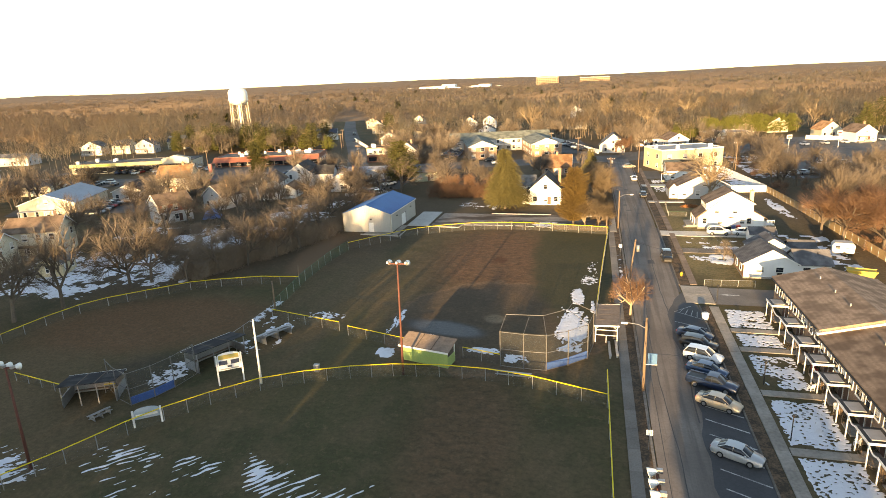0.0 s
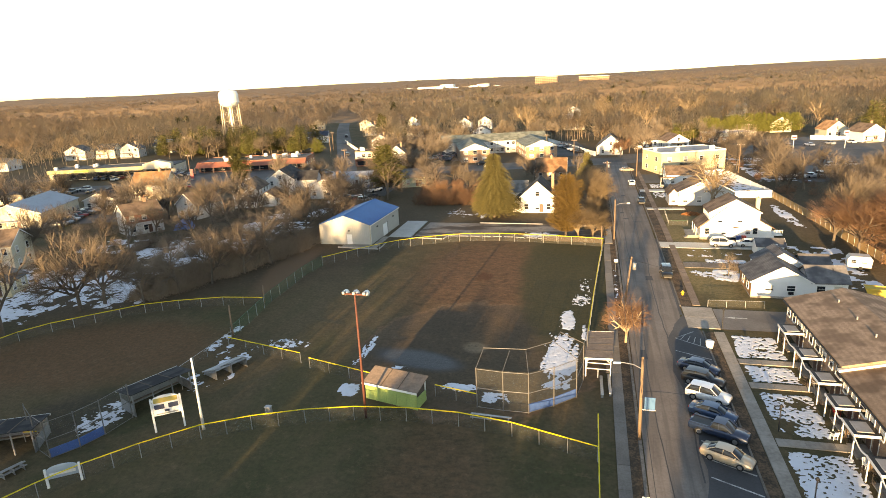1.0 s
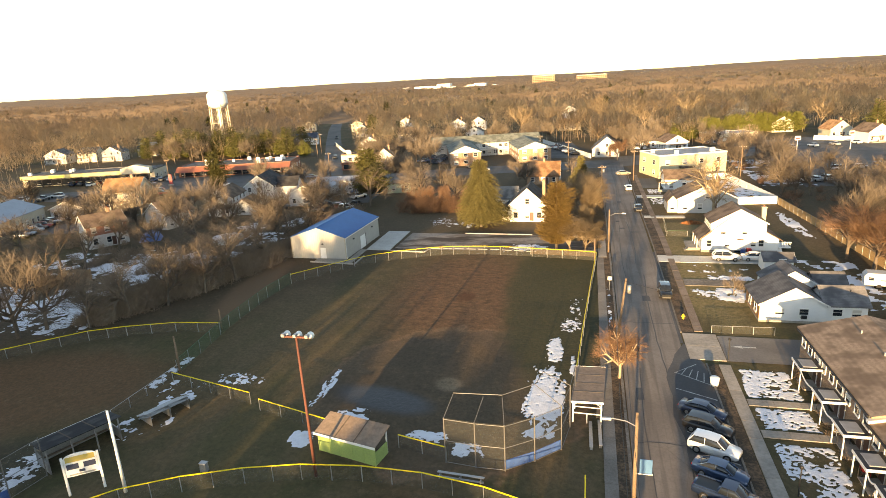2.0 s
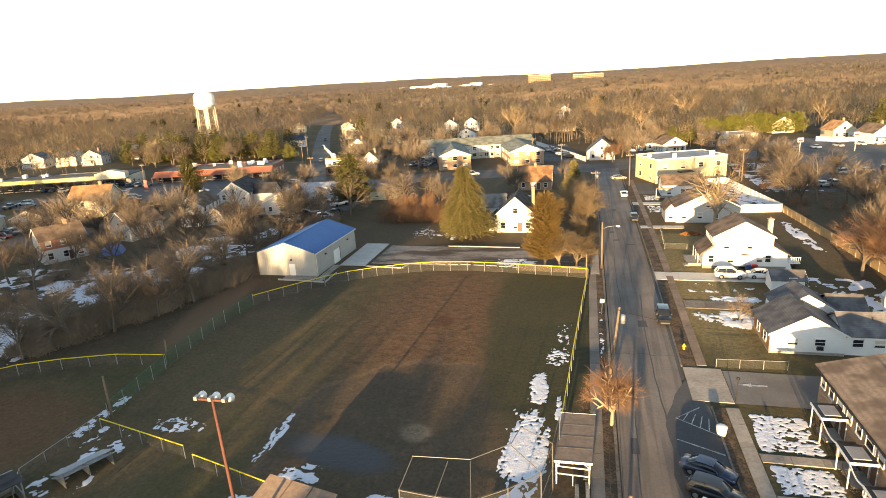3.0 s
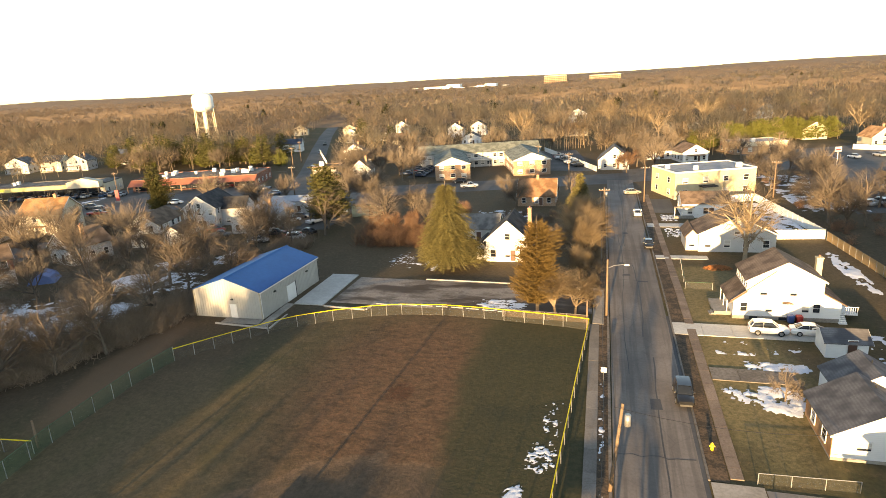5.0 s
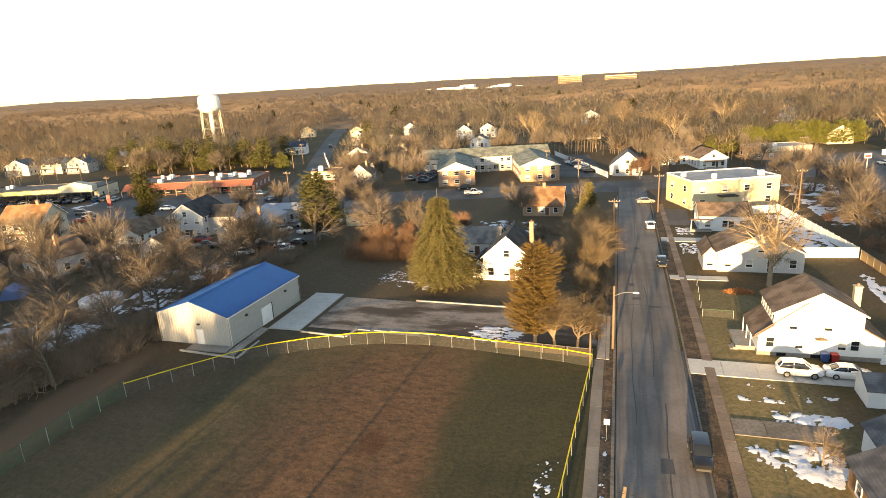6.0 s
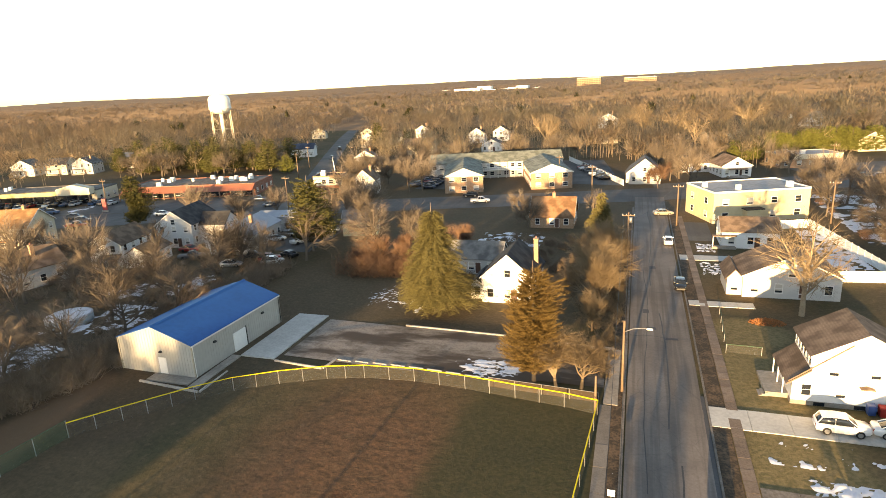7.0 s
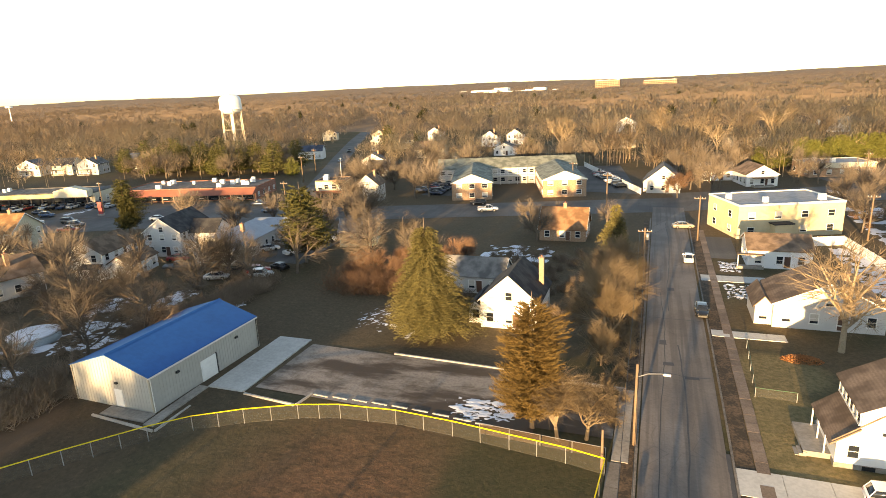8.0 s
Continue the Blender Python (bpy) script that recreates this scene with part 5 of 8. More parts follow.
def white_house():
    ob = thing("white_house", 29.5, 141.7, gz(27, 135), 0, "two-storey white house with a brown roof and side porch", "house")
    x0, x1, y0, y1 = -6.2, 6.2, -6.0, 1.0
    block(ob, x0 + 1.6, y0, x1 - 1.6, y1, 5.6, 2.5, "y", M_WALL_WHITE, M_ROOF_BROWN, 0.3, 0.16)
    trim_edge(ob, x0 + 1.6, y0, x1 - 1.6, y1, 5.6, 2.5, "y", 0.3)
    for a, b, sg in ((x0, x0 + 1.6, 1), (x1 - 1.6, x1 + 0.6, -1)):
        lo, hi = (2.7, 3.9)
        prof = [(a, -1), (b, -1), (b, hi if sg > 0 else lo), (a, lo if sg > 0 else hi)]
        part("lean_to_wall", Shape().prism(prof, "y", y0 + 0.01, y1 - 0.5), M_WALL_WHITE, ob)
        if sg > 0:
            r = [(a - 0.6, lo - 0.45), (b, hi + 0.05), (b, hi + 0.2), (a - 0.6, lo - 0.3)]
        else:
            r = [(a, hi + 0.05), (b + 0.6, lo - 0.4), (b + 0.6, lo - 0.23), (a, hi + 0.22)]
        part("lean_to_roof", Shape().prism(r, "y", y0 - 0.25, y1 - 0.3), M_ROOF_BROWN, ob)
    for x, z in ((-2.6, 3.6), (1.0, 3.6), (-4.9, 1.2), (-1.8, 1.2), (2.6, 1.3), (3.9, 1.3)):
        window_at(ob, x, y0 - 0.01, z, 0.8, 1.15, "s")
    for y in (-5.3, -4.2, -3.1, -2.0, -0.9, 0.2):
        window_at(ob, x0 + 1.59, y, 4.3, 0.8, 0.8, "w")
    part("gable_moulding", Shape().prism([(x0 - 0.4, 2.5), (-1.2, 6.9), (-1.2, 7.05), (x0 - 0.4, 2.65)], "y", y0 - 0.08, y0 - 0.012), M_ROOF_BROWN, ob, "brown raking board across the gable")
    part("door_hood", Shape().prism([(-0.3, 2.55), (1.0, 2.55), (0.35, 2.75)], "y", y0 - 0.7, y0), M_ROOF_BROWN, ob)
    part("foundation", Shape().box(x0 - 0.04, y0 - 0.04, -1, x1 + 0.5, y1, 0.5), M_CONCRETE, ob)
    for x in (-3.6, 0.0):
        part("cellar_window", Shape().box(x - 0.5, y0 - 0.07, 0.05, x + 0.5, y0 - 0.04, 0.45), M_GLASS, ob)
    chimney_at(ob, 5.2, -1.0, 2.5, 7.4, M_WALL_YELLOW, 0.75)
    part("porch_floor", Shape().box(x0 - 2.2, y0 + 1, -0.4, x0, y0 + 6, 0.6), M_CONCRETE, ob)
    for y in (y0 + 1.1, y0 + 3.5, y0 + 5.8):
        part("porch_post", Shape().box(x0 - 0.65, y - 0.06, 0.3, x0 - 0.53, y + 0.06, 2.4), M_TRIM, ob)
    for k in range(4):
        part("step", Shape().box(x0 - 2.2 - 0.3 * k, y0 + 0.9, -0.3, x0 - 1.9 - 0.3 * k, y0 + 2.2, 0.5 - 0.17 * k), M_CONCRETE, ob)
    dk = part("deck", Shape().box(x1 + 0.7, y0 + 1.0, 0.7, x1 + 3.0, y0 + 4.2, 0.85), M_TRIM, ob, "white timber deck")
    for i in range(9):
        part("baluster", Shape().box(x1 + 0.72 + i * 0.27, y0 + 1.0, 0.85, x1 + 0.78 + i * 0.27, y0 + 1.06, 1.8), M_TRIM, dk)
    part("deck_rail", Shape().box(x1 + 0.7, y0 + 0.97, 1.8, x1 + 3.0, y0 + 1.09, 1.88), M_TRIM, dk)
    for k in range(5):
        part("deck_step", Shape().box(x1 + 0.3 + 0.1, y0 + 1 - 0.28 * (k + 1), 0.5 - 0.17 * k, x1 + 1.4, y0 + 1 - 0.28 * k, 0.68 - 0.17 * k), M_TRIM, dk)


white_house()
simple_house(33.7, 127.3, 4.4, 3.6, 2.0, 0.9, "x", M_WALL_WHITE, M_ROOF_CHAR, "small white garden shed with a dark roof", name="garden_shed", faces="e")
simple_house(29.7, 172, 13.0, 9.5, 3.4, 3.2, "y", M_WALL_DULL, M_ROOF_BROWN, "greyed white one-and-a-half storey house with brown roof", chimney=(3, 1), wing=(-8.6, -4.0, -6.5, 3.0, 2.8, 1.2, "y"))
simple_house(28.5, 199.4, 10, 9, 3.3, 1.9, "x", M_WALL_WHITE, M_ROOF_BROWN, "white bungalow with a brown roof and front steps", porch=(-6.8, -5.5, -2.5, -4.5, 2.5))
simple_house(-11.1, 163.1, 8.2, 9.6, 4.2, 3.6, "y", M_WALL_WHITE, M_ROOF_DARK, "white gabled house with dark roof behind a spruce", chimney=(3.4, 2.0), wing=(-6.2, -3.6, -4.1, 3.0, 2.5, 0.9, "y"))
simple_house(-20.5, 174.9, 10.5, 6.5, 3.0, 2.3, "x", M_WALL_GREY, M_ROOF_GREY, "low grey-roofed house half hidden behind spruces")
simple_house(-10.9, 212.0, 9.8, 9.0, 2.7, 3.8, "x", M_BRICK, M_ROOF_RUST, "brick cottage with a rusty orange roof", chimney=(0, 0))


def flat_block(cx, cy, w, d, h, turn, wall, label, storeys=2, units=6, name="commercial_block", roof=None, edge=None, faces="sew", gap=3.6):
    ob = thing(name, cx, cy, None, turn, label, "building")
    x0, x1, y0, y1 = -w / 2, w / 2, -d / 2, d / 2
    part("wall", Shape().box(x0, y0, -1, x1, y1, h), wall, ob)
    part("roof", Shape().box(x0 + 0.25, y0 + 0.25, h, x1 - 0.25, y1 - 0.25, h + 0.05), roof or M_ROOF_FLAT, ob)
    e = Shape()
    e.box(x0 - 0.06, y0 - 0.06, h - 0.1, x1 + 0.06, y0 + 0.22, h + 0.3).box(x0 - 0.06, y1 - 0.22, h - 0.1, x1 + 0.06, y1 + 0.06, h + 0.3)
    e.box(x0 - 0.06, y0 + 0.22, h - 0.1, x0 + 0.22, y1 - 0.22, h + 0.3).box(x1 - 0.22, y0 + 0.22, h - 0.1, x1 + 0.06, y1 - 0.22, h + 0.3)
    part("parapet", e, edge or M_TRIM, ob)
    rows_of_windows(ob, x0, y0, x1, y1, storeys, faces, 1.3, 1.3, gap, 1.0, 3.1)
    rng = random.Random(int(cx * 7 + cy))
    for i in range(units):
        ux, uy = rng.uniform(x0 + 1.5, x1 - 1.5), rng.uniform(y0 + 1.5, y1 - 1.5)
        k = rng.uniform(0.4, 0.8)
        part("roof_unit", Shape().box(ux - k, uy - k * 0.8, h + 0.05, ux + k, uy + k * 0.8, h + 0.7 + k, 0.04), M_TRIM, ob, "pale roof ventilation unit")
    return ob


bank = flat_block(31.9, 225.5, 22, 14, 6.9, 20, M_WALL_YELLOW, "pale yellow two-storey block with flat grey roof", 2, 3, gap=5.2)
part("entrance", Shape().box(-4.2, -8.9, -0.5, -0.8, -7.01, 3.1), M_WALL_YELLOW, bank)
part("entrance_roof", Shape().box(-4.6, -9.3, 3.1, -0.4, -7.01, 3.35), M_ROOF_DARK, bank)


def motel():
    ob = thing("motel", -32.3, 272.5, None, 15.5, "brick motel with two wings, white gables and pale green-grey roofs", "motel")
    gr = shingle_material("pale_green_shingles", (0.20, 0.22, 0.19), (0.26, 0.275, 0.24))
    block(ob, -29, 10, 18, 23, 5.6, 2.6, "x", M_WALL_GREY, gr, names=("main_wall", "main_roof"))
    block(ob, -23, -18, -11, 10, 5.2, 2.4, "y", M_BRICK, gr, names=("wing_wall", "wing_roof"))
    block(ob, 4, -17.5, 16.7, 10, 5.2, 2.4, "y", M_BRICK, gr, names=("wing_wall", "wing_roof"))
    for x0, x1, y in ((-23, -11, -18), (4, 16.7, -17.5)):
        m = (x0 + x1) / 2
        part("gable", Shape().prism([(x0 - 0.3, 5.1), (x1 + 0.3, 5.1), (m, 7.55)], "y", y - 0.12, y - 0.02), M_WHITE, ob, "white boarded gable")
        trim_edge(ob, x0, y, x1, 10, 5.2, 2.4, "y")
        for zz in (0.9, 3.6):
            for x in (x0 + 2.2, m, x1 - 2.2):
                window_at(ob, x, y - 0.01, zz, 1.5, 1.2, "s")
    for zz in (0.9, 3.6):
        for x in (-27.5, -25, -9.5, -7, -4.5, -2, 0.5, 2.8):
            window_at(ob, x, 9.99, zz, 1.4, 1.3, "s")
        for y in (-16, -12, -8, -4, 0, 4):
            window_at(ob, 3.99, y, zz, 1.3, 1.3, "w")
            window_at(ob, -10.99, y, zz, 1.3, 1.3, "e")
            window_at(ob, 16.71, y, zz, 1.3, 1.3, "e")
    part("balcony", Shape().box(-11, 8.4, 2.75, 4, 10, 2.95), M_TRIM, ob)
    part("balcony_rail", Shape().box(-11, 8.4, 3.8, 4, 8.46, 3.9), M_TRIM, ob)
    for i in range(21):
        part("baluster", Shape().box(-10.9 + i * 0.74, 8.4, 2.95, -10.86 + i * 0.74, 8.45, 3.8), M_TRIM, ob)
    for i in range(6):
        part("post", Shape().box(-10.8 + i * 2.9, 8.42, 0, -10.65 + i * 2.9, 8.57, 5.6), M_TRIM, ob)


motel()
WALLS = [((96.0, 307.5), (109.5, 299.5)), ((3.7, 264.2), (-19.2, 323.5)), ((42.7, 213.6), (47.2, 177.4)), ((42.7, 213.6), (28.1, 208.7)), ((36.8, 176.5), (47.2, 177.4)), ((-111.1, 293.2), (-137, 339.8))]
for a, b in WALLS:
    ob = thing("panel_fence", a[0], a[1], 0.0, 0, "tall white vinyl panel fence", "fence", "white vinyl fences")
    k = max(1, round((Vector(b) - Vector(a)).length / 2.4))
    for i in range(k + 1):
        p = Vector(a).lerp(Vector(b), i / k)
        q = Vector(a).lerp(Vector(b), min(i + 1, k) / k)
        z, z2 = gz(p.x, p.y), gz(q.x, q.y)
        part("post", Shape().box(p.x - a[0] - 0.07, p.y - a[1] - 0.07, z - 0.2, p.x - a[0] + 0.07, p.y - a[1] + 0.07, z + 1.95), M_WHITE, ob)
        if i < k:
            d = (q - p).normalized()
            nx, ny = -d.y * 0.03, d.x * 0.03
            s = Shape()
            lo = [(p.x - a[0] + nx, p.y - a[1] + ny, z), (q.x - a[0] + nx, q.y - a[1] + ny, z2), (q.x - a[0] - nx, q.y - a[1] - ny, z2), (p.x - a[0] - nx, p.y - a[1] - ny, z)]
            hi = [(x, y, zz + 1.85) for x, y, zz in lo]
            s.face(*lo[::-1]).face(*hi)
            for m in range(4):
                s.face(lo[m], lo[(m + 1) % 4], hi[(m + 1) % 4], hi[m])
            part("panel", s, M_WHITE, ob)
fence([(47.2, 176.3), (49.2, 143), (52, 112)], 1.8, "tan wooden privacy fence behind the gardens", False, surface("tan_fence_boards", (0.42, 0.28, 0.13), (0.30, 0.19, 0.09), 0.85), 2.4, M_POLE_WOOD, "board_fence")

# ---- shops and far houses ----
simple_house(9.8, 272.5, 9.4, 11.0, 4.0, 3.8, "y", M_WALL_DULL, M_ROOF_GREY, "greyed cream house with a steep pale roof beside the motel wall", wing=(-5.6, -3.0, -4.2, 4.0, 3.0, 0.8, "y"))
simple_house(26, 295.3, 9, 8, 3.2, 2.0, "x", M_WALL_WHITE, M_ROOF_DARK, "white low house on the main road", turn=8)
simple_house(36.4, 286.2, 9, 11, 3.6, 2.6, "y", M_WALL_WHITE, M_ROOF_BROWN, "white house with a brown roof and arched porch", turn=14, porch=(-3, -7.5, 3, -5.5, 2.6))
brick_shop = flat_block(61.8, 306.8, 20, 12, 4.2, 14, M_BRICK, "low brick shop with a white sign band", 1, 3, edge=M_WALL_CREAM)
part("sign_band", Shape().box(-9.5, -6.4, 2.9, 9.5, -6.05, 4.1), M_WALL_CREAM, brick_shop)
mall = flat_block(-140.0, 247.0, 46, 18, 4.0, 13.8, M_BRICK_RED, "long low strip of shops with faded red awning", 1, 16, gap=4, edge=M_BRICK_RED, roof=M_ROOF_GREY)
part("awning", Shape().prism([(-12.2, 2.3), (-8.9, 2.3), (-8.9, 4.2)], "x", -23.2, 23.2), M_RED_AWNING, mall, "faded red sloping awning")
part("shop_window", Shape().box(-22, -9.12, 0.3, 22, -9.05, 2.4), M_GLASS, mall)
for i in range(13):
    part("pillar", Shape().box(-23.6 + i * 3.9, -11.8, -0.3, -23.3 + i * 3.9, -11.5, 2.35), M_BRICK, mall)
mall2 = flat_block(-195.2, 227.7, 52, 13, 4.2, 17, M_WALL_CREAM, "long cream strip of shops with a dark shaded front", 1, 6, gap=4, edge=M_ROOF_GREY, roof=M_ROOF_GREY)
part("canopy", Shape().box(-25, -9.5, 3.0, 25, -6.5, 3.3), M_ROOF_DARK, mall2)
part("sign_band", Shape().box(-25, -9.6, 3.3, 25, -9.3, 4.6), surface("lime_sign_band", (0.52, 0.50, 0.22), (0.44, 0.40, 0.20), 0.7), mall2)
M_LIME = plain("lime_sign", (0.35, 0.5, 0.06), 0.5)
part("shop_sign", Shape().box(-14, -9.72, 3.6, -8, -9.6, 4.3), M_LIME, mall2)
part("shop_window", Shape().box(-24, -6.62, 0.3, 24, -6.55, 2.6), M_GLASS, mall2)
part("front_gable", Shape().prism([(14, 3.3), (25.4, 3.3), (25.4, 5.4), (19.7, 6.8), (14, 5.4)], "y", -9.75, -6.4), M_WALL_CREAM, mall2)
for i in range(14):
    part("pillar", Shape().box(-24.8 + i * 3.8, -9.4, -0.3, -24.5 + i * 3.8, -9.1, 3.0), M_ROOF_DARK, mall2)
WHITE, CREAM, GREY = M_WALL_WHITE, M_WALL_CREAM, M_WALL_GREY
M_ROOF_PALE = surface("pale_metal_roof", (0.34, 0.37, 0.42), (0.25, 0.27, 0.31), 0.6, fine=1.5, broad=0.3, amount=0.4)
M_WALL_GREEN = siding_material("pale_green_siding", (0.50, 0.54, 0.40))
HOUSES = [
    (-77.9, 185.2, 9.6, 17, 3.6, 2.2, "y", WHITE, M_ROOF_PALE, "long white workshop with a pale blue-grey roof", 7),
    (-77.0, 201.5, 13, 8, 3.6, 0.8, "x", WHITE, M_ROOF_PALE, "white garage with a flat pale roof", 10),
    (-55.2, 199.6, 8, 8, 3.2, 2.2, "x", M_WALL_GREEN, M_ROOF_GREY, "pale green house with a grey roof", 18),
    (-136.5, 176.7, 11, 10, 5.6, 3.4, "x", CREAM, M_ROOF_TAN, "cream two-storey house with a bright tan roof", 16),
    (-104.0, 153.5, 8.0, 9.0, 3.8, 3.0, "y", M_WALL_DULL, M_ROOF_BROWN, "greyed white gabled house with a brown roof", -15),
    (-108.4, 135.2, 8.6, 7, 5.2, 2.2, "x", M_WALL_DULL, M_ROOF_BROWN, "white two-storey house with red brick upper floor", 58),
    (-151.9, 144.6, 15, 22, 4.2, 2.6, "y", CREAM, M_ROOF_PALE, "large white warehouse with a pale metal roof", 20.6),
    (-146.3, 166.3, 8.5, 14, 3.2, 1.8, "y", WHITE, M_ROOF_DARK, "low white garage with a dark roof", 22),
    (-189.6, 170.4, 14, 8, 3.4, 1.8, "x", CREAM, M_ROOF_GREY, "low cream house with a grey roof", 15),
    (-118, 104, 11, 8, 5.6, 2.4, "x", CREAM, M_ROOF_BROWN, "tall cream house among bare trees", 22),
    (-103, 92.5, 5, 6, 2.6, 1.2, "y", M_WALL_YELLOW, M_ROOF_GREY, "small pale green garden shed", 22),
    (-120, 92, 9, 8, 5.0, 2.4, "x", CREAM, M_ROOF_TAN, "cream house with a tan roof among trees", 20),
    (-75.6, 247.6, 7, 8, 5.2, 3.0, "y", WHITE, M_ROOF_BROWN, "white gabled house with dormer", 10),
    (-106.5, 314.6, 9, 9, 4.2, 2.6, "y", WHITE, M_ROOF_GREY, "white gabled house on the side street", 18),
    (-96.4, 297.8, 8, 8, 3.4, 2.4, "x", WHITE, M_ROOF_GREY, "white low house on the side street", 18),
    (-157.7, 431.5, 9, 8, 5.2, 2.6, "y", CREAM, M_ROOF_BROWN, "cream gabled house among far trees", 10),
    (-138, 389.5, 9, 8, 5.2, 2.6, "y", CREAM, M_ROOF_GREY, "cream gabled house among far trees", 5),
    (-123.5, 396.5, 11, 8, 5.2, 2.6, "x", CREAM, M_ROOF_BROWN, "cream house among far trees", 5),
    (-125, 444.5, 9, 8, 5.2, 2.6, "y", WHITE, M_ROOF_DARK, "white gabled house among far trees", 5),
    (-78.5, 404.5, 9, 9, 5.4, 2.8, "y", WHITE, M_ROOF_DARK, "white gabled house among far trees", 5),
    (-67, 415, 9, 9, 5.4, 2.8, "y", WHITE, M_ROOF_DARK, "white gabled house among far trees", 5),
    (-60.8, 364, 10, 8, 3.4, 2.4, "y", WHITE, M_ROOF_GREY, "low white house behind the motel", 5),
    (-96, 356.5, 15, 9, 4.2, 3.2, "x", CREAM, M_ROOF_BROWN, "cream house behind the motel", 5),
    (-77.5, 355.5, 13, 9, 3.0, 2.4, "x", CREAM, M_ROOF_BROWN, "low cream house behind the motel", 8),
    (-11, 482.6, 12, 10, 6.2, 3.0, "y", WHITE, M_ROOF_GREY, "large white gabled house among far trees", 0),
    (-8.2, 390.6, 12, 8, 4.4, 2.0, "x", CREAM, M_ROOF_TAN, "tan low house among trees", 5),
    (45.4, 392.9, 16, 9, 4.6, 2.4, "x", CREAM, M_ROOF_BROWN, "cream house among trees", 10),
    (97, 462.2, 14, 10, 5.0, 2.6, "x", WHITE, M_ROOF_GREY, "white house over the pine row", 10),
    (113.5, 298.0, 9, 10, 4.2, 3.0, "y", WHITE, M_ROOF_BROWN, "white gabled house across the car park", 15),
    (107.5, 318.4, 9, 9, 3.6, 3.4, "y", CREAM, M_ROOF_TAN, "cream gabled house behind a white fence", 12),
    (92.8, 346.3, 10, 8, 4.4, 2.8, "y", CREAM, M_ROOF_BROWN, "cream gabled house among trees", 10),
    (-206.4, 453.7, 10, 8, 4.6, 2.6, "y", CREAM, M_ROOF_GREY, "cream gabled house among far trees", 20),
    (-158.9, 350.7, 12, 8, 4.2, 2.4, "x", WHITE, M_ROOF_BLUE, "white house by the side street", 18),
    (-275, 289, 11, 9, 4.8, 2.8, "y", WHITE, M_ROOF_GREY, "white gabled house behind the shops", 15),
    (-260, 294.5, 10, 9, 4.8, 2.8, "x", CREAM, M_ROOF_DARK, "cream house behind the shops", 15),
    (-245.5, 296, 10, 9, 4.8, 2.8, "y", WHITE, M_ROOF_GREY, "white gabled house behind the shops", 15),
    (-240, 316, 10, 9, 4.6, 2.8, "x", GREY, M_ROOF_BLUE, "grey house behind the shops", 15),
    (-260.6, 365.5, 14, 9, 5.0, 2.4, "x", CREAM, M_ROOF_BROWN, "cream house before the woods", 12),
    (-288.3, 248.7, 22, 10, 4.2, 1.6, "x", WHITE, M_ROOF_GREY, "white low building by the road", 12),
    (-245.6, 194.3, 12, 9, 4.2, 2.2, "x", WHITE, M_ROOF_DARK, "white house by the road", 12),
]
# two houses with their gables to the south, and a small shop on the corner of the side street
h_ob = simple_house(-96.6, 168.4, 7.0, 11.0, 5.2, 2.3, "y", M_WALL_WHITE, M_ROOF_BROWN, "white two-storey house with a brown roof and low side wing", 12, faces="se", wing=(3.5, -4.6, 8.4, 4.2, 2.8, 1.5, "y"))
part("porch_roof", Shape().prism([(-6.9, 2.5), (-5.5, 3.1), (-5.5, 3.25), (-6.9, 2.65)], "x", -1.0, 3.4), M_ROOF_DARK, h_ob)
for x in (-0.8, 3.2):
    part("porch_post", Shape().box(x - 0.07, -6.8, -0.3, x + 0.07, -6.66, 2.55), M_TRIM, h_ob)
simple_house(-94.5, 186.5, 8.5, 13.0, 5.4, 3.0, "y", M_WALL_DULL, M_ROOF_DARK, "greyed white two-storey house with a dark roof and cross wing", 12, faces="se", wing=(4.2, -3.0, 10.5, 4.0, 4.6, 2.2, "x"))
corner_shop = flat_block(-89.6, 249.5, 9.5, 8, 6.0, 12, M_WALL_CREAM, "two-storey corner shop with a red brick ground floor", 0, 2, gap=2.4, edge=M_BRICK, faces="s", name="corner_shop", roof=M_ROOF_DARK)
for fx in (-3.4, -1.2, 1.2, 3.4):
    window_at(corner_shop, fx, -4.01, 3.7, 1.4, 1.3, "s")
part("shopfront", Shape().box(-4.85, -4.2, -0.4, 4.85, -3.98, 2.9), M_BRICK_RED, corner_shop, "red brick ground floor")
part("shop_window", Shape().box(-4.0, -4.27, 0.5, -0.6, -4.2, 2.2).box(0.6, -4.27, 0.5, 3.6, -4.2, 2.2), M_GLASS, corner_shop)
part("canopy", Shape().box(-5.2, -5.4, 2.9, 5.2, -4.0, 3.1), M_RED_AWNING, corner_shop, "flat red canopy over the shopfront")
for hx, hy, hw, hd, hh, hr, ax, wm, rm, lab, tn in HOUSES:
    wm = M_WALL_DULL if wm is WHITE and hx < -60 and hy < 300 else wm
    stack = (hw * 0.2, 0.0) if int(abs(hx) + hy) % 2 else None
    front = (-hw / 2 + 0.4, -hd / 2 - 1.9, hw / 2 - hw * 0.35, -hd / 2, 2.5) if hh > 4 and hy < 300 and int(abs(hx)) % 3 else None
    h_ob = simple_house(hx, hy, hw, hd, hh, hr, ax, wm, rm, lab, tn, faces="se" if hy < 300 else "s", chimney=stack, porch=None if tn > 50 else front)
    if tn > 50:
        part("brick_band", Shape().box(-hw / 2 - 0.03, -hd / 2 - 0.03, 3.0, hw / 2 + 0.03, -hd / 2 + 0.01, 5.2), M_BRICK_RED, h_ob, "dark red brick upper floor")


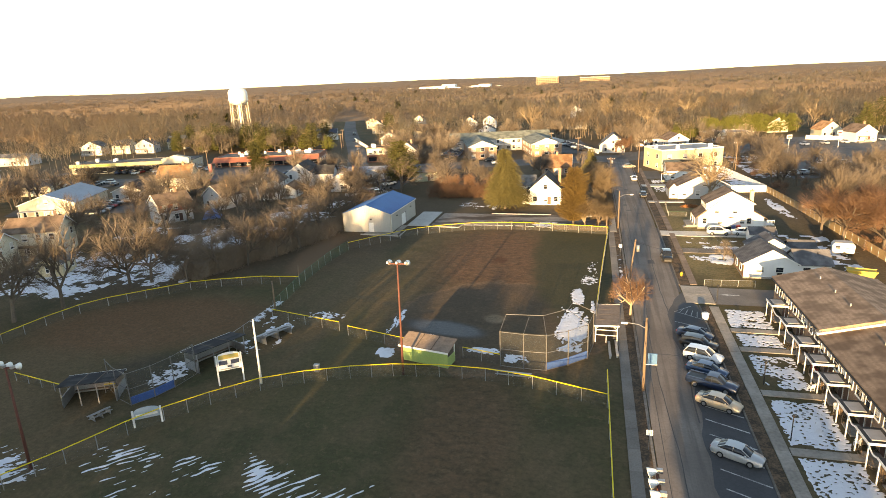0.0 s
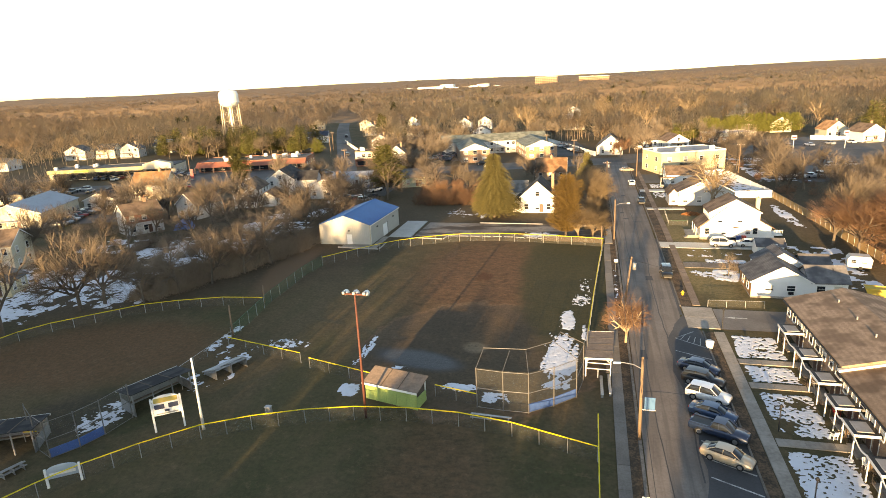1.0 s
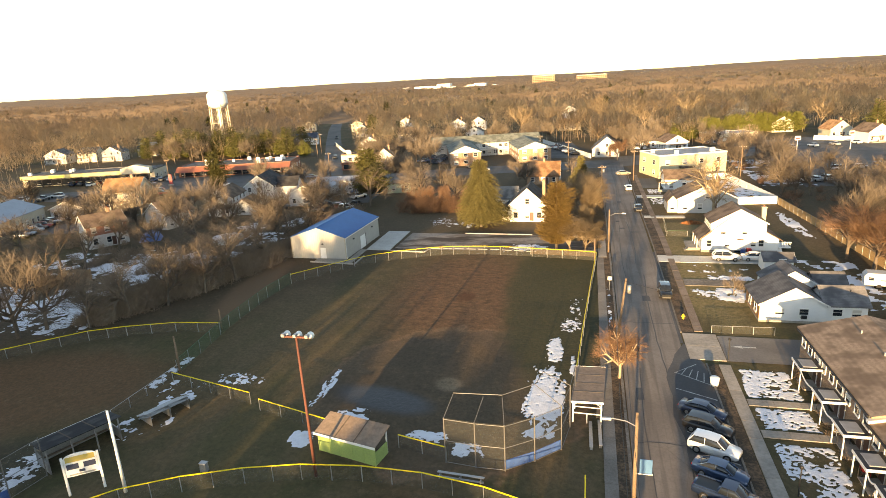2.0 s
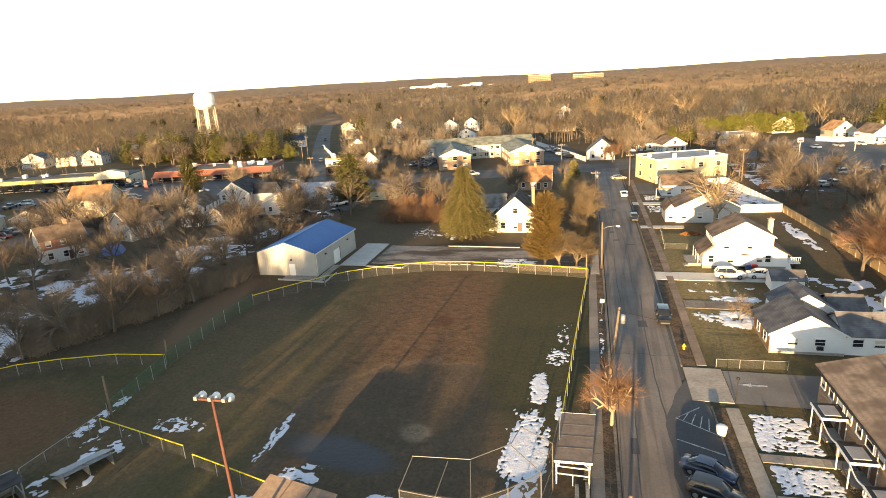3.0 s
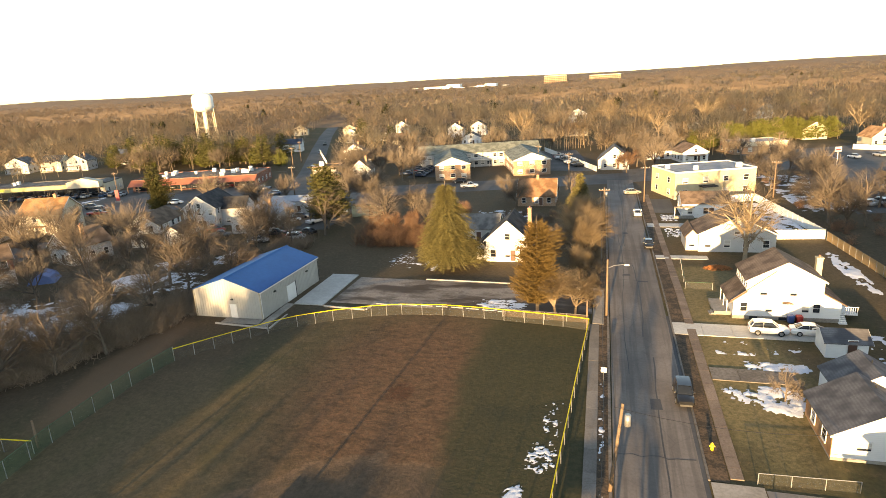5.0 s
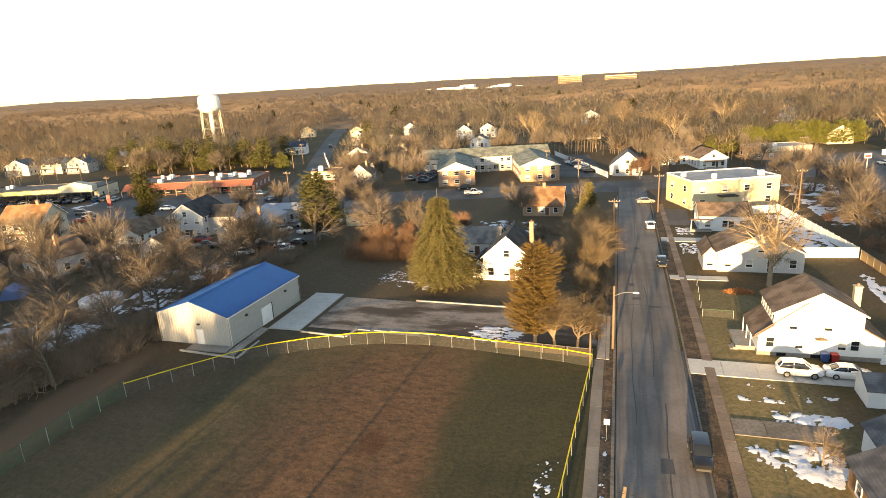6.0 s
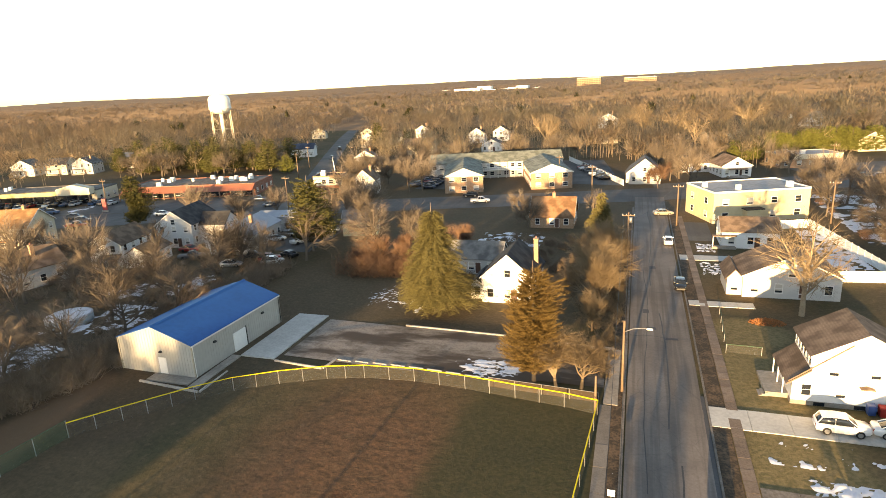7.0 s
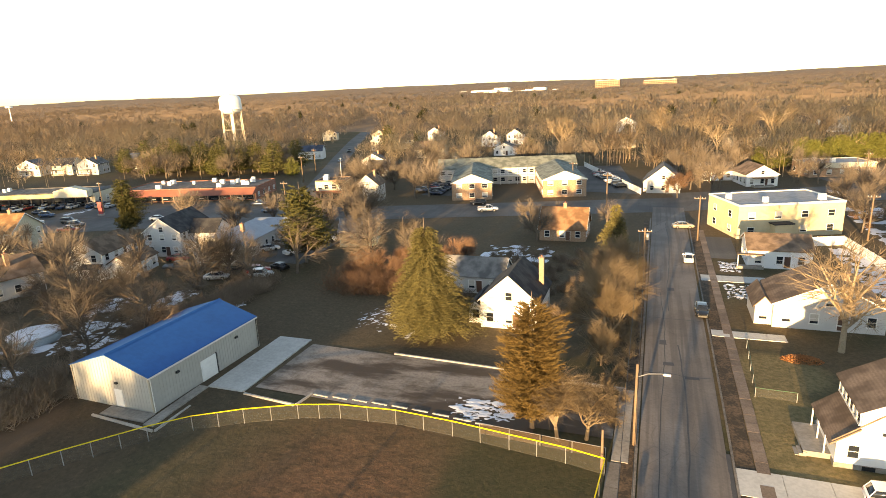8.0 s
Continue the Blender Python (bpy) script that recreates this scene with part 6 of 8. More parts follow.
def water_tower():
    ob = thing("water_tower", -263.5, 424, None, 0, "white water tower on slender braced legs", "tower")
    prof = [(0.6, 33.9), (4.0, 33.4), (6.2, 32.2), (7.1, 30.5), (7.2, 24.9), (6.5, 22.8), (4.5, 21.3), (0.6, 20.6)]
    tank = Shape()
    n = 28
    tank.grid([[(r * math.cos(2 * math.pi * i / n), r * math.sin(2 * math.pi * i / n), z) for i in range(n + 1)] for r, z in prof])
    part("tank", tank, M_WHITE, ob, smooth=True)
    part("finial", Shape().tube((0, 0, 33.7), (0, 0, 34.7), 0.6, 0.3, 8), M_WHITE, ob)
    part("riser", Shape().tube((0, 0, -1), (0, 0, 21), 0.8, 0.8, 10), M_WHITE, ob, smooth=True)
    part("catwalk", Shape().tube((0, 0, 24.2), (0, 0, 24.5), 7.8, 7.8, 28), M_WHITE, ob)
    pts = [(6.7 * math.cos(radians(a)), 6.7 * math.sin(radians(a))) for a in range(15, 375, 60)]
    for i, (x, y) in enumerate(pts):
        part("leg", Shape().tube((x * 1.12, y * 1.12, -1), (x, y, 24.4), 0.3, 0.27, 8), M_WALL_CREAM, ob)
        a, b = pts[(i + 1) % 6]
        part("brace", Shape().tube((x * 1.05, y * 1.05, 10.5), (a * 1.05, b * 1.05, 10.5), 0.13).tube((x * 1.1, y * 1.1, 0.5), (a * 1.05, b * 1.05, 10.5), 0.07).tube((x * 1.05, y * 1.05, 10.5), (a, b, 19.5), 0.07).tube((a * 1.1, b * 1.1, 0.5), (x * 1.05, y * 1.05, 10.5), 0.07).tube((a * 1.05, b * 1.05, 10.5), (x, y, 19.5), 0.07), M_WALL_CREAM, ob)


water_tower()
tower2 = thing("water_tower", -860, 700, None, 0, "slender white mast with a small platform far off", "tower")
part("pole", Shape().tube((0, 0, 0), (0, 0, 30), 0.9, 0.6, 8), M_WHITE, tower2)
part("platform", Shape().tube((0, 0, 29), (0, 0, 31.5), 4.5, 4.5, 10), M_WHITE, tower2)
far1 = flat_block(-107.3, 1605.2, 56, 20, 27, -6, M_BRICK, "far tan office block with rows of dark windows", 0, 3, gap=4.2, faces="s")
far2 = flat_block(10.6, 1755.4, 80, 22, 22, -6, M_BRICK, "far long tan office block with rows of windows", 0, 3, gap=5, faces="s")
for blk, w, d, h, cols, floors in ((far1, 56, 20, 27, 10, 6), (far2, 80, 22, 22, 14, 4)):
    for fl in range(floors):
        for c in range(cols):
            x = -w / 2 + w * (c + 0.5) / cols
            z = h - 4.2 - fl * 4.0
            part("window", Shape().box(x - w / cols * 0.33, -d / 2 - 0.15, z, x + w / cols * 0.33, -d / 2 - 0.02, z + 2.0), M_GLASS, blk)
for fx, fy, fw, fh in ((-410.2, 1606.4, 70, 15), (-326, 1594.3, 60, 11), (-476.3, 1642.4, 60, 9), (-278, 1654.4, 30, 16), (-372, 1632, 36, 19), (-300, 1640, 22, 13), (-446, 1668, 34, 13), (-250, 1690, 24, 10), (-560, 1900, 60, 10), (150, 2050, 46, 8), (215, 2100, 40, 9), (480, 2150, 60, 8), (330, 2300, 70, 9), (760, 2300, 60, 9), (-722.7, 1546.3, 34, 8), (-674.7, 1570.3, 30, 9), (-626.6, 1606.4, 40, 8), (671.7, 2267.5, 120, 10), (551.5, 2387.7, 80, 9), (287, 2027.1, 60, 8), (395.2, 1967, 50, 8)):
    flat_block(fx, fy, fw, 22, fh, -4, M_WHITE, "far pale low commercial building", 2, 0, gap=8, faces="s")


# ---- vehicles ----
def loft(stations):
    """Sections (x, half width low, half width high, z low, z high) joined into one shell along x."""
    s = Shape()
    rows = []
    for x, wl, wh, z0, z1 in stations:
        c = min(0.12, (z1 - z0) * 0.3)
        rows.append([(x, -wl * 0.9, z0), (x, -wl, z0 + c), (x, -(wl * 0.45 + wh * 0.55), z1 - c * 1.4), (x, -wh + 0.07, z1), (x, 0, z1 + 0.02),
                     (x, wh - 0.07, z1), (x, (wl * 0.45 + wh * 0.55), z1 - c * 1.4), (x, wl, z0 + c), (x, wl * 0.9, z0), (x, -wl * 0.9, z0)])
    s.grid(rows)
    s.face(*rows[0][:-1][::-1])
    s.face(*rows[-1][:-1])
    return s


PAINT = {}


def paint(col):
    if col not in PAINT:
        m, n, l, b = nodes_of("car_paint", 0.28, 0.25, 0.5)
        vec = position(n, l, world_space=False)
        k = math_of(n, l, "MULTIPLY", ramp_of(n, l, noise_of(n, l, vec, 1.5, 4), 0.4, 0.7), 0.3)
        l.new(mix_of(n, l, k, col, tuple(c * 0.7 + 0.02 for c in col)), b.inputs["Base Color"])
        b.inputs["Coat Weight"].default_value = 0.5
        PAINT[col] = m
    return PAINT[col]


CAR_MESH = {}
SHAPES = {
    "sedan": ([(-2.35, .74, .68, .42, .86), (-2.2, .84, .8, .28, .98), (-1.5, .89, .84, .2, 1.0), (0, .9, .86, .18, .98), (1.2, .89, .84, .2, .94), (2.0, .84, .76, .26, .82), (2.35, .7, .62, .36, .66)],
              [(-1.75, .76, .70, .92, .99), (-1.0, .78, .60, .92, 1.40), (-0.2, .8, .62, .92, 1.46), (0.45, .79, .60, .92, 1.42), (1.25, .76, .70, .9, .96)], 1.38, 0.33),
    "suv": ([(-2.3, .8, .76, .5, 1.0), (-2.2, .89, .84, .36, 1.08), (-1.4, .94, .88, .28, 1.1), (0, .95, .9, .27, 1.08), (1.2, .94, .88, .28, 1.06), (2.05, .88, .8, .34, .98), (2.3, .76, .7, .44, .84)],
            [(-2.15, .80, .72, 1.02, 1.1), (-1.8, .83, .66, 1.02, 1.66), (-0.3, .85, .70, 1.02, 1.74), (0.35, .84, .68, 1.02, 1.70), (1.15, .80, .74, 1.0, 1.08)], 1.4, 0.38),
    "pickup": ([(-2.8, .88, .84, .5, 1.08), (-2.7, .94, .9, .42, 1.1), (-0.6, .95, .9, .36, 1.1), (1.2, .95, .9, .36, 1.12), (2.3, .92, .84, .42, 1.06), (2.75, .82, .74, .5, .9)],
               [(-0.7, .82, .74, 1.08, 1.14), (-0.45, .84, .70, 1.08, 1.76), (0.6, .85, .70, 1.08, 1.78), (1.45, .82, .76, 1.06, 1.14)], 1.75, 0.4),
}


def vehicle(kind, col, x, y, turn, label, group="", far=False):
    """turn: the way its front points, in degrees from +x."""
    key = (kind, col, far)
    if key in CAR_MESH:
        ob = copy_thing(CAR_MESH[key], pose(x, y, gz(x, y) + 0.07, 0, 0, turn))
        return tagged(ob, label, "car", group)
    ob = thing("car" if kind != "pickup" else "pickup_truck", x, y, gz(x, y) + 0.07, turn, label, "car", group)
    CAR_MESH[key] = ob
    body, cab, axle, r = SHAPES[kind]
    pm = paint(col)
    sh = part("body", loft(body), pm, ob, smooth=True)
    part("glasshouse", loft(cab), M_GLASS, ob, "dark car windows", True)
    x0, x1, z = cab[1][0], cab[-2][0], max(c[4] for c in cab)
    wr = cab[2][2]
    part("roof", Shape().grid([[(xx, yy * wr, zz - 0.02 * abs(yy)) for yy in (-1.02, -0.5, 0, 0.5, 1.02)] for xx, zz in ((x0 - 0.05, cab[1][4] + 0.025), ((x0 + x1) / 2, z + 0.045), (x1 + 0.06, cab[-2][4] + 0.025))]), pm, ob, smooth=True)
    for sg in (-1, 1):
        for a, b in ((0, 1), (len(cab) - 1, len(cab) - 2)) if not far else ():
            part("pillar", Shape().tube((cab[a][0], sg * cab[a][2], cab[a][4]), (cab[b][0], sg * (cab[b][2] - 0.02), cab[b][4]), 0.045, sides=5), pm, ob)
        mx = (x0 + x1) / 2
        if not far:
            part("pillar", Shape().tube((mx, sg * (cab[2][1] - 0.01), cab[2][3]), (mx, sg * cab[2][2], z - 0.03), 0.045, sides=5), pm, ob)
    for sg in (-1, 1):
        for ax in (-axle, axle):
            wx = ax * 0.97
            wy = sg * (body[2][1] - 0.08)
            t = part("wheel", Shape().tube((wx, wy - 0.11, r), (wx, wy + 0.11, r), r, r, 16), M_TYRE, ob)
            if not far:
                part("rim", Shape().tube((wx, wy + sg * 0.105, r), (wx, wy + sg * 0.125, r), r * 0.62, r * 0.58, 12), M_RIM, t)
        if far:
            continue
        f, bk = body[-1], body[0]
        part("headlight", Shape().box(f[0] - 0.28, sg * 0.5 - 0.16, f[4] - 0.12, f[0] - 0.06, sg * 0.5 + 0.16, f[4] + 0.04, 0.02), M_LAMP_GLASS, ob)
        part("tail_light", Shape().box(bk[0] - 0.01, sg * 0.58 - 0.13, bk[4] - 0.2, bk[0] + 0.14, sg * 0.58 + 0.13, bk[4] + 0.02, 0.02), M_TAIL, ob)
        part("door_mirror", Shape().box(x1 + 0.35, sg * (body[2][1] + 0.02) - 0.09, cab[0][3] + 0.02, x1 + 0.5, sg * (body[2][1] + 0.02) + 0.09, cab[0][3] + 0.2, 0.02), pm, ob)
    if far:
        return ob
    part("bumper", Shape().box(body[-1][0] - 0.1, -0.62, 0.3, body[-1][0] + 0.04, 0.62, 0.5, 0.03), M_BLACK, ob)
    part("rear_plate", Shape().box(body[0][0] - 0.03, -0.26, 0.58, body[0][0] + 0.02, 0.26, 0.72), M_WHITE, ob, "plain pale plate")
    if kind == "pickup":
        part("bed", Shape().box(-2.6, -0.72, 1.06, -0.85, 0.72, 1.135), M_BLACK, ob, "dark open load bed")
        part("bed_cover", Shape().box(-2.72, -0.86, 1.1, -0.8, -0.74, 1.22).box(-2.72, 0.74, 1.1, -0.8, 0.86, 1.22), pm, ob)
    return ob


SILVER, TAN, WHT, NAVY, BLK, GRY, BLU, RED = (0.40, 0.41, 0.42), (0.42, 0.36, 0.27), (0.75, 0.75, 0.75), (0.02, 0.035, 0.075), (0.012, 0.013, 0.016), (0.09, 0.095, 0.10), (0.035, 0.07, 0.14), (0.30, 0.03, 0.025)
G = "cars parked at an angle by the flats"
vehicle("sedan", SILVER, 14.5, 54.6, -28, "silver saloon car parked at an angle", G)
vehicle("sedan", TAN, 14.5, 63.6, -28, "champagne saloon car parked at an angle", G)
vehicle("pickup", NAVY, 14.5, 67.6, -26, "dark pickup truck parked at an angle", G)
vehicle("sedan", BLU, 14.5, 70.9, -26, "dark blue saloon car parked at an angle", G)
vehicle("suv", WHT, 14.6, 74.3, -26, "white estate car parked at an angle", G)
vehicle("suv", BLK, 14.6, 77.6, -26, "black off-roader parked at an angle", G)
vehicle("sedan", NAVY, 14.6, 80.7, -26, "dark saloon car parked at an angle", G)
vehicle("sedan", NAVY, 14.4, 45.2, -28, "dark saloon car parked at an angle", G)
vehicle("suv", BLK, 14.5, 113.7, -90, "black off-roader parked by the kerb")
vehicle("suv", WHT, 26.7, 131.2, -2, "white off-roader on the driveway")
vehicle("sedan", WHT, 31.6, 131.5, -2, "white saloon car on the driveway")
vehicle("sedan", BLK, 14.6, 170.1, -90, "black saloon car parked by the kerb")
vehicle("sedan", WHT, 13.9, 196.9, 90, "white saloon car on the street")
vehicle("sedan", TAN, 13.8, 223.2, 12, "pale saloon car at the corner")
vehicle("pickup", WHT, -34.9, 235.4, 16, "white pickup truck on the main road")
vehicle("suv", BLK, -40.1, 244, 195, "black car on the main road")
vehicle("suv", SILVER, 54.6, 269.4, 200, "silver car on the main road")
vehicle("suv", WHT, -4.7, 286.2, 110, "white car in the motel car park")
vehicle("sedan", SILVER, -70.0, 168.8, 20, "silver saloon car on a back yard")
vehicle("suv", WHT, -62.0, 171.6, 25, "white car on a back yard")
rng = random.Random(5)
LOT_CARS = [(-10 + 1.2 * k, 286 - 3.0 * k, 20) for k in range(8)] + [(-53, 244 + 3 * k, 0) for k in range(6)]
LOT_CARS += [(-200 + 4.2 * k, 207 + 0.95 * k, 103) for k in range(12)] + [(-190 + 6.1 * k, 173 + 1.3 * k, 105) for k in range(7)]
LOT_CARS += [(-146 + 4.5 * k, 226 + 0.6 * k, 98) for k in range(9) if k not in (2, 5)] + [(-66, 180, 40), (-61, 185, 10), (-59, 179, 60), (-62, 190, 100), (-80, 170, 20)]
LOT_CARS += [(-147.4, 191.6, 14), (-138.4, 194.3, 15), (-171.2, 204.0, 100), (-159.9, 202.5, 12), (-127.3, 233.0, 15), (-98.8, 222.2, 190)]
LOT_CARS += [(72 + 6 * k, 215 + 2.2 * k, 20) for k in range(7)] + [(66 + 8 * k, 262 + 3.0 * k, 110) for k in range(7)] + [(-132, 191, 14), (-115, 201, 17), (-105, 202, 197), (-165, 183, 195), (28, 245, 20), (70, 262, 200), (-103, 266, 112), (-124, 316, 292), (-140, 355, 112)]
STRETCH = 1.085
LOT_CARS = [(7 + (x - 7) * STRETCH, 78 + (y - 78) * STRETCH, tn) for x, y, tn in LOT_CARS] + [(-137.6 - 0.9 * k, 139.0 + 2.6 * k, 20) for k in range(7)] + [(-126, 152, 100), (-98, 226, 15), (-64, 173.5, 30), (-69, 174.6, 20), (-71.8, 193.2, 15), (-67.5, 196.2, 100), (-63.2, 197.4, 20), (-76, 176.5, 110), (-61.5, 176.8, 160), (-82.5, 172.5, 20), (-167, 210, 14), (-140, 195, 15)] + [(-196 + 3.1 * k, 216.0 + 0.8 * k, 104) for k in range(13) if k not in (4, 9)] + [(62 + 3.0 * k, 207 + 0.9 * k, 110) for k in range(8) if k != 3] + [(-2.5 - 1.1 * k, 276 + 3.0 * k, 22) for k in range(9) if k != 4] + [(-64 + 0.3 * k, 262 + 3.1 * k, 5) for k in range(7)]
for cx, cy, tn in LOT_CARS:
    kind = rng.choice(("sedan", "suv", "sedan", "suv", "pickup"))
    col = rng.choice((SILVER, WHT, NAVY, BLK, GRY, WHT, BLU, SILVER, BLK, GRY, RED))
    words = {SILVER: "silver", WHT: "white", NAVY: "dark blue", BLK: "black", GRY: "grey", RED: "red", BLU: "blue"}[col]
    vehicle(kind, col, cx, cy, tn + rng.uniform(-3, 3), words + (" pickup truck" if kind == "pickup" else " car") + " standing on asphalt far off", "cars in far car parks", True)


# ---- trees ----
def limb_tree(seed, h, spread, depth=4, twigs=9, twig_len=1.2, twig_w=0.02, stems=1, start=0.25, thick=0.022):
    """A bare tree: tapered trunk and limbs in one mesh, fine twigs in another."""
    r = random.Random(seed)
    wood, tw = Shape(), Shape()

    def sliver(o, e, w):
        sd = (e - o).orthogonal().normalized() * w
        k = len(tw.v)
        tw.v += [tuple(o - sd), tuple(o + sd), tuple(e)]
        tw.f.append((k, k + 1, k + 2))

    def sprout(p, q, d, n):
        for i in range(n):
            o = p + (q - p) * r.uniform(0.05, 1.0)
            v = (d * 1.1 + Vector((r.gauss(0, 0.55), r.gauss(0, 0.55), r.gauss(0.12, 0.4)))).normalized()
            sliver(o, o + v * twig_len * r.uniform(0.7, 1.9), twig_w)

    def grow(p, d, length, rad, level):
        q = p + d * length
        if level >= depth:
            sliver(p, q + d * length * 0.3, max(rad, twig_w * 1.3))
            sprout(p, q, d, twigs)
            return
        if level < depth - 1 or level < 2:
            wood.tube(p, q, rad, rad * 0.7, 6 if level < 1 else 3, False)
        else:
            sliver(p, q + d * length * 0.25, max(rad, twig_w * 1.3))
        if level == depth - 1:
            sprout(p, q, d, twigs // 2)
        for i in range(r.choice((2, 2, 3)) if level else r.choice((3, 4, 5))):
            tilt = r.uniform(0.3, 0.85) * spread
            ang = r.uniform(0, 2 * math.pi)
            u = d.orthogonal().normalized()
            w = d.cross(u)
            nd = (d * math.cos(tilt) + (u * math.cos(ang) + w * math.sin(ang)) * math.sin(tilt))
            nd.z += 0.06 if level < 2 else -0.02
            nd.normalize()
            t = r.uniform(0.4, 1.0) if level else r.uniform(0.7, 1.0)
            grow(p + (q - p) * t, nd, length * r.uniform(0.55, 0.9), rad * r.uniform(0.55, 0.72), level + 1)
        bend = Vector((r.gauss(0, 0.2), r.gauss(0, 0.2), 0.1))
        grow(q, (d + bend).normalized(), length * r.uniform(0.7, 0.9), rad * 0.7, level + 1)

    for s in range(stems):
        d = Vector((r.gauss(0, 0.08 + 0.22 * (stems > 1)), r.gauss(0, 0.08 + 0.22 * (stems > 1)), 1)).normalized()
        grow(Vector((r.uniform(-0.3, 0.3) * (stems > 1), r.uniform(-0.3, 0.3) * (stems > 1), -0.3)), d, h * start, h * thick / (1 + 0.4 * (stems > 1)), 0)
    return wood, tw


def tree_proto(name, seed, h, spread, label, mat=None, bark=None, **kw):
    ob = thing(name, 0, 0, -500, 0, label, "tree")
    w, t = limb_tree(seed, h, spread, **kw)
    k = h / max(p[2] for p in t.v)
    for sh in (w, t):
        sh.v = [(x * k, y * k, z * k) for x, y, z in sh.v]
    part("trunk", w, bark or M_BARK, ob)
    part("crown", t, mat or M_TWIG, ob, "fine bare twigs")
    return ob


def conifer_proto(name, seed, h, rad, label, mat, boughs=520, start=0.1, droop=0.4, ragged=0.3, sprays=9, fat=0.13, wing=0.3, lift=0.0, taper=0.8):
    """A conifer: a straight trunk with many single boughs of uneven length, each hung with needle sprays."""
    r = random.Random(seed)
    ob = thing(name, 0, 0, -500, 0, label, "tree")
    part("trunk", Shape().tube((0, 0, -0.3), (0, 0, h * 0.97), h * 0.02, 0.03, 7), M_BARK, ob)
    c = Shape()
    lobes = [(r.uniform(0, 6.3), r.uniform(0.1, 0.8), r.uniform(-ragged, ragged)) for k in range(9)]
    for b in range(boughs):
        t = 1 - math.sqrt(1 - (b + r.random()) / boughs * 0.985)
        z = h * (start + (1 - start) * t)
        a = b * 2.399 + r.uniform(-0.5, 0.5)
        k = 1 + sum(w * math.exp(-((math.cos(a - p) - 1) ** 2) * 6 - ((t - q) / 0.16) ** 2) for p, q, w in lobes)
        ln = (rad * (1 - t) ** taper * min(1, 0.55 + t * 4) * k + 0.25) * r.uniform(0.55, 1.12)
        d = Vector((math.cos(a), math.sin(a), 0))
        side = Vector((-d.y, d.x, 0))
        rise = r.uniform(0.05, 0.3)
        for m in range(sprays):
            f = 0.25 + 0.75 * (m + r.random()) / sprays
            o = d * (ln * f) + Vector((0, 0, z + rise * ln * f - droop * ln * f * f))
            sg = (m % 3) - 1
            tip = o + side * (sg * (0.25 + ln * wing * (1.15 - f)) * r.uniform(0.5, 1.2)) + d * r.uniform(0.1, 0.5) + Vector((0, 0, r.uniform(-0.35, 0.3) + lift))
            wv = Vector((r.uniform(-0.8, 0.8) * fat, r.uniform(-0.8, 0.8) * fat, fat))
            q = len(c.v)
            c.v += [tuple(o - wv), tuple(o + wv), tuple(tip)]
            c.f.append((q, q + 1, q + 2))
    part("crown", c, mat, ob, "drooping needled boughs")
    return ob


BIG = [tree_proto("bare_tree", 11 + k, 15.0, 1.2, "tall bare deciduous tree with grey-brown branches", depth=5, twigs=6, twig_len=1.1, twig_w=0.011, start=0.24, thick=0.021) for k in range(3)]
SMALL = [tree_proto("bare_tree", 31 + k, 10.5, 1.15, "bare spreading tree with fine brown twigs", depth=5, twigs=6, twig_len=0.9, twig_w=0.010, start=0.2, thick=0.021) for k in range(2)]
REDDISH = [tree_proto("bare_tree", 51 + k, 11.0, 1.1, "bare tree with reddish-brown twigs", M_TWIG_RED, depth=5, twigs=9, twig_len=0.9, twig_w=0.011, start=0.2, thick=0.02) for k in range(2)]
MID = [tree_proto("bare_tree", 91 + k, 14.0, 1.0, "bare brown tree among the houses", depth=5, twigs=2, twig_len=1.2, twig_w=0.018, start=0.22, thick=0.021) for k in range(4)]
SPRUCE = conifer_proto("spruce", 3, 17.5, 6.0, "broad olive-brown spruce with drooping boughs", M_NEEDLES, 1700, 0.1, 0.42, 0.8, 40, 0.036, 0.17)
CEDAR = conifer_proto("cedar", 4, 15.0, 3.9, "rusty golden conifer beside the street", M_NEEDLES_WARM, 1300, 0.1, -0.12, 1.1, 34, 0.036, 0.12, 0.25)
PINE = conifer_proto("pine", 6, 15.0, 4.6, "dark green bushy pine tree", M_PINE_FAR, 260, 0.12, 0.15, 0.9, 9, 0.16, 0.3, 0.1, 0.5)
HEDGE_PINE = conifer_proto("pine", 7, 11.0, 4.4, "yellow-green pine in a dense row", M_HEDGE, 260, 0.06, 0.1, 0.6, 9, 0.14, 0.3, 0.1, 0.55)
BUSHY = conifer_proto("pine", 9, 17.0, 6.0, "tall bushy olive-green pine among the houses", M_PINE_FAR, 620, 0.16, 0.1, 1.1, 16, 0.14, 0.25, 0.2, 0.5)
GOLD = conifer_proto("pine", 8, 11.0, 3.2, "yellow-green young conifer by the street", M_NEEDLES, 480, 0.06, 0.3, 0.3, 10)
PALE = tree_proto("bare_tree", 123, 16.0, 1.25, "large bare tree with pale tan trunk and limbs", M_TWIG_TAN, depth=5, twigs=3, twig_len=1.2, twig_w=0.012, start=0.24, thick=0.022, bark=M_PALE_BARK)
STREET = tree_proto("bare_tree", 54, 7.6, 1.35, "street tree with a pale trunk and reddish twigs", M_TWIG_RED, depth=5, twigs=7, twig_len=0.8, twig_w=0.011, start=0.3, thick=0.034, bark=M_PALE_BARK)
TAN = [tree_proto("bare_tree", 131 + k, 11.5, 1.0, "bare spreading tree with tan twigs beside the street", M_TWIG_TAN, depth=5, twigs=7, twig_len=0.9, twig_w=0.010, start=0.17, thick=0.016, bark=M_TAN_BARK) for k in range(2)]


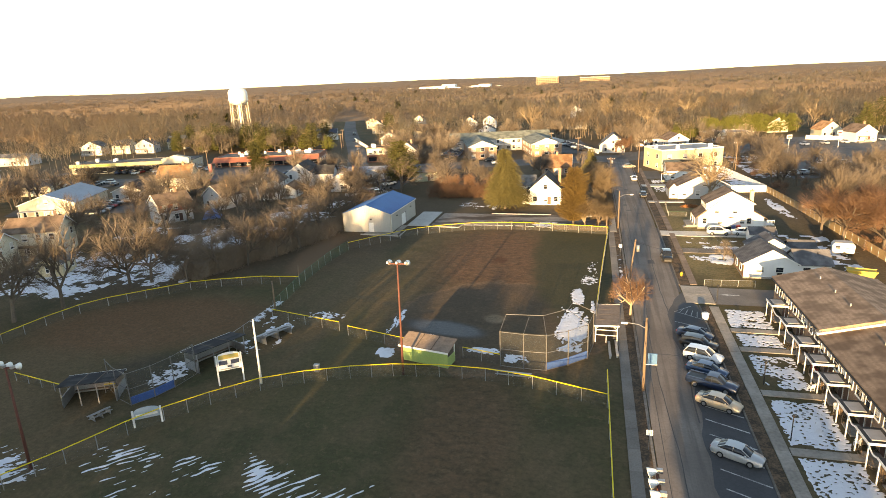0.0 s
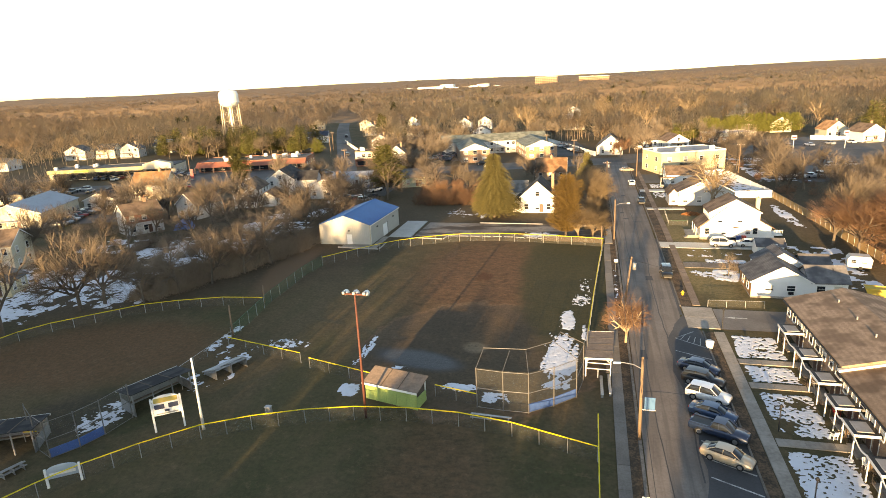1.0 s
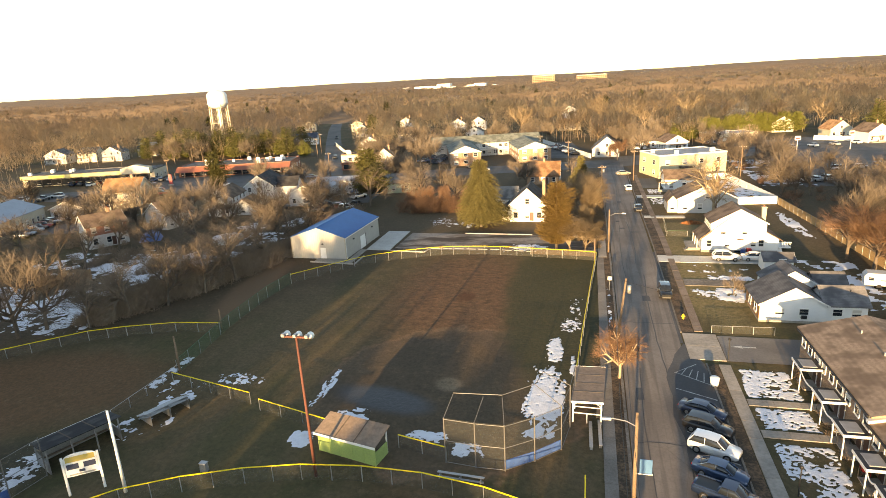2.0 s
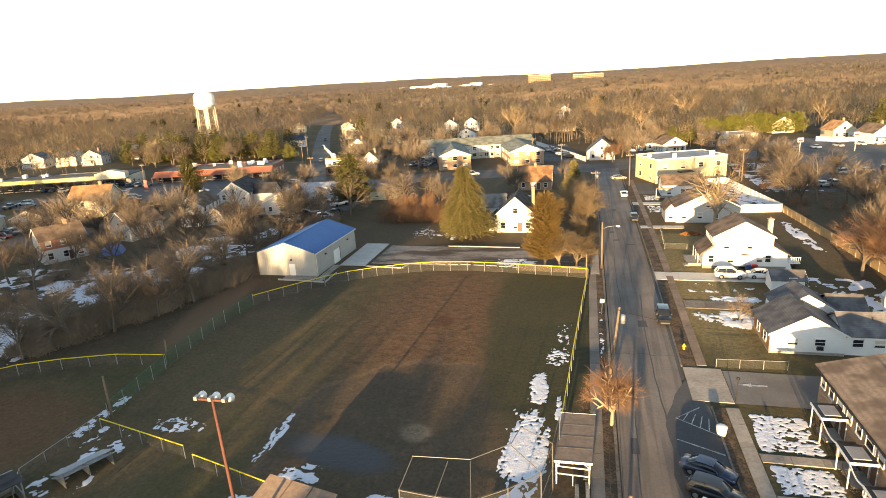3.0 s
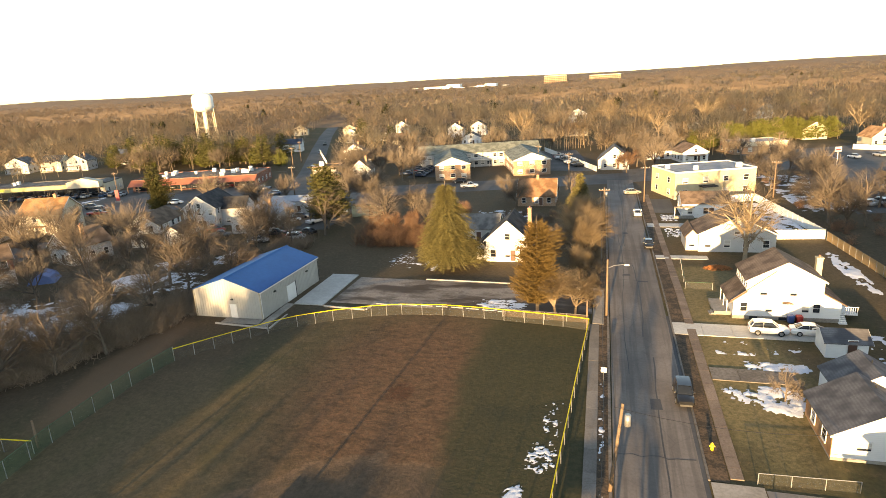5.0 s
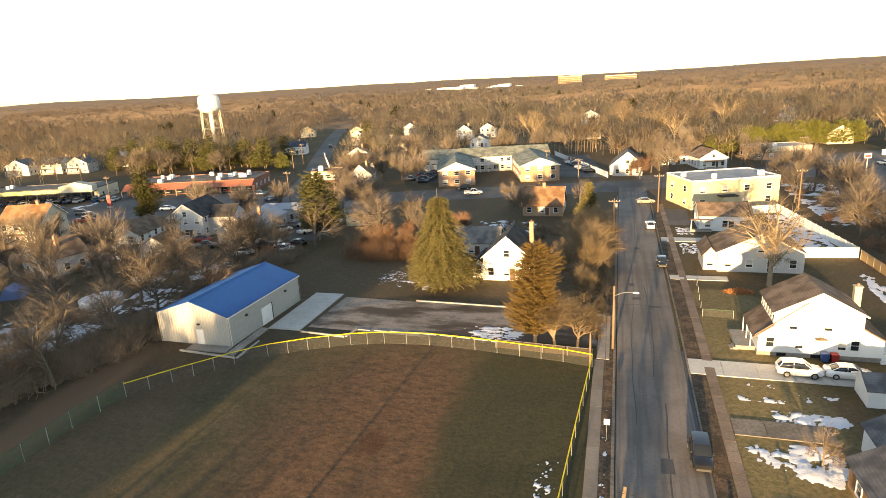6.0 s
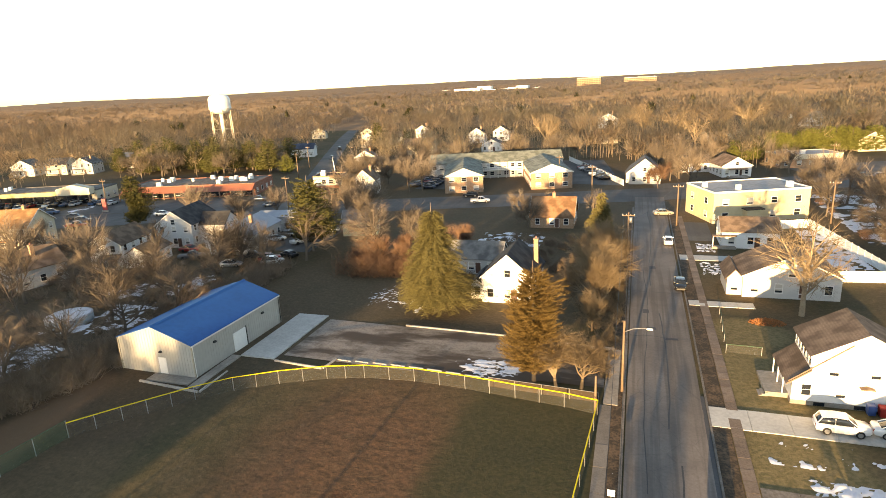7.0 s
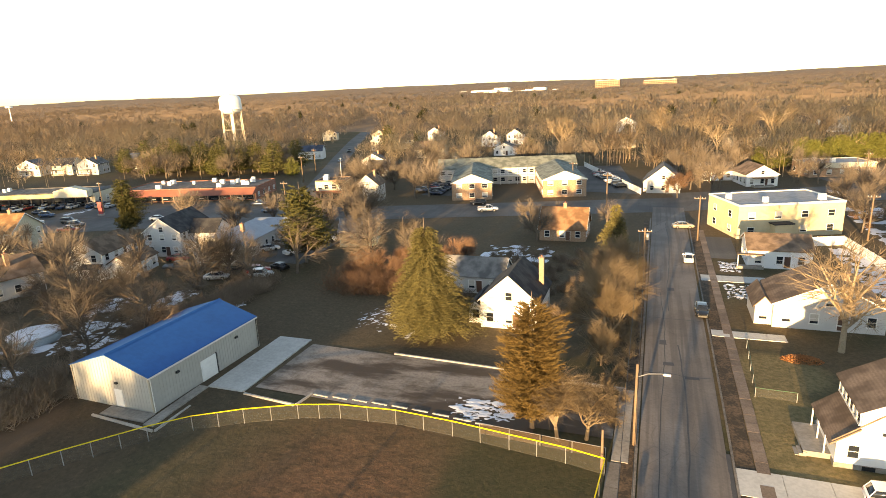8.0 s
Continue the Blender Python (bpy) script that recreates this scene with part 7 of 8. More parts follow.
def plant(proto, x, y, scale=1.0, turn=None, wide=1.0):
    turn = rng.uniform(0, 360) if turn is None else turn
    ob = copy_thing(proto, pose(x, y, gz(x, y), 0, 0, turn))
    ob.scale = (scale * wide, scale * wide, scale)
    return ob


plant(SPRUCE, -21.2, 153.2, 1.0)
plant(CEDAR, -3.2, 134.6, 1.0, 20)
plant(TAN[0], -0.4, 133.2, 0.72, 40, 1.25)
plant(TAN[1], 2.2, 134.0, 0.66, 200, 1.2)
plant(STREET, 6.5, 87.2, 1.12, 10, 0.8)
plant(SMALL[1], 24.6, 114.8, 0.42, 0)
plant(PALE, 29.8, 160.6, 1.0, 70, 1.1)
plant(BUSHY, -58.6, 182.0, 1.0, 30)
plant(BUSHY, -116.0, 192.8, 0.95, 140, 0.7)
plant(GOLD, 0.5, 199.7, 1.0)
for x, y, k, sc in ((2.6, 161, 0, 1.05), (3.6, 156, 1, .95), (2.6, 168, 0, 1.1), (3.8, 175, 1, .95), (3.0, 150, 0, .6), (3.4, 184, 0, .8)):
    plant(TAN[k], x - 0.8, y, sc * 0.98)
for x, y, k, sc in ((-42.2, 180.5, 0, .9), (-38.2, 184.9, 1, .85), (-32.7, 178, 2, .8), (-47.8, 187.4, 2, .95)):
    plant(BIG[k], x, y, sc)
for x, y in ((-34.6, 173.5), (-29.6, 180.2), (-39.9, 174.8), (-44.3, 178.2), (-25.5, 183.5), (-37, 180.4)):
    plant(REDDISH[int(abs(x)) % 2], x, y, rng.uniform(0.45, 0.65))
for x, y, k, sc in ((-80.9, 86.8, 0, .95), (-79.0, 90.0, 1, .9), (-72.4, 91.5, 2, .6), (-68.9, 96.5, 0, .65), (-65.5, 101, 1, .7), (-62.5, 107, 2, .7), (-60, 113, 0, .7), (-85.9, 76.8, 1, 1.05), (-89.7, 70.8, 2, 1.05), (-96, 60, 0, .95), (-70, 106, 1, .65), (-60, 124, 1, .75), (-64, 118, 2, .8),
                    (-62.9, 134.6, 2, .75), (-67.9, 148.7, 0, .75), (-62.1, 156.3, 1, .8), (-60.6, 167.3, 2, .7), (-68.8, 163, 0, .8), (-96, 116, 1, .75), (-104, 118, 2, .7), (-118, 112, 0, .8), (-82, 134, 1, .75), (-88.1, 128, 2, .7), (-71, 140, 0, .8), (-100, 130, 2, .65), (-120, 124, 1, .7), (-58.5, 140, 0, .7)):
    plant(BIG[k], x, y, sc * 1.08)


def thicket(name, spots, label, mat=None, tall=4.0, stems=150, width=0.03):
    """A tangle of leafless stems, rooted along a stretch of ground."""
    r = random.Random(len(spots))
    sh = Shape()
    for x, y, k in spots:
        z = gz(x, y)
        for i in range(stems):
            a, t = r.uniform(0, 2 * math.pi), r.random()
            o = Vector((x + r.gauss(0, 0.7) * k, y + r.gauss(0, 0.7) * k, z + tall * k * 0.55 * t * t))
            v = Vector((r.gauss(0, 0.6), r.gauss(0, 0.6), r.uniform(0.3, 1.0))).normalized()
            e = o + v * (tall * k * r.uniform(0.25, 0.6))
            sd = v.orthogonal().normalized() * width
            q = len(sh.v)
            sh.v += [tuple(o - sd), tuple(o + sd), tuple(e)]
            sh.f.append((q, q + 1, q + 2))
    me = bpy.data.meshes.new(name)
    me.from_pydata(sh.v, [], sh.f)
    me.materials.append(mat or M_BRUSH)
    return tagged(new(name, me), label, "shrubs", "", "stuff")


spots = []
for i in range(540):
    t = rng.random()
    spots.append((-57 - 14.5 * t + rng.uniform(-5, 1.0), 123 - 30 * t + rng.uniform(-2, 6), rng.uniform(0.45, 1.15)))
for i in range(60):
    spots.append((rng.uniform(-98, -74), rng.uniform(106, 128), rng.uniform(0.3, 0.8)))
for i in range(170):
    spots.append((-58.5 + rng.uniform(-5, 2.5), 126 + 44 * rng.random(), rng.uniform(0.4, 0.9)))
thicket("thicket", spots, "tangled leafless brush along the field edge")
thicket("thicket_red", [(-24 - 22 * rng.random(), 167 + 12 * rng.random(), rng.uniform(0.7, 1.3)) for i in range(90)], "reddish leafless brush behind the lawn", M_TWIG_RED)
thicket("thicket_street", [(5.6 - 5 * rng.random() ** 2, 137 + 62 * rng.random(), rng.uniform(0.3, 0.6)) for i in range(70)], "low leafless brush beside the street", M_TWIG_TAN)
thicket("thicket_yard", [(rng.uniform(-24, 1), 164 + 35 * rng.random(), rng.uniform(0.3, 0.7)) for i in range(90)], "low leafless brush in back gardens")
thicket("thicket_east", [(rng.uniform(50, 76), 112 + 130 * rng.random(), rng.uniform(0.35, 0.8)) for i in range(110)], "leafless brush on rough ground", M_TWIG_RED)
thicket("thicket_west", [(rng.uniform(-150, -62), 100 + 92 * rng.random(), rng.uniform(0.4, 0.9)) for i in range(220)], "leafless garden shrubs among houses")
for x, y, sc, wd in ((48.4, 127.4, 1.05, 1.25), (53.5, 122.5, 1.0, 1.2), (57, 131, 1.15, 1.1), (62, 124, 1.1, 1.1), (55, 140, 0.95, 1.1), (66, 134, 1.1, 1.1), (60, 114, 1.05, 1.2), (70, 126, 1.1, 1.0)):
    plant(REDDISH[int(x) % 2], x, y, sc, None, wd)
plant(REDDISH[1], 46.6, 133.6, 1.0, 25, 1.15)
for x, y, k, sc in ((53.9, 198.8, 0, .8), (57.6, 187.3, 1, .9), (61.1, 176, 2, .85), (55.6, 216.2, 1, .9), (61.3, 227.8, 0, .8), (53.1, 236.4, 2, .85), (66.6, 205.4, 1, .8), (68.6, 164.8, 0, .85), (62, 154, 2, .8), (73.7, 184.6, 1, .8), (51.3, 248.6, 1, .7), (48.5, 224.6, 2, .7)):
    plant(BIG[k], x, y, sc * 1.05, None, 1.05)
plant(REDDISH[0], 13.6, 259.7, 0.8)
for x, y in ((-13.3, 215.7), (-16.4, 207.5), (-2.6, 218.9), (-19.8, 218.2)):
    plant(MID[int(abs(x)) % 3], x, y, 0.6)

# ---- trees among the houses, far woods ----
KEEP = [(-95, 168, 10), (-92, 187, 11), (-89.6, 249.5, 8), (103, 303, 9)] + [(x, y, max(w, d) * 0.62 + 2) for x, y, w, d, *_ in HOUSES] + [(-32.3, 274, 32), (-143.3, 260.3, 27), (-198.3, 227.4, 30), (31.7, 232.3, 20), (9.2, 277, 9), (26, 295.3, 8), (35.8, 286.2, 9), (61.8, 306.8, 15), (-128.7, 391.2, 9), (-263.5, 424, 20), (-240, 380, 26), (-212, 336, 14)]


def near_line(x, y, line, d):
    p = Vector((x, y))
    for a, b in zip(line, line[1:]):
        a, b = Vector(a), Vector(b)
        t = max(0, min(1, (p - a).dot(b - a) / (b - a).length_squared))
        if (a + (b - a) * t - p).length < d:
            return True
    return False


SIDE = [(-92.6, 230.9), (-110.1, 275.6), (-143.6, 352.8), (-180.8, 440.8), (-229.9, 565.3), (-278, 709.6)]


def clear(x, y):
    if near_line(x, y, HIGHWAY, 12) or near_line(x, y, SIDE, 13):
        return False
    if any((x - a) ** 2 + (y - b) ** 2 < r * r for a, b, r in KEEP):
        return False
    if -215 < x < -105 and 172 < y < 276:
        return False
    if 58 < x < 140 and 196 < y < 330:
        return False
    if any(abs(x - a) < 8 and b - 34 < y < b + 6 for a, b, *_ in HOUSES if b > 300):
        return False
    return not (-24 < x < 6 and 240 < y < 318) and not (-58 < x < -5 and 240 < y < 322)


count = 0
while count < 185:
    x, y = rng.uniform(-215, 140), rng.uniform(135, 330)
    if clear(x, y) and not (-56 < x < 50 and y < 250) and not (-150 < x < -56 and y < 170 and x > -80):
        plant(MID[count % 4], x, y, rng.uniform(0.6, 1.0))
        count += 1
count = 0
while count < 46:
    x, y = rng.uniform(-234, -128), rng.uniform(290, 318)
    if clear(x, y):
        plant(PINE if count % 3 else HEDGE_PINE, x, y, rng.uniform(0.75, 1.1), None, 1.15)
        count += 1
for i in range(56):
    t = rng.random()
    p = plant(HEDGE_PINE, 41 + 62 * t, 313 + 32 * min(1, t * 1.6) + rng.uniform(-3, 5), rng.uniform(0.75, 1.0), None, 1.2)
for x, y, sc in ((40, 371, 1.45), (23.7, 378, 1.2), (59, 404, 1.3), (95.7, 361, 1.2), (-17.4, 379, 1.2), (10, 392, 1.25), (31, 352, 1.1), (-3, 346, 1.0), (74, 385, 1.25), (112, 350, 1.1), (-34, 366, 1.1)):
    plant((PALE, MID[1])[int(y) % 2], x, y, sc * (1.1 if int(y) % 2 == 0 else 1.3))
for x, y, sc in ((-120, 360, 1.0), (-126, 372, 1.1), (-45, 345, 0.7), (128, 330, 1.1), (140, 345, 1.2), (150, 340, 1.1), (-107, 366, 0.8), (100, 380, 1.0)):
    plant(PINE, x, y, sc)


def woods(name, n, x0, x1, y0, y1, blades, width, tall, mat, seed, label, shape_k=1.0, wedge=True):
    """Many far bare trees in one sheet of fine slivers."""
    r = np.random.RandomState(seed)
    xs, ys = [], []
    while len(xs) < n:
        x = r.uniform(x0, x1, 4000)
        y = y0 + (y1 - y0) * r.uniform(0, 1, 4000) ** 1.3
        ok = (x > -1.5 * y - 40) & (x < 0.52 * y + 140) if wedge else x == x
        for a, b in zip(x[ok], y[ok]):
            if len(xs) < n and (b > 560 or clear(a, b)):
                xs.append(a), ys.append(b)
    X, Y = np.array(xs), np.array(ys)
    Z = np.array([gz(a, b) for a, b in zip(X, Y)])
    H = tall * r.uniform(0.65, 1.15, n)
    N = n * blades
    idx = np.repeat(np.arange(n), blades)
    h = H[idx]
    foot = np.stack([X[idx], Y[idx], Z[idx]], 1)
    d = r.normal(0, 1, (N, 3))
    d /= np.linalg.norm(d, axis=1)[:, None]
    d[:, 2] = np.where(d[:, 2] < -0.3, -d[:, 2], d[:, 2])
    wide = (h * 0.33 * shape_k * r.uniform(0.75, 1.3, n)[idx])[:, None]
    fill = (r.uniform(0, 1, N) ** 0.35)[:, None]
    tip = foot + np.stack([0 * h, 0 * h, h * 0.55], 1) + d * fill * np.concatenate([wide, wide, (h * 0.45)[:, None]], 1)
    fork = foot + np.stack([0 * h, 0 * h, h * 0.3], 1) + r.normal(0, 0.13, (N, 3)) * h[:, None]
    root = tip + (fork - tip) * r.uniform(0.14, 0.4, N)[:, None]
    v = tip - root
    sd = np.cross(v, r.normal(0, 1, (N, 3)))
    sd *= (width * (0.6 + 0.8 * r.uniform(0, 1, N)) / (np.linalg.norm(sd, axis=1) + 1e-6))[:, None]
    V = np.stack([root - sd, root + sd, tip], 1).reshape(-1, 3)
    T = []
    for i in range(n):
        T.append(((X[i] - 0.13, Y[i], Z[i]), (X[i] + 0.13, Y[i], Z[i]), (X[i] + 0.05, Y[i], Z[i] + H[i] * 0.75)))
    TV = np.array(T).reshape(-1, 3)
    me = bpy.data.meshes.new(name)
    me.from_pydata(np.concatenate([V, TV]).tolist(), [], np.arange(3 * (N + n)).reshape(-1, 3).tolist())
    me.materials.append(mat)
    nrm = d + np.array([0, 0, 0.3]) + r.normal(0, 0.2, (N, 3))
    nrm /= np.linalg.norm(nrm, axis=1)[:, None]
    me.polygons.foreach_set("use_smooth", [True] * len(me.polygons))
    me.normals_split_custom_set_from_vertices(np.concatenate([np.repeat(nrm, 3, axis=0), np.tile([[0, -0.35, 0.94]], (3 * n, 1))]).tolist())
    return tagged(new(name, me), label, "woods", "", "stuff")


woods("understorey", 1300, -700, 330, 305, 530, 60, 0.07, 6.5, M_FAR_WOOD, 21, "bare brown saplings under the winter trees", 1.5)
woods("near_woods", 1650, -760, 340, 300, 540, 200, 0.075, 15.5, M_FAR_WOOD, 1, "band of bare brown winter trees behind the town", 1.3)
woods("middle_woods", 4300, -1850, 800, 500, 1250, 62, 0.22, 16.5, M_FAR_WOOD, 2, "wide bare brown winter woods", 1.4)
woods("far_woods", 7000, -4300, 1800, 1200, 3000, 16, 0.6, 17, M_FAR_WOOD, 3, "distant bare brown winter woods", 1.4)
woods("horizon_woods", 6500, -4400, 2600, 2800, 4650, 8, 1.8, 17, M_FAR_WOOD, 9, "bare woods along the horizon")
woods("flank_woods", 800, -520, -150, 20, 290, 100, 0.07, 14, M_FAR_WOOD, 4, "bare brown trees among the western streets", wedge=False)
woods("flank_woods_east", 420, 130, 420, 60, 330, 100, 0.07, 14, M_FAR_WOOD, 5, "bare brown trees among the eastern streets", wedge=False)
woods("evergreen_specks", 130, -1100, 800, 420, 1300, 160, 0.3, 15, M_PINE_FAR, 6, "scattered dark evergreens in the woods", 0.7)
# trees out of view in the south, added only to shade the fields
woods("south_woods", 58, -150, -50, -48, -22, 270, 0.3, 27, M_FAR_WOOD, 7, "tall unseen trees added in the south to shade the ball fields", wedge=False)
woods("south_copse", 7, -47, -36, -46, -26, 36, 0.3, 25, M_FAR_WOOD, 12, "thin group of tall unseen trees added to half-shade the field", wedge=False)
# added out of view so that the parking bay and lawns lie in shade
woods("south_roadside", 15, 7.5, 19, -11, 0, 300, 0.2, 10.8, M_FAR_WOOD, 14, "row of low unseen trees added to shade the parking bay and lawns", wedge=False)
# unseen fillers: they block sun streaks that would cross the near field
woods("south_hedge", 6, -4.5, 3.5, -12, -2, 300, 0.2, 11.8, M_FAR_WOOD, 16, "low unseen trees added to shade the right edge of the field", wedge=False)
woods("south_hedge_middle", 3, -13.0, -10.6, -10, -2, 300, 0.2, 10.5, M_FAR_WOOD, 17, "low unseen trees added to block lit streaks on the near field", wedge=False)
woods("south_hedge_west", 2, -41.4, -39.8, -10, -2, 300, 0.2, 10.5, M_FAR_WOOD, 18, "low unseen trees added to block lit streaks on the near field", wedge=False)
# unseen row, its height set by how far its shade should reach
woods("south_hedgerow", 36, -66, -3, -12, 2, 300, 0.2, 11.8, M_FAR_WOOD, 10, "row of low unseen trees added to shade the near field", wedge=False)

# the far canopy: rank behind rank of treetops to the horizon
CX = steps_between([(-4500, -1600, 70), (-1600, 1000, 13), (1000, 4500, 70)])
rows = []
y, rank = 520.0, 0
while y < 4720:
    gap = 11 + (y - 520) * 0.034
    for part_way, lift in ((0.0, 0.45), (0.3, 1.0), (0.75, 0.9)):
        yy = y + gap * part_way
        r = []
        for x in CX:
            n1 = noise.noise((x * 0.055, yy * 0.055 + rank * 7.3, 0.0)) * 3.2 + noise.noise((x * 0.017, rank * 3.1, 5.0)) * 2.4 + noise.noise((x * 0.0022, yy * 0.0011, 3.0)) * 5
            hill = 14 * max(0, (yy - 2600) / 2100) * (0.6 + noise.noise((x * 0.0009, 1.5, yy * 0.0003))) + 7 * max(0, x / 3000) * max(0, (yy - 2000) / 2700) + 8 * max(0, -x / 3000) * max(0, (yy - 1200) / 2700)
            rise = min(1, (yy - 490) / 200)
            back = noise.noise((x * 0.05, rank * 5.7, 9.0)) * gap * 0.3
            r.append((x, yy + back, gz(x, yy) - 1.0 + rise * (11.5 + n1) * lift + hill + 4 * min(1, max(0, (yy - 1500) / 2000))))
        rows.append(r)
    y += gap
    rank += 1
setting("distant_canopy", Shape().grid(rows), M_CANOPY, "rolling brown tree canopy reaching the horizon", "woods", True, "stuff")

# ---- snow and water ----
def snow(name, x0, y0, x1, y1, level, freq, label, stretch=(1, 1), thick=0.2, step=0.24, seed=0.0, round_off=0.0, turn=0.0, holes=0.0, cap=0.12):
    """Old snow: a sheet that sinks into the turf where it has melted."""
    nx, ny = max(2, int((x1 - x0) / step)), max(2, int((y1 - y0) / step))
    rows = []
    ca, sa = math.cos(radians(turn)), math.sin(radians(turn))
    for j in range(ny + 1):
        r = []
        for i in range(nx + 1):
            u, v = i / nx, j / ny
            x, y = x0 + (x1 - x0) * u, y0 + (y1 - y0) * v
            p = Vector(((x * ca + y * sa) * freq * stretch[0], (y * ca - x * sa) * freq * stretch[1], seed))
            k = noise.noise(p) + 0.6 * noise.noise(p * 2.7) + 0.55 * noise.noise(p * 6.3)
            if holes:
                k -= holes * max(0, noise.noise(Vector((x * 2.6, y * 3.2, seed + 5))) + 0.35 * noise.noise(Vector((x * 0.5, y * 0.5, seed))) - 0.12) * 4
            edge = min(u, 1 - u, v, 1 - v) * min(nx, ny) * step
            fall = max(0, 1 - edge / 0.5)
            d = math.hypot(2 * u - 1, 2 * v - 1)
            k += level - fall * 1.5 - round_off * max(0, d - 0.45) * 2
            r.append((x, y, gz(x, y) + max(-0.06, min(cap, k * thick)) + 0.02))
        rows.append(r)
    return tagged(setting(name, Shape().grid(rows), M_SNOW, label, "snow", True, "stuff"))


def mown_snow(x0, y0, x1, y1, seed, level):
    """Thin old snow left standing between the mower's tracks: narrow broken ridges."""
    nx, ny = int((x1 - x0) / 0.16), int((y1 - y0) / 0.11)
    ca, sa = math.cos(radians(47)), math.sin(radians(47))
    rows = []
    for j in range(ny + 1):
        r = []
        for i in range(nx + 1):
            x, y = x0 + (x1 - x0) * i / nx, y0 + (y1 - y0) * j / ny
            u, v = x * ca + y * sa, y * ca - x * sa
            bend = 0.5 * noise.noise((u * 0.12, v * 0.12, seed)) + 0.25 * noise.noise((u * 0.6, v * 0.6, seed + 2))
            ridge = math.cos(2 * math.pi * (v + bend) / 0.66) - 0.95
            broken = 0.8 * noise.noise((u * 0.4, v * 1.3, seed + 4)) + 0.5 * noise.noise((u * 1.3, v * 3.0, seed + 5))
            field = noise.noise((u * 0.13, v * 0.13, seed + 9)) * 1.3
            e = min(i / nx, 1 - i / nx, j / ny, 1 - j / ny) * 6
            k = 0.55 * ridge + 1.3 * broken + 1.1 * field + level - 0.2 - 1.4 * max(0, 1 - e)
            r.append((x, y, gz(x, y) + max(-0.05, min(0.06, k * 0.12)) + 0.01))
        rows.append(r)
    return setting("snow_rows", Shape().grid(rows), M_SNOW, "old snow lying in thin mown rows on the near field", "snow", True, "stuff")


for k, (y0, y1, lv) in enumerate(((45.5, 55.8, .8), (57.6, 66.5, .85), (68.4, 77.2, .05), (79.0, 83.2, .6), (84.8, 91.4, .75))):
    snow("snow_lawn", 20.0, y0, 25.8, y1, lv, 0.4, "patchy old snow on a small front lawn", thick=0.09, step=0.12, seed=k * 3.1, holes=1.4, cap=0.022)
SNOW_EDGE = "ragged strip of old snow along the field edge"
snow("snow_bank", -4.6, 72.5, 0.9, 90.5, 0.75, 0.5, SNOW_EDGE, (1.5, 0.7), step=0.15, seed=4, round_off=1.3, turn=-9, holes=0.35, cap=0.05)
snow("snow_bank", -2.9, 89, 0.2, 98, 0.6, 0.6, SNOW_EDGE, (1.5, 0.7), step=0.13, seed=5, round_off=1.1, turn=-9, holes=0.5, cap=0.05)
snow("snow_bank", 0.5, 84.5, 1.8, 94.5, 0.7, 0.7, SNOW_EDGE, (1.4, 0.8), step=0.12, seed=45, round_off=0.9, holes=0.4, cap=0.05)
snow("snow_bank", -1.5, 98.2, 2.4, 104.2, 0.1, 0.9, SNOW_EDGE, step=0.12, seed=46, round_off=0.6, holes=0.9, cap=0.05)
snow("snow_bank", -0.4, 102, 2.5, 112.5, -0.2, 1.0, SNOW_EDGE, (1.4, 0.8), step=0.13, seed=47, round_off=0.5, holes=0.9, cap=0.05)
snow("snow_patch", -44, 78.5, -35.5, 82.5, -0.25, 1.3, "thin specks of old snow on the turf", thick=0.1, step=0.16, seed=51, round_off=0.6)
snow("snow_streak", -51.2, 73, -48.7, 88, -0.15, 1.0, "thin snow along the foot of a fence", thick=0.1, step=0.18, seed=52, round_off=0.4)
snow("snow_streak", -29.0, 73, -26.6, 88, -0.05, 0.9, "thin streak of old snow beside the infield", (1.8, 0.5), step=0.14, seed=6, round_off=1.0)
snow("snow_streak", -16.8, 71.4, -9.6, 74.0, 0.35, 0.7, "thin streak of old snow by the backstop", (0.6, 1.6), step=0.14, seed=7, round_off=0.9, turn=-15, holes=0.5, cap=0.05)
snow("snow_streak", -11.0, 69.4, -6.2, 72.6, 0.3, 0.7, "thin streak of old snow by the backstop", (0.7, 1.4), step=0.14, seed=48, round_off=0.9, turn=-20, holes=0.6, cap=0.05)
snow("snow_streak", -25.2, 73.4, -19.6, 77.2, 0.25, 0.7, "thin streak of old snow behind the green dugout", (0.6, 1.6), step=0.14, seed=49, round_off=1.0, turn=-15, holes=0.4, cap=0.05)
snow("snow_patch", -28.0, 68.2, -24.6, 72.2, 0.45, 0.7, "small patch of old snow by the dugout", seed=8, round_off=0.9)
mown_snow(-51, 27, -40.8, 47, 3.0, 0.0)
mown_snow(-40.8, 27, -33.8, 47.5, 7.0, 0.12)
mown_snow(-33.8, 26, -14, 47.5, 11.0, 0.05)
snow("snow_bank", -63, 36, -52, 44, -0.1, 0.7, "old snow under the fence", (0.5, 2.0), step=0.16, seed=10, round_off=0.7, turn=40)
snow("snow_bank", -56.0, 54.5, -48.8, 66.0, 0.0, 0.9, "old snow behind the small backstop", seed=11, round_off=1.1, holes=0.5)
snow("snow_patch", -48.5, 66, -42, 80, -0.45, 0.6, "thin specks of old snow by the fence", seed=12)
snow("snow_wood", -112, 80, -86, 106, 0.3, 0.22, "old snow lying under the bare trees", step=0.4, seed=13, holes=0.6, round_off=0.3)
snow("snow_wood", -87.5, 87.5, -72.5, 106, 0.25, 0.25, "old snow lying under the bare trees", step=0.3, seed=33, holes=0.6, round_off=0.4)
snow("snow_wood", -93, 108.5, -66, 131, 0.3, 0.2, "broad sheet of old snow behind the brush", step=0.4, seed=71, holes=0.4, round_off=0.35)
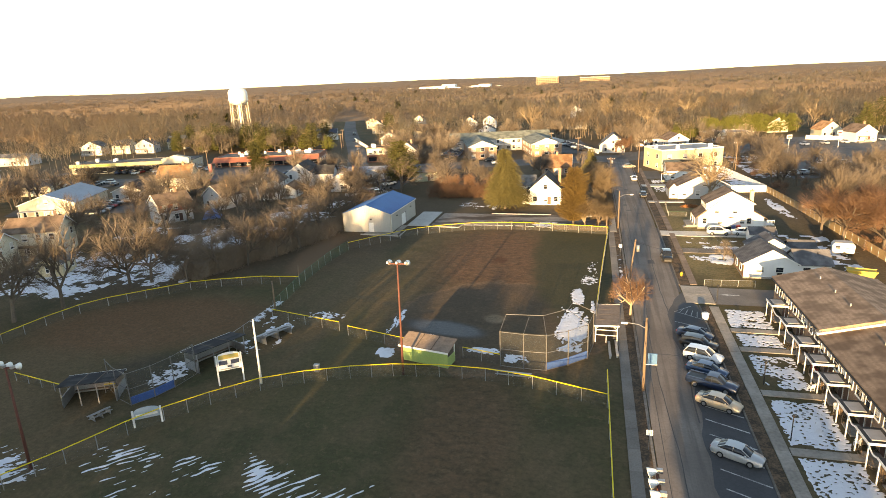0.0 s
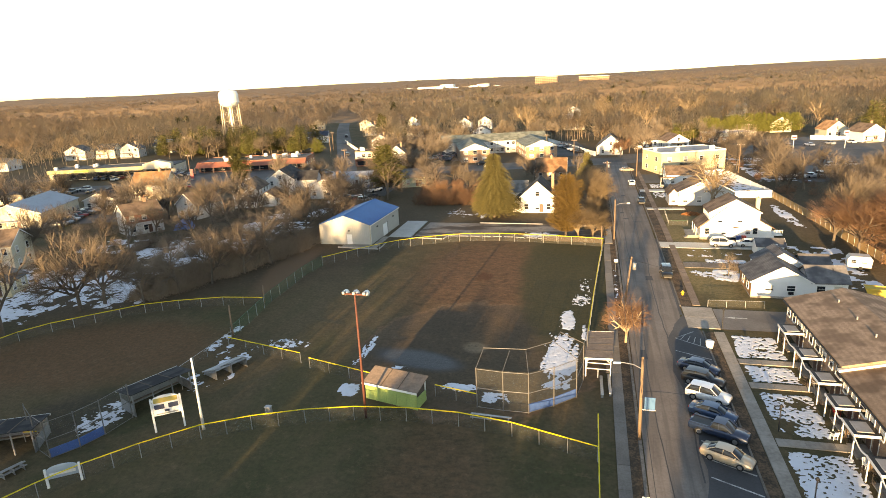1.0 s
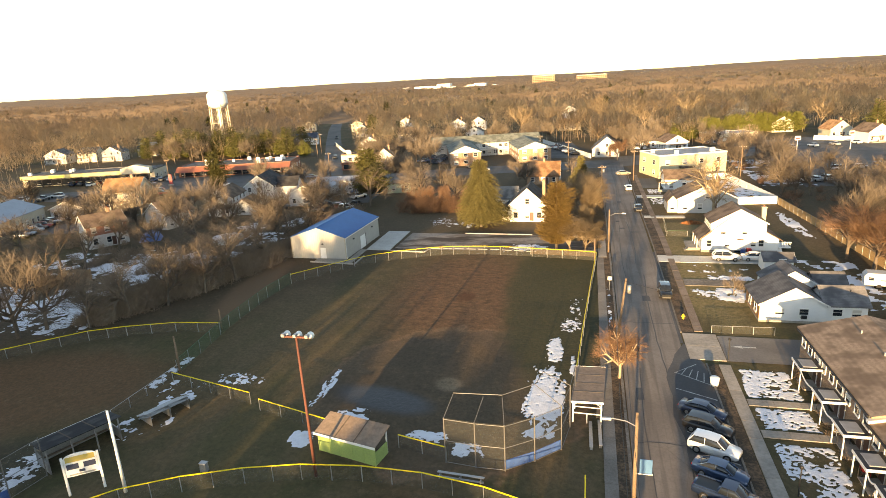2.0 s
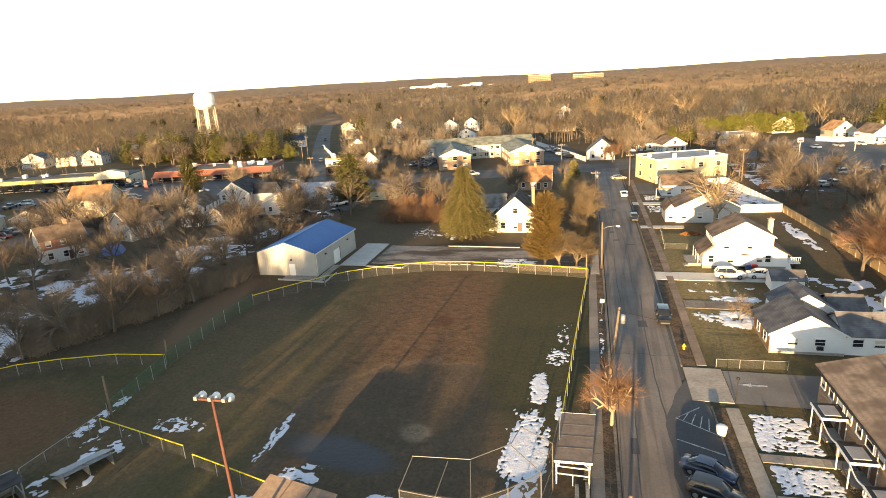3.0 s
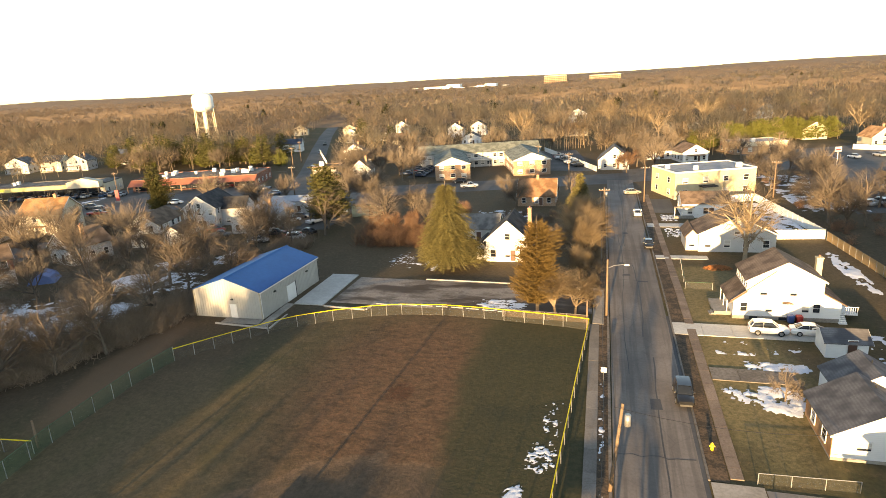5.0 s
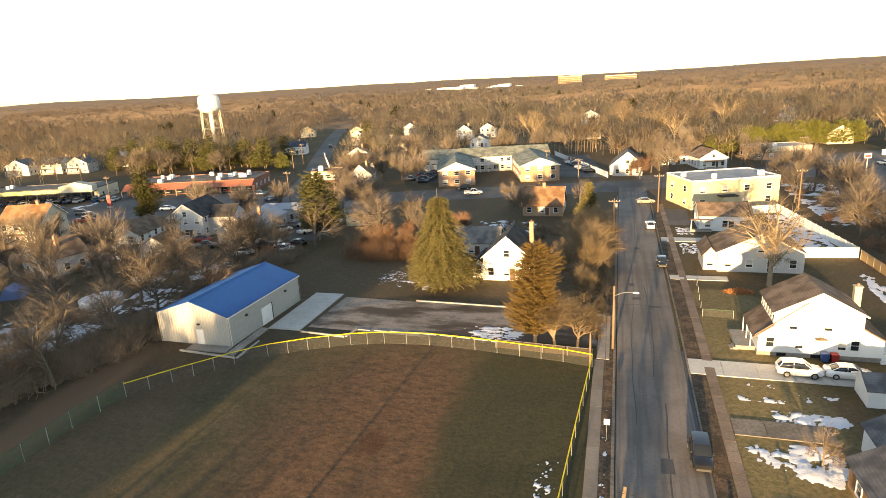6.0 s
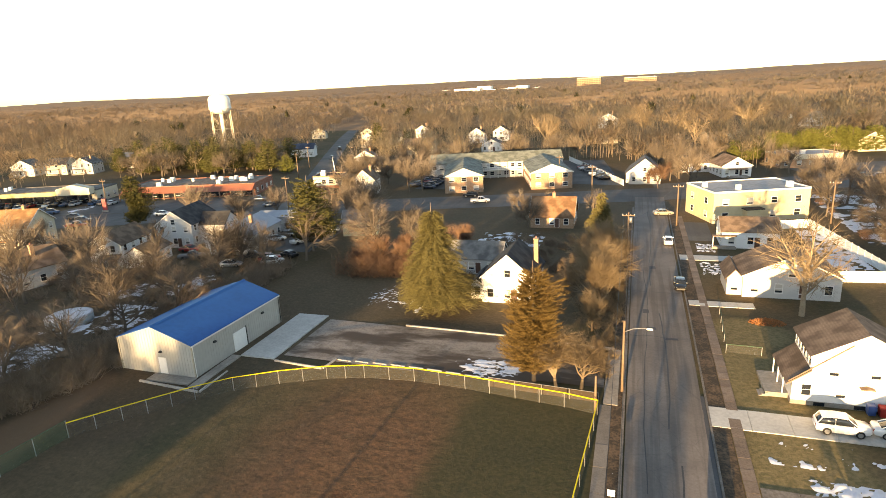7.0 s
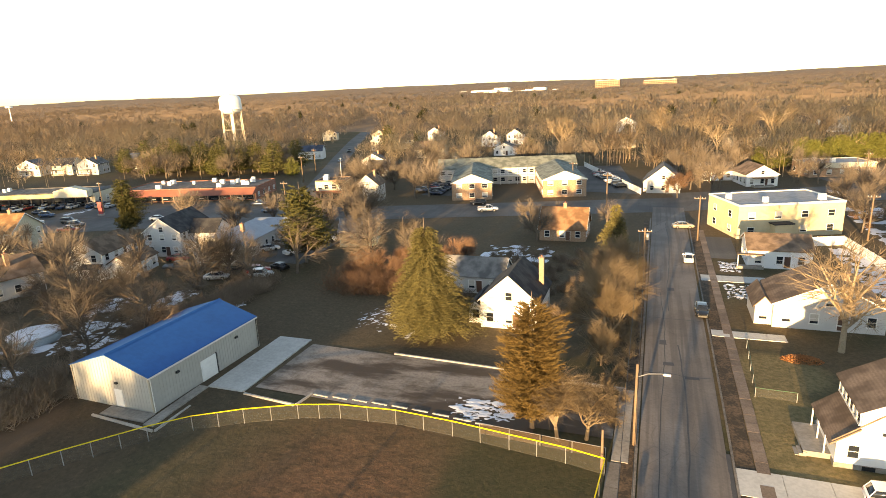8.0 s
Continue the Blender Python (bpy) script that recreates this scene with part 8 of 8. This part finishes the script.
snow("snow_wood", -80, 131, -62.5, 150, -0.05, 0.25, "old snow lying in back gardens", step=0.45, seed=14, round_off=0.6, holes=0.4)
snow("snow_patch", -35.5, 152.5, -28.0, 164, -0.4, 1.6, "thin broken snow beside the spruce", (0.5, 1.6), thick=0.12, step=0.2, seed=44, round_off=0.7, turn=55)
snow("snow_wood", -112, 112, -78, 128, -0.3, 0.25, "old snow lying in back gardens", step=0.8, seed=15)
snow("snow_patch", 21.7, 111.5, 27.2, 118.2, 0.5, 0.5, "old snow around a small tree", seed=16, round_off=0.8)
snow("snow_patch", 18.2, 112.8, 22.7, 117.6, 0.0, 0.6, "thin old snow on a lawn", seed=17, round_off=0.5)
snow("snow_patch", 21, 120.6, 30.5, 123.6, 0.35, 0.7, "strip of old snow beside a drive", seed=18, round_off=0.6)
snow("snow_patch", 18.2, 124.3, 32, 129, -0.55, 0.7, "specks of old snow on a lawn", seed=19)
snow("snow_patch", 37, 110, 47, 133, -0.1, 0.35, "old snow in back gardens", step=0.5, seed=20)
snow("snow_patch", 42.8, 143, 46.6, 173, 0.1, 0.4, "strip of old snow along a wooden fence", (1.5, 0.6), step=0.4, seed=21, round_off=0.5)
snow("snow_patch", 39.3, 182.1, 46, 212.9, 0.15, 0.4, "old snow behind the white fence", step=0.5, seed=22)
snow("snow_patch", -14.2, 133.2, -4.0, 139.6, 0.45, 0.7, "grey slush on the old lot", (0.6, 1.4), thick=0.08, step=0.15, seed=23, round_off=0.8)
snow("snow_patch", -30.3, 151.4, -21.3, 158.9, -0.35, 0.6, "thin snow under the spruce", seed=24, round_off=0.5)
snow("snow_patch", 18.4, 176.9, 24.6, 185.2, -0.1, 1.1, "patchy snow on a front lawn", step=0.16, seed=25, holes=0.9)
snow("snow_patch", 18.6, 190.5, 22.7, 198.4, -0.1, 1.1, "patchy snow on a front lawn", step=0.16, seed=26, holes=0.9)
snow("snow_streak", -166.5, 208, -159.5, 226, 0.1, 0.4, "ploughed snow along the edge of a car park", (1.4, 0.6), step=0.4, seed=61, round_off=0.8)
snow("snow_patch", -84, 147, -74, 158, 0.3, 0.4, "old snow in a back garden by the metal hut", step=0.3, seed=62, round_off=0.8, holes=0.4)
snow("snow_patch", -74, 150, -66, 164, 0.2, 0.5, "old broken snow in a back garden by the metal hut", step=0.25, seed=63, round_off=0.8, holes=0.6)
snow("snow_patch", -60, 155, -54.5, 161, 0.1, 0.6, "old snow beside the metal hut", seed=64, round_off=0.9)
snow("snow_patch", 49.8, 200, 64.3, 253, -0.15, 0.3, "old snow on open ground by the car park", step=0.7, seed=27)
snow("snow_patch", -25.5, 184.7, -11, 202.7, -0.2, 0.35, "old snow in a back garden", step=0.6, seed=28)
snow("snow_patch", 5.3, 84, 6.7, 128, 0.0, 0.9, "thin dirty snow along the kerb", seed=29)


# ---- small things ----
logs = surface("weathered_timber", (0.45, 0.42, 0.38), (0.30, 0.27, 0.24), 0.9)
for k in range(9):
    t = k / 8
    x, y = -27.5 + 19.5 * t, 134.6 - 0.9 * t + 0.5 * math.sin(3 * t)
    ob = thing("parking_bumper", x, y, None, -4, "pale concrete wheel stop beside the field fence", "wheel stop", "wheel stops along the lot")
    part("bar", Shape().prism([(-0.13, 0), (0.13, 0), (0.09, 0.14), (-0.09, 0.14)], "x", -0.95, 0.95), logs, ob)
ob = thing("timber_rail", -16.3, 146.4, None, -3, "long pale timber kerb at the back of the lot", "kerb")
part("beam", Shape().prism([(-0.13, 0), (0.13, 0), (0.11, 0.22), (-0.11, 0.22)], "x", -7.4, 7.4), logs, ob)
ob = thing("timber_rail", 0.9, 144.6, None, -3, "long pale timber kerb at the back of the lot", "kerb")
part("beam", Shape().prism([(-0.16, 0), (0.16, 0), (0.13, 0.32), (-0.13, 0.32)], "x", -4.5, 4.5), logs, ob)
for x0, y0, x1, y1 in ((-50.5, 124.3, -41.2, 123.5), (-41.0, 123.6, -41.0, 128.9), (-36.6, 132.7, -29.4, 132.0), (-29.2, 132.1, -28.7, 134.8)):
    a, b = Vector((x0, y0)), Vector((x1, y1))
    ob = thing("timber_edging", x0, y0, None, math.degrees(math.atan2(y1 - y0, x1 - x0)), "pale timber edging on the ground", "edging")
    part("beam", Shape().box(0, -0.12, -0.05, (b - a).length, 0.12, 0.2, 0.02), logs, ob)
ob = thing("waste_bin", 16.9, 87.0, None, 20, "white plastic waste bin on the verge", "bin")
part("body", Shape().tube((0, 0, 0), (0, 0, 1.0), 0.42, 0.52, 12), M_WHITE, ob, smooth=True)
part("lid", Shape().tube((0, 0, 1.0), (0, 0, 1.12), 0.56, 0.4, 12), M_WHITE, ob, smooth=True)
ob = thing("fire_hydrant", 16.0, 105.0, None, 0, "small yellow fire hydrant by the kerb", "hydrant")
hy = plain("hydrant_yellow", (0.65, 0.45, 0.04), 0.5)
part("barrel", Shape().tube((0, 0, 0), (0, 0, 0.62), 0.16, 0.15, 10), hy, ob, smooth=True)
part("bonnet", Shape().tube((0, 0, 0.62), (0, 0, 0.82), 0.19, 0.06, 10), hy, ob, smooth=True)
for sg in (-1, 1):
    part("outlet", Shape().tube((0, 0, 0.45), (sg * 0.26, 0, 0.45), 0.07, 0.07, 8), hy, ob)
ob = thing("utility_box", -33.5, 63.9, None, 0, "small grey utility box by the fence", "box")
part("case", Shape().box(-0.35, -0.25, 0, 0.35, 0.25, 0.9, 0.03), M_GALV, ob)
part("lid", Shape().box(-0.38, -0.28, 0.9, 0.38, 0.28, 0.96, 0.02), M_GALV, ob)
for x, y in ((6.4, 54.5), (6.2, 115)):
    ob = thing("street_sign", x, y, None, 0, "small pale street sign on a thin post", "sign")
    part("post", Shape().tube((0, 0, -0.2), (0, 0, 2.3), 0.03), M_GALV, ob)
    part("plate", Shape().box(-0.3, -0.03, 1.7, 0.3, 0.0, 2.3), M_WHITE, ob)

ob = thing("leaf_pile", 24.9, 157.0, None, 0, "heap of orange dead leaves and cut branches", "leaf pile")
rl = random.Random(8)
lp = Shape()
for k in range(900):
    a, d = rl.uniform(0, 6.3), rl.random() ** 0.6
    x, y = 2.3 * d * math.cos(a), 1.2 * d * math.sin(a)
    z = 0.75 * (1 - d * d) * rl.random() + 0.03
    u = Vector((rl.gauss(0, 1), rl.gauss(0, 1), rl.gauss(0, 1))).normalized() * 0.16
    w = u.orthogonal().normalized() * 0.1
    lp.face((x - u.x, y - u.y, z - u.z), (x + w.x, y + w.y, z + w.z), (x + u.x, y + u.y, z + u.z))
part("leaves", lp, foliage_material("orange_dead_leaves", (0.34, 0.13, 0.05), (0.46, 0.22, 0.09), 0.0), ob)
for x, y, col, lab in ((31.3, 135.0, (0.30, 0.025, 0.02), "red wheeled rubbish bin"), (30.3, 135.1, (0.03, 0.07, 0.22), "blue wheeled rubbish bin")):
    ob = thing("wheelie_bin", x, y, None, 0, lab + " beside the house", "bin")
    part("body", Shape().box(-0.32, -0.35, 0.05, 0.32, 0.35, 1.0, -0.05), plain("bin_plastic", col, 0.5), ob)
    part("lid", Shape().box(-0.4, -0.42, 1.0, 0.4, 0.42, 1.1, 0.06), plain("bin_lid", col, 0.5), ob)
    for sg in (-1, 1):
        part("wheel", Shape().tube((sg * 0.3, 0.36, 0.12), (sg * 0.36, 0.36, 0.12), 0.12, 0.12, 10), M_TYRE, ob)
ob = thing("camper_trailer", 46.0, 120.4, None, -12, "small dull white trailer parked in a back garden", "trailer")
part("body", Shape().prism([(-1.7, 0.5), (1.7, 0.5), (1.8, 1.9), (1.4, 2.4), (-1.4, 2.4), (-1.8, 1.9)], "y", -1.05, 1.05), M_WALL_DULL, ob)
for x in (-0.9, 0.6):
    window_at(ob, x, -1.06, 1.3, 0.7, 0.5, "s")
for sg in (-1, 1):
    part("wheel", Shape().tube((0.2, sg * 0.9, 0.35), (0.2, sg * 1.1, 0.35), 0.35, 0.35, 14), M_TYRE, ob)
part("drawbar", Shape().tube((1.7, 0, 0.55), (2.8, 0, 0.5), 0.06), M_BLACK, ob)
ob = thing("skip_container", 44.2, 107.2, None, -14, "yellow metal skip container by the flats", "container")
sk = plain("skip_yellow", (0.55, 0.38, 0.06), 0.6)
part("tub", Shape().prism([(-1.5, 0.1), (1.5, 0.1), (2.1, 1.5), (-2.1, 1.5)], "y", -0.9, 0.9), sk, ob)
part("rim", Shape().box(-2.2, -1.0, 1.5, 2.2, -0.85, 1.62).box(-2.2, 0.85, 1.5, 2.2, 1.0, 1.62), sk, ob)
ob = thing("garden_tent", -98.9, 139.0, None, 30, "low blue tarpaulin tent in a garden", "tent")
part("cover", Shape().prism([(-2.4, 0), (2.4, 0), (1.7, 1.3), (0, 2.1), (-1.7, 1.3)], "y", -2.2, 2.2), surface("blue_tarpaulin", (0.12, 0.19, 0.42), (0.09, 0.14, 0.30), 0.5), ob)
ob = thing("board_fence", -90.7, 110.0, None, 4, "short tan board fence in the trees", "fence")
for k in range(9):
    part("board", Shape().box(-1.8 + k * 0.4, -0.05, -0.2, -1.44 + k * 0.4, 0.05, 2.2 + 0.1 * (k % 3)), M_POLE_WOOD, ob)
ob = thing("round_pool", -77.6, 138.2, None, 0, "round garden pool under a snowy cover", "pool")
part("side", Shape().tube((0, 0, -0.2), (0, 0, 1.2), 3.4, 3.4, 28), surface("pool_side", (0.42, 0.5, 0.55)), ob, smooth=True)
part("cover", Shape().tube((0, 0, 1.2), (0, 0, 1.32), 3.45, 2.9, 28), M_SNOW, ob, smooth=True)
ob = thing("pylon_sign", -150.2, 214.6, None, 15, "tall narrow red shop sign", "sign")
part("panel", Shape().box(-0.6, -0.25, 0.6, 0.6, 0.25, 4.2), plain("sign_red", (0.42, 0.07, 0.07), 0.4), ob)
part("plinth", Shape().box(-0.9, -0.4, -0.2, 0.9, 0.4, 0.6), M_CONCRETE, ob)
for x, y in ((76, 262), (98, 275), (124, 284)):
    ob = thing("pylon_sign", x, y, None, 15, "pale shop sign on a tall post", "sign")
    part("post", Shape().tube((0, 0, -0.3), (0, 0, 6.5), 0.16, 0.14, 8), M_GALV, ob)
    part("board", Shape().box(-1.0, -0.15, 5.3, 1.0, 0.15, 6.8), M_WALL_DULL, ob)
    part("lettering_bar", Shape().box(-0.8, -0.18, 5.7, 0.8, -0.15, 6.2), plain("sign_red_bar", (0.4, 0.04, 0.04), 0.4), ob)
thicket("thicket_flats", [(rng.uniform(25.9, 27.5), 38 + 54 * rng.random(), rng.uniform(0.12, 0.3)) for i in range(90)], "bare shrubs and clutter before the flats", None, 4.0, 40, 0.02)

for proto in BIG + SMALL + REDDISH + MID + TAN + [SPRUCE, CEDAR, PINE, BUSHY, HEDGE_PINE, GOLD, PALE, STREET]:
    for o in (*proto.children_recursive, proto):
        bpy.data.objects.remove(o)
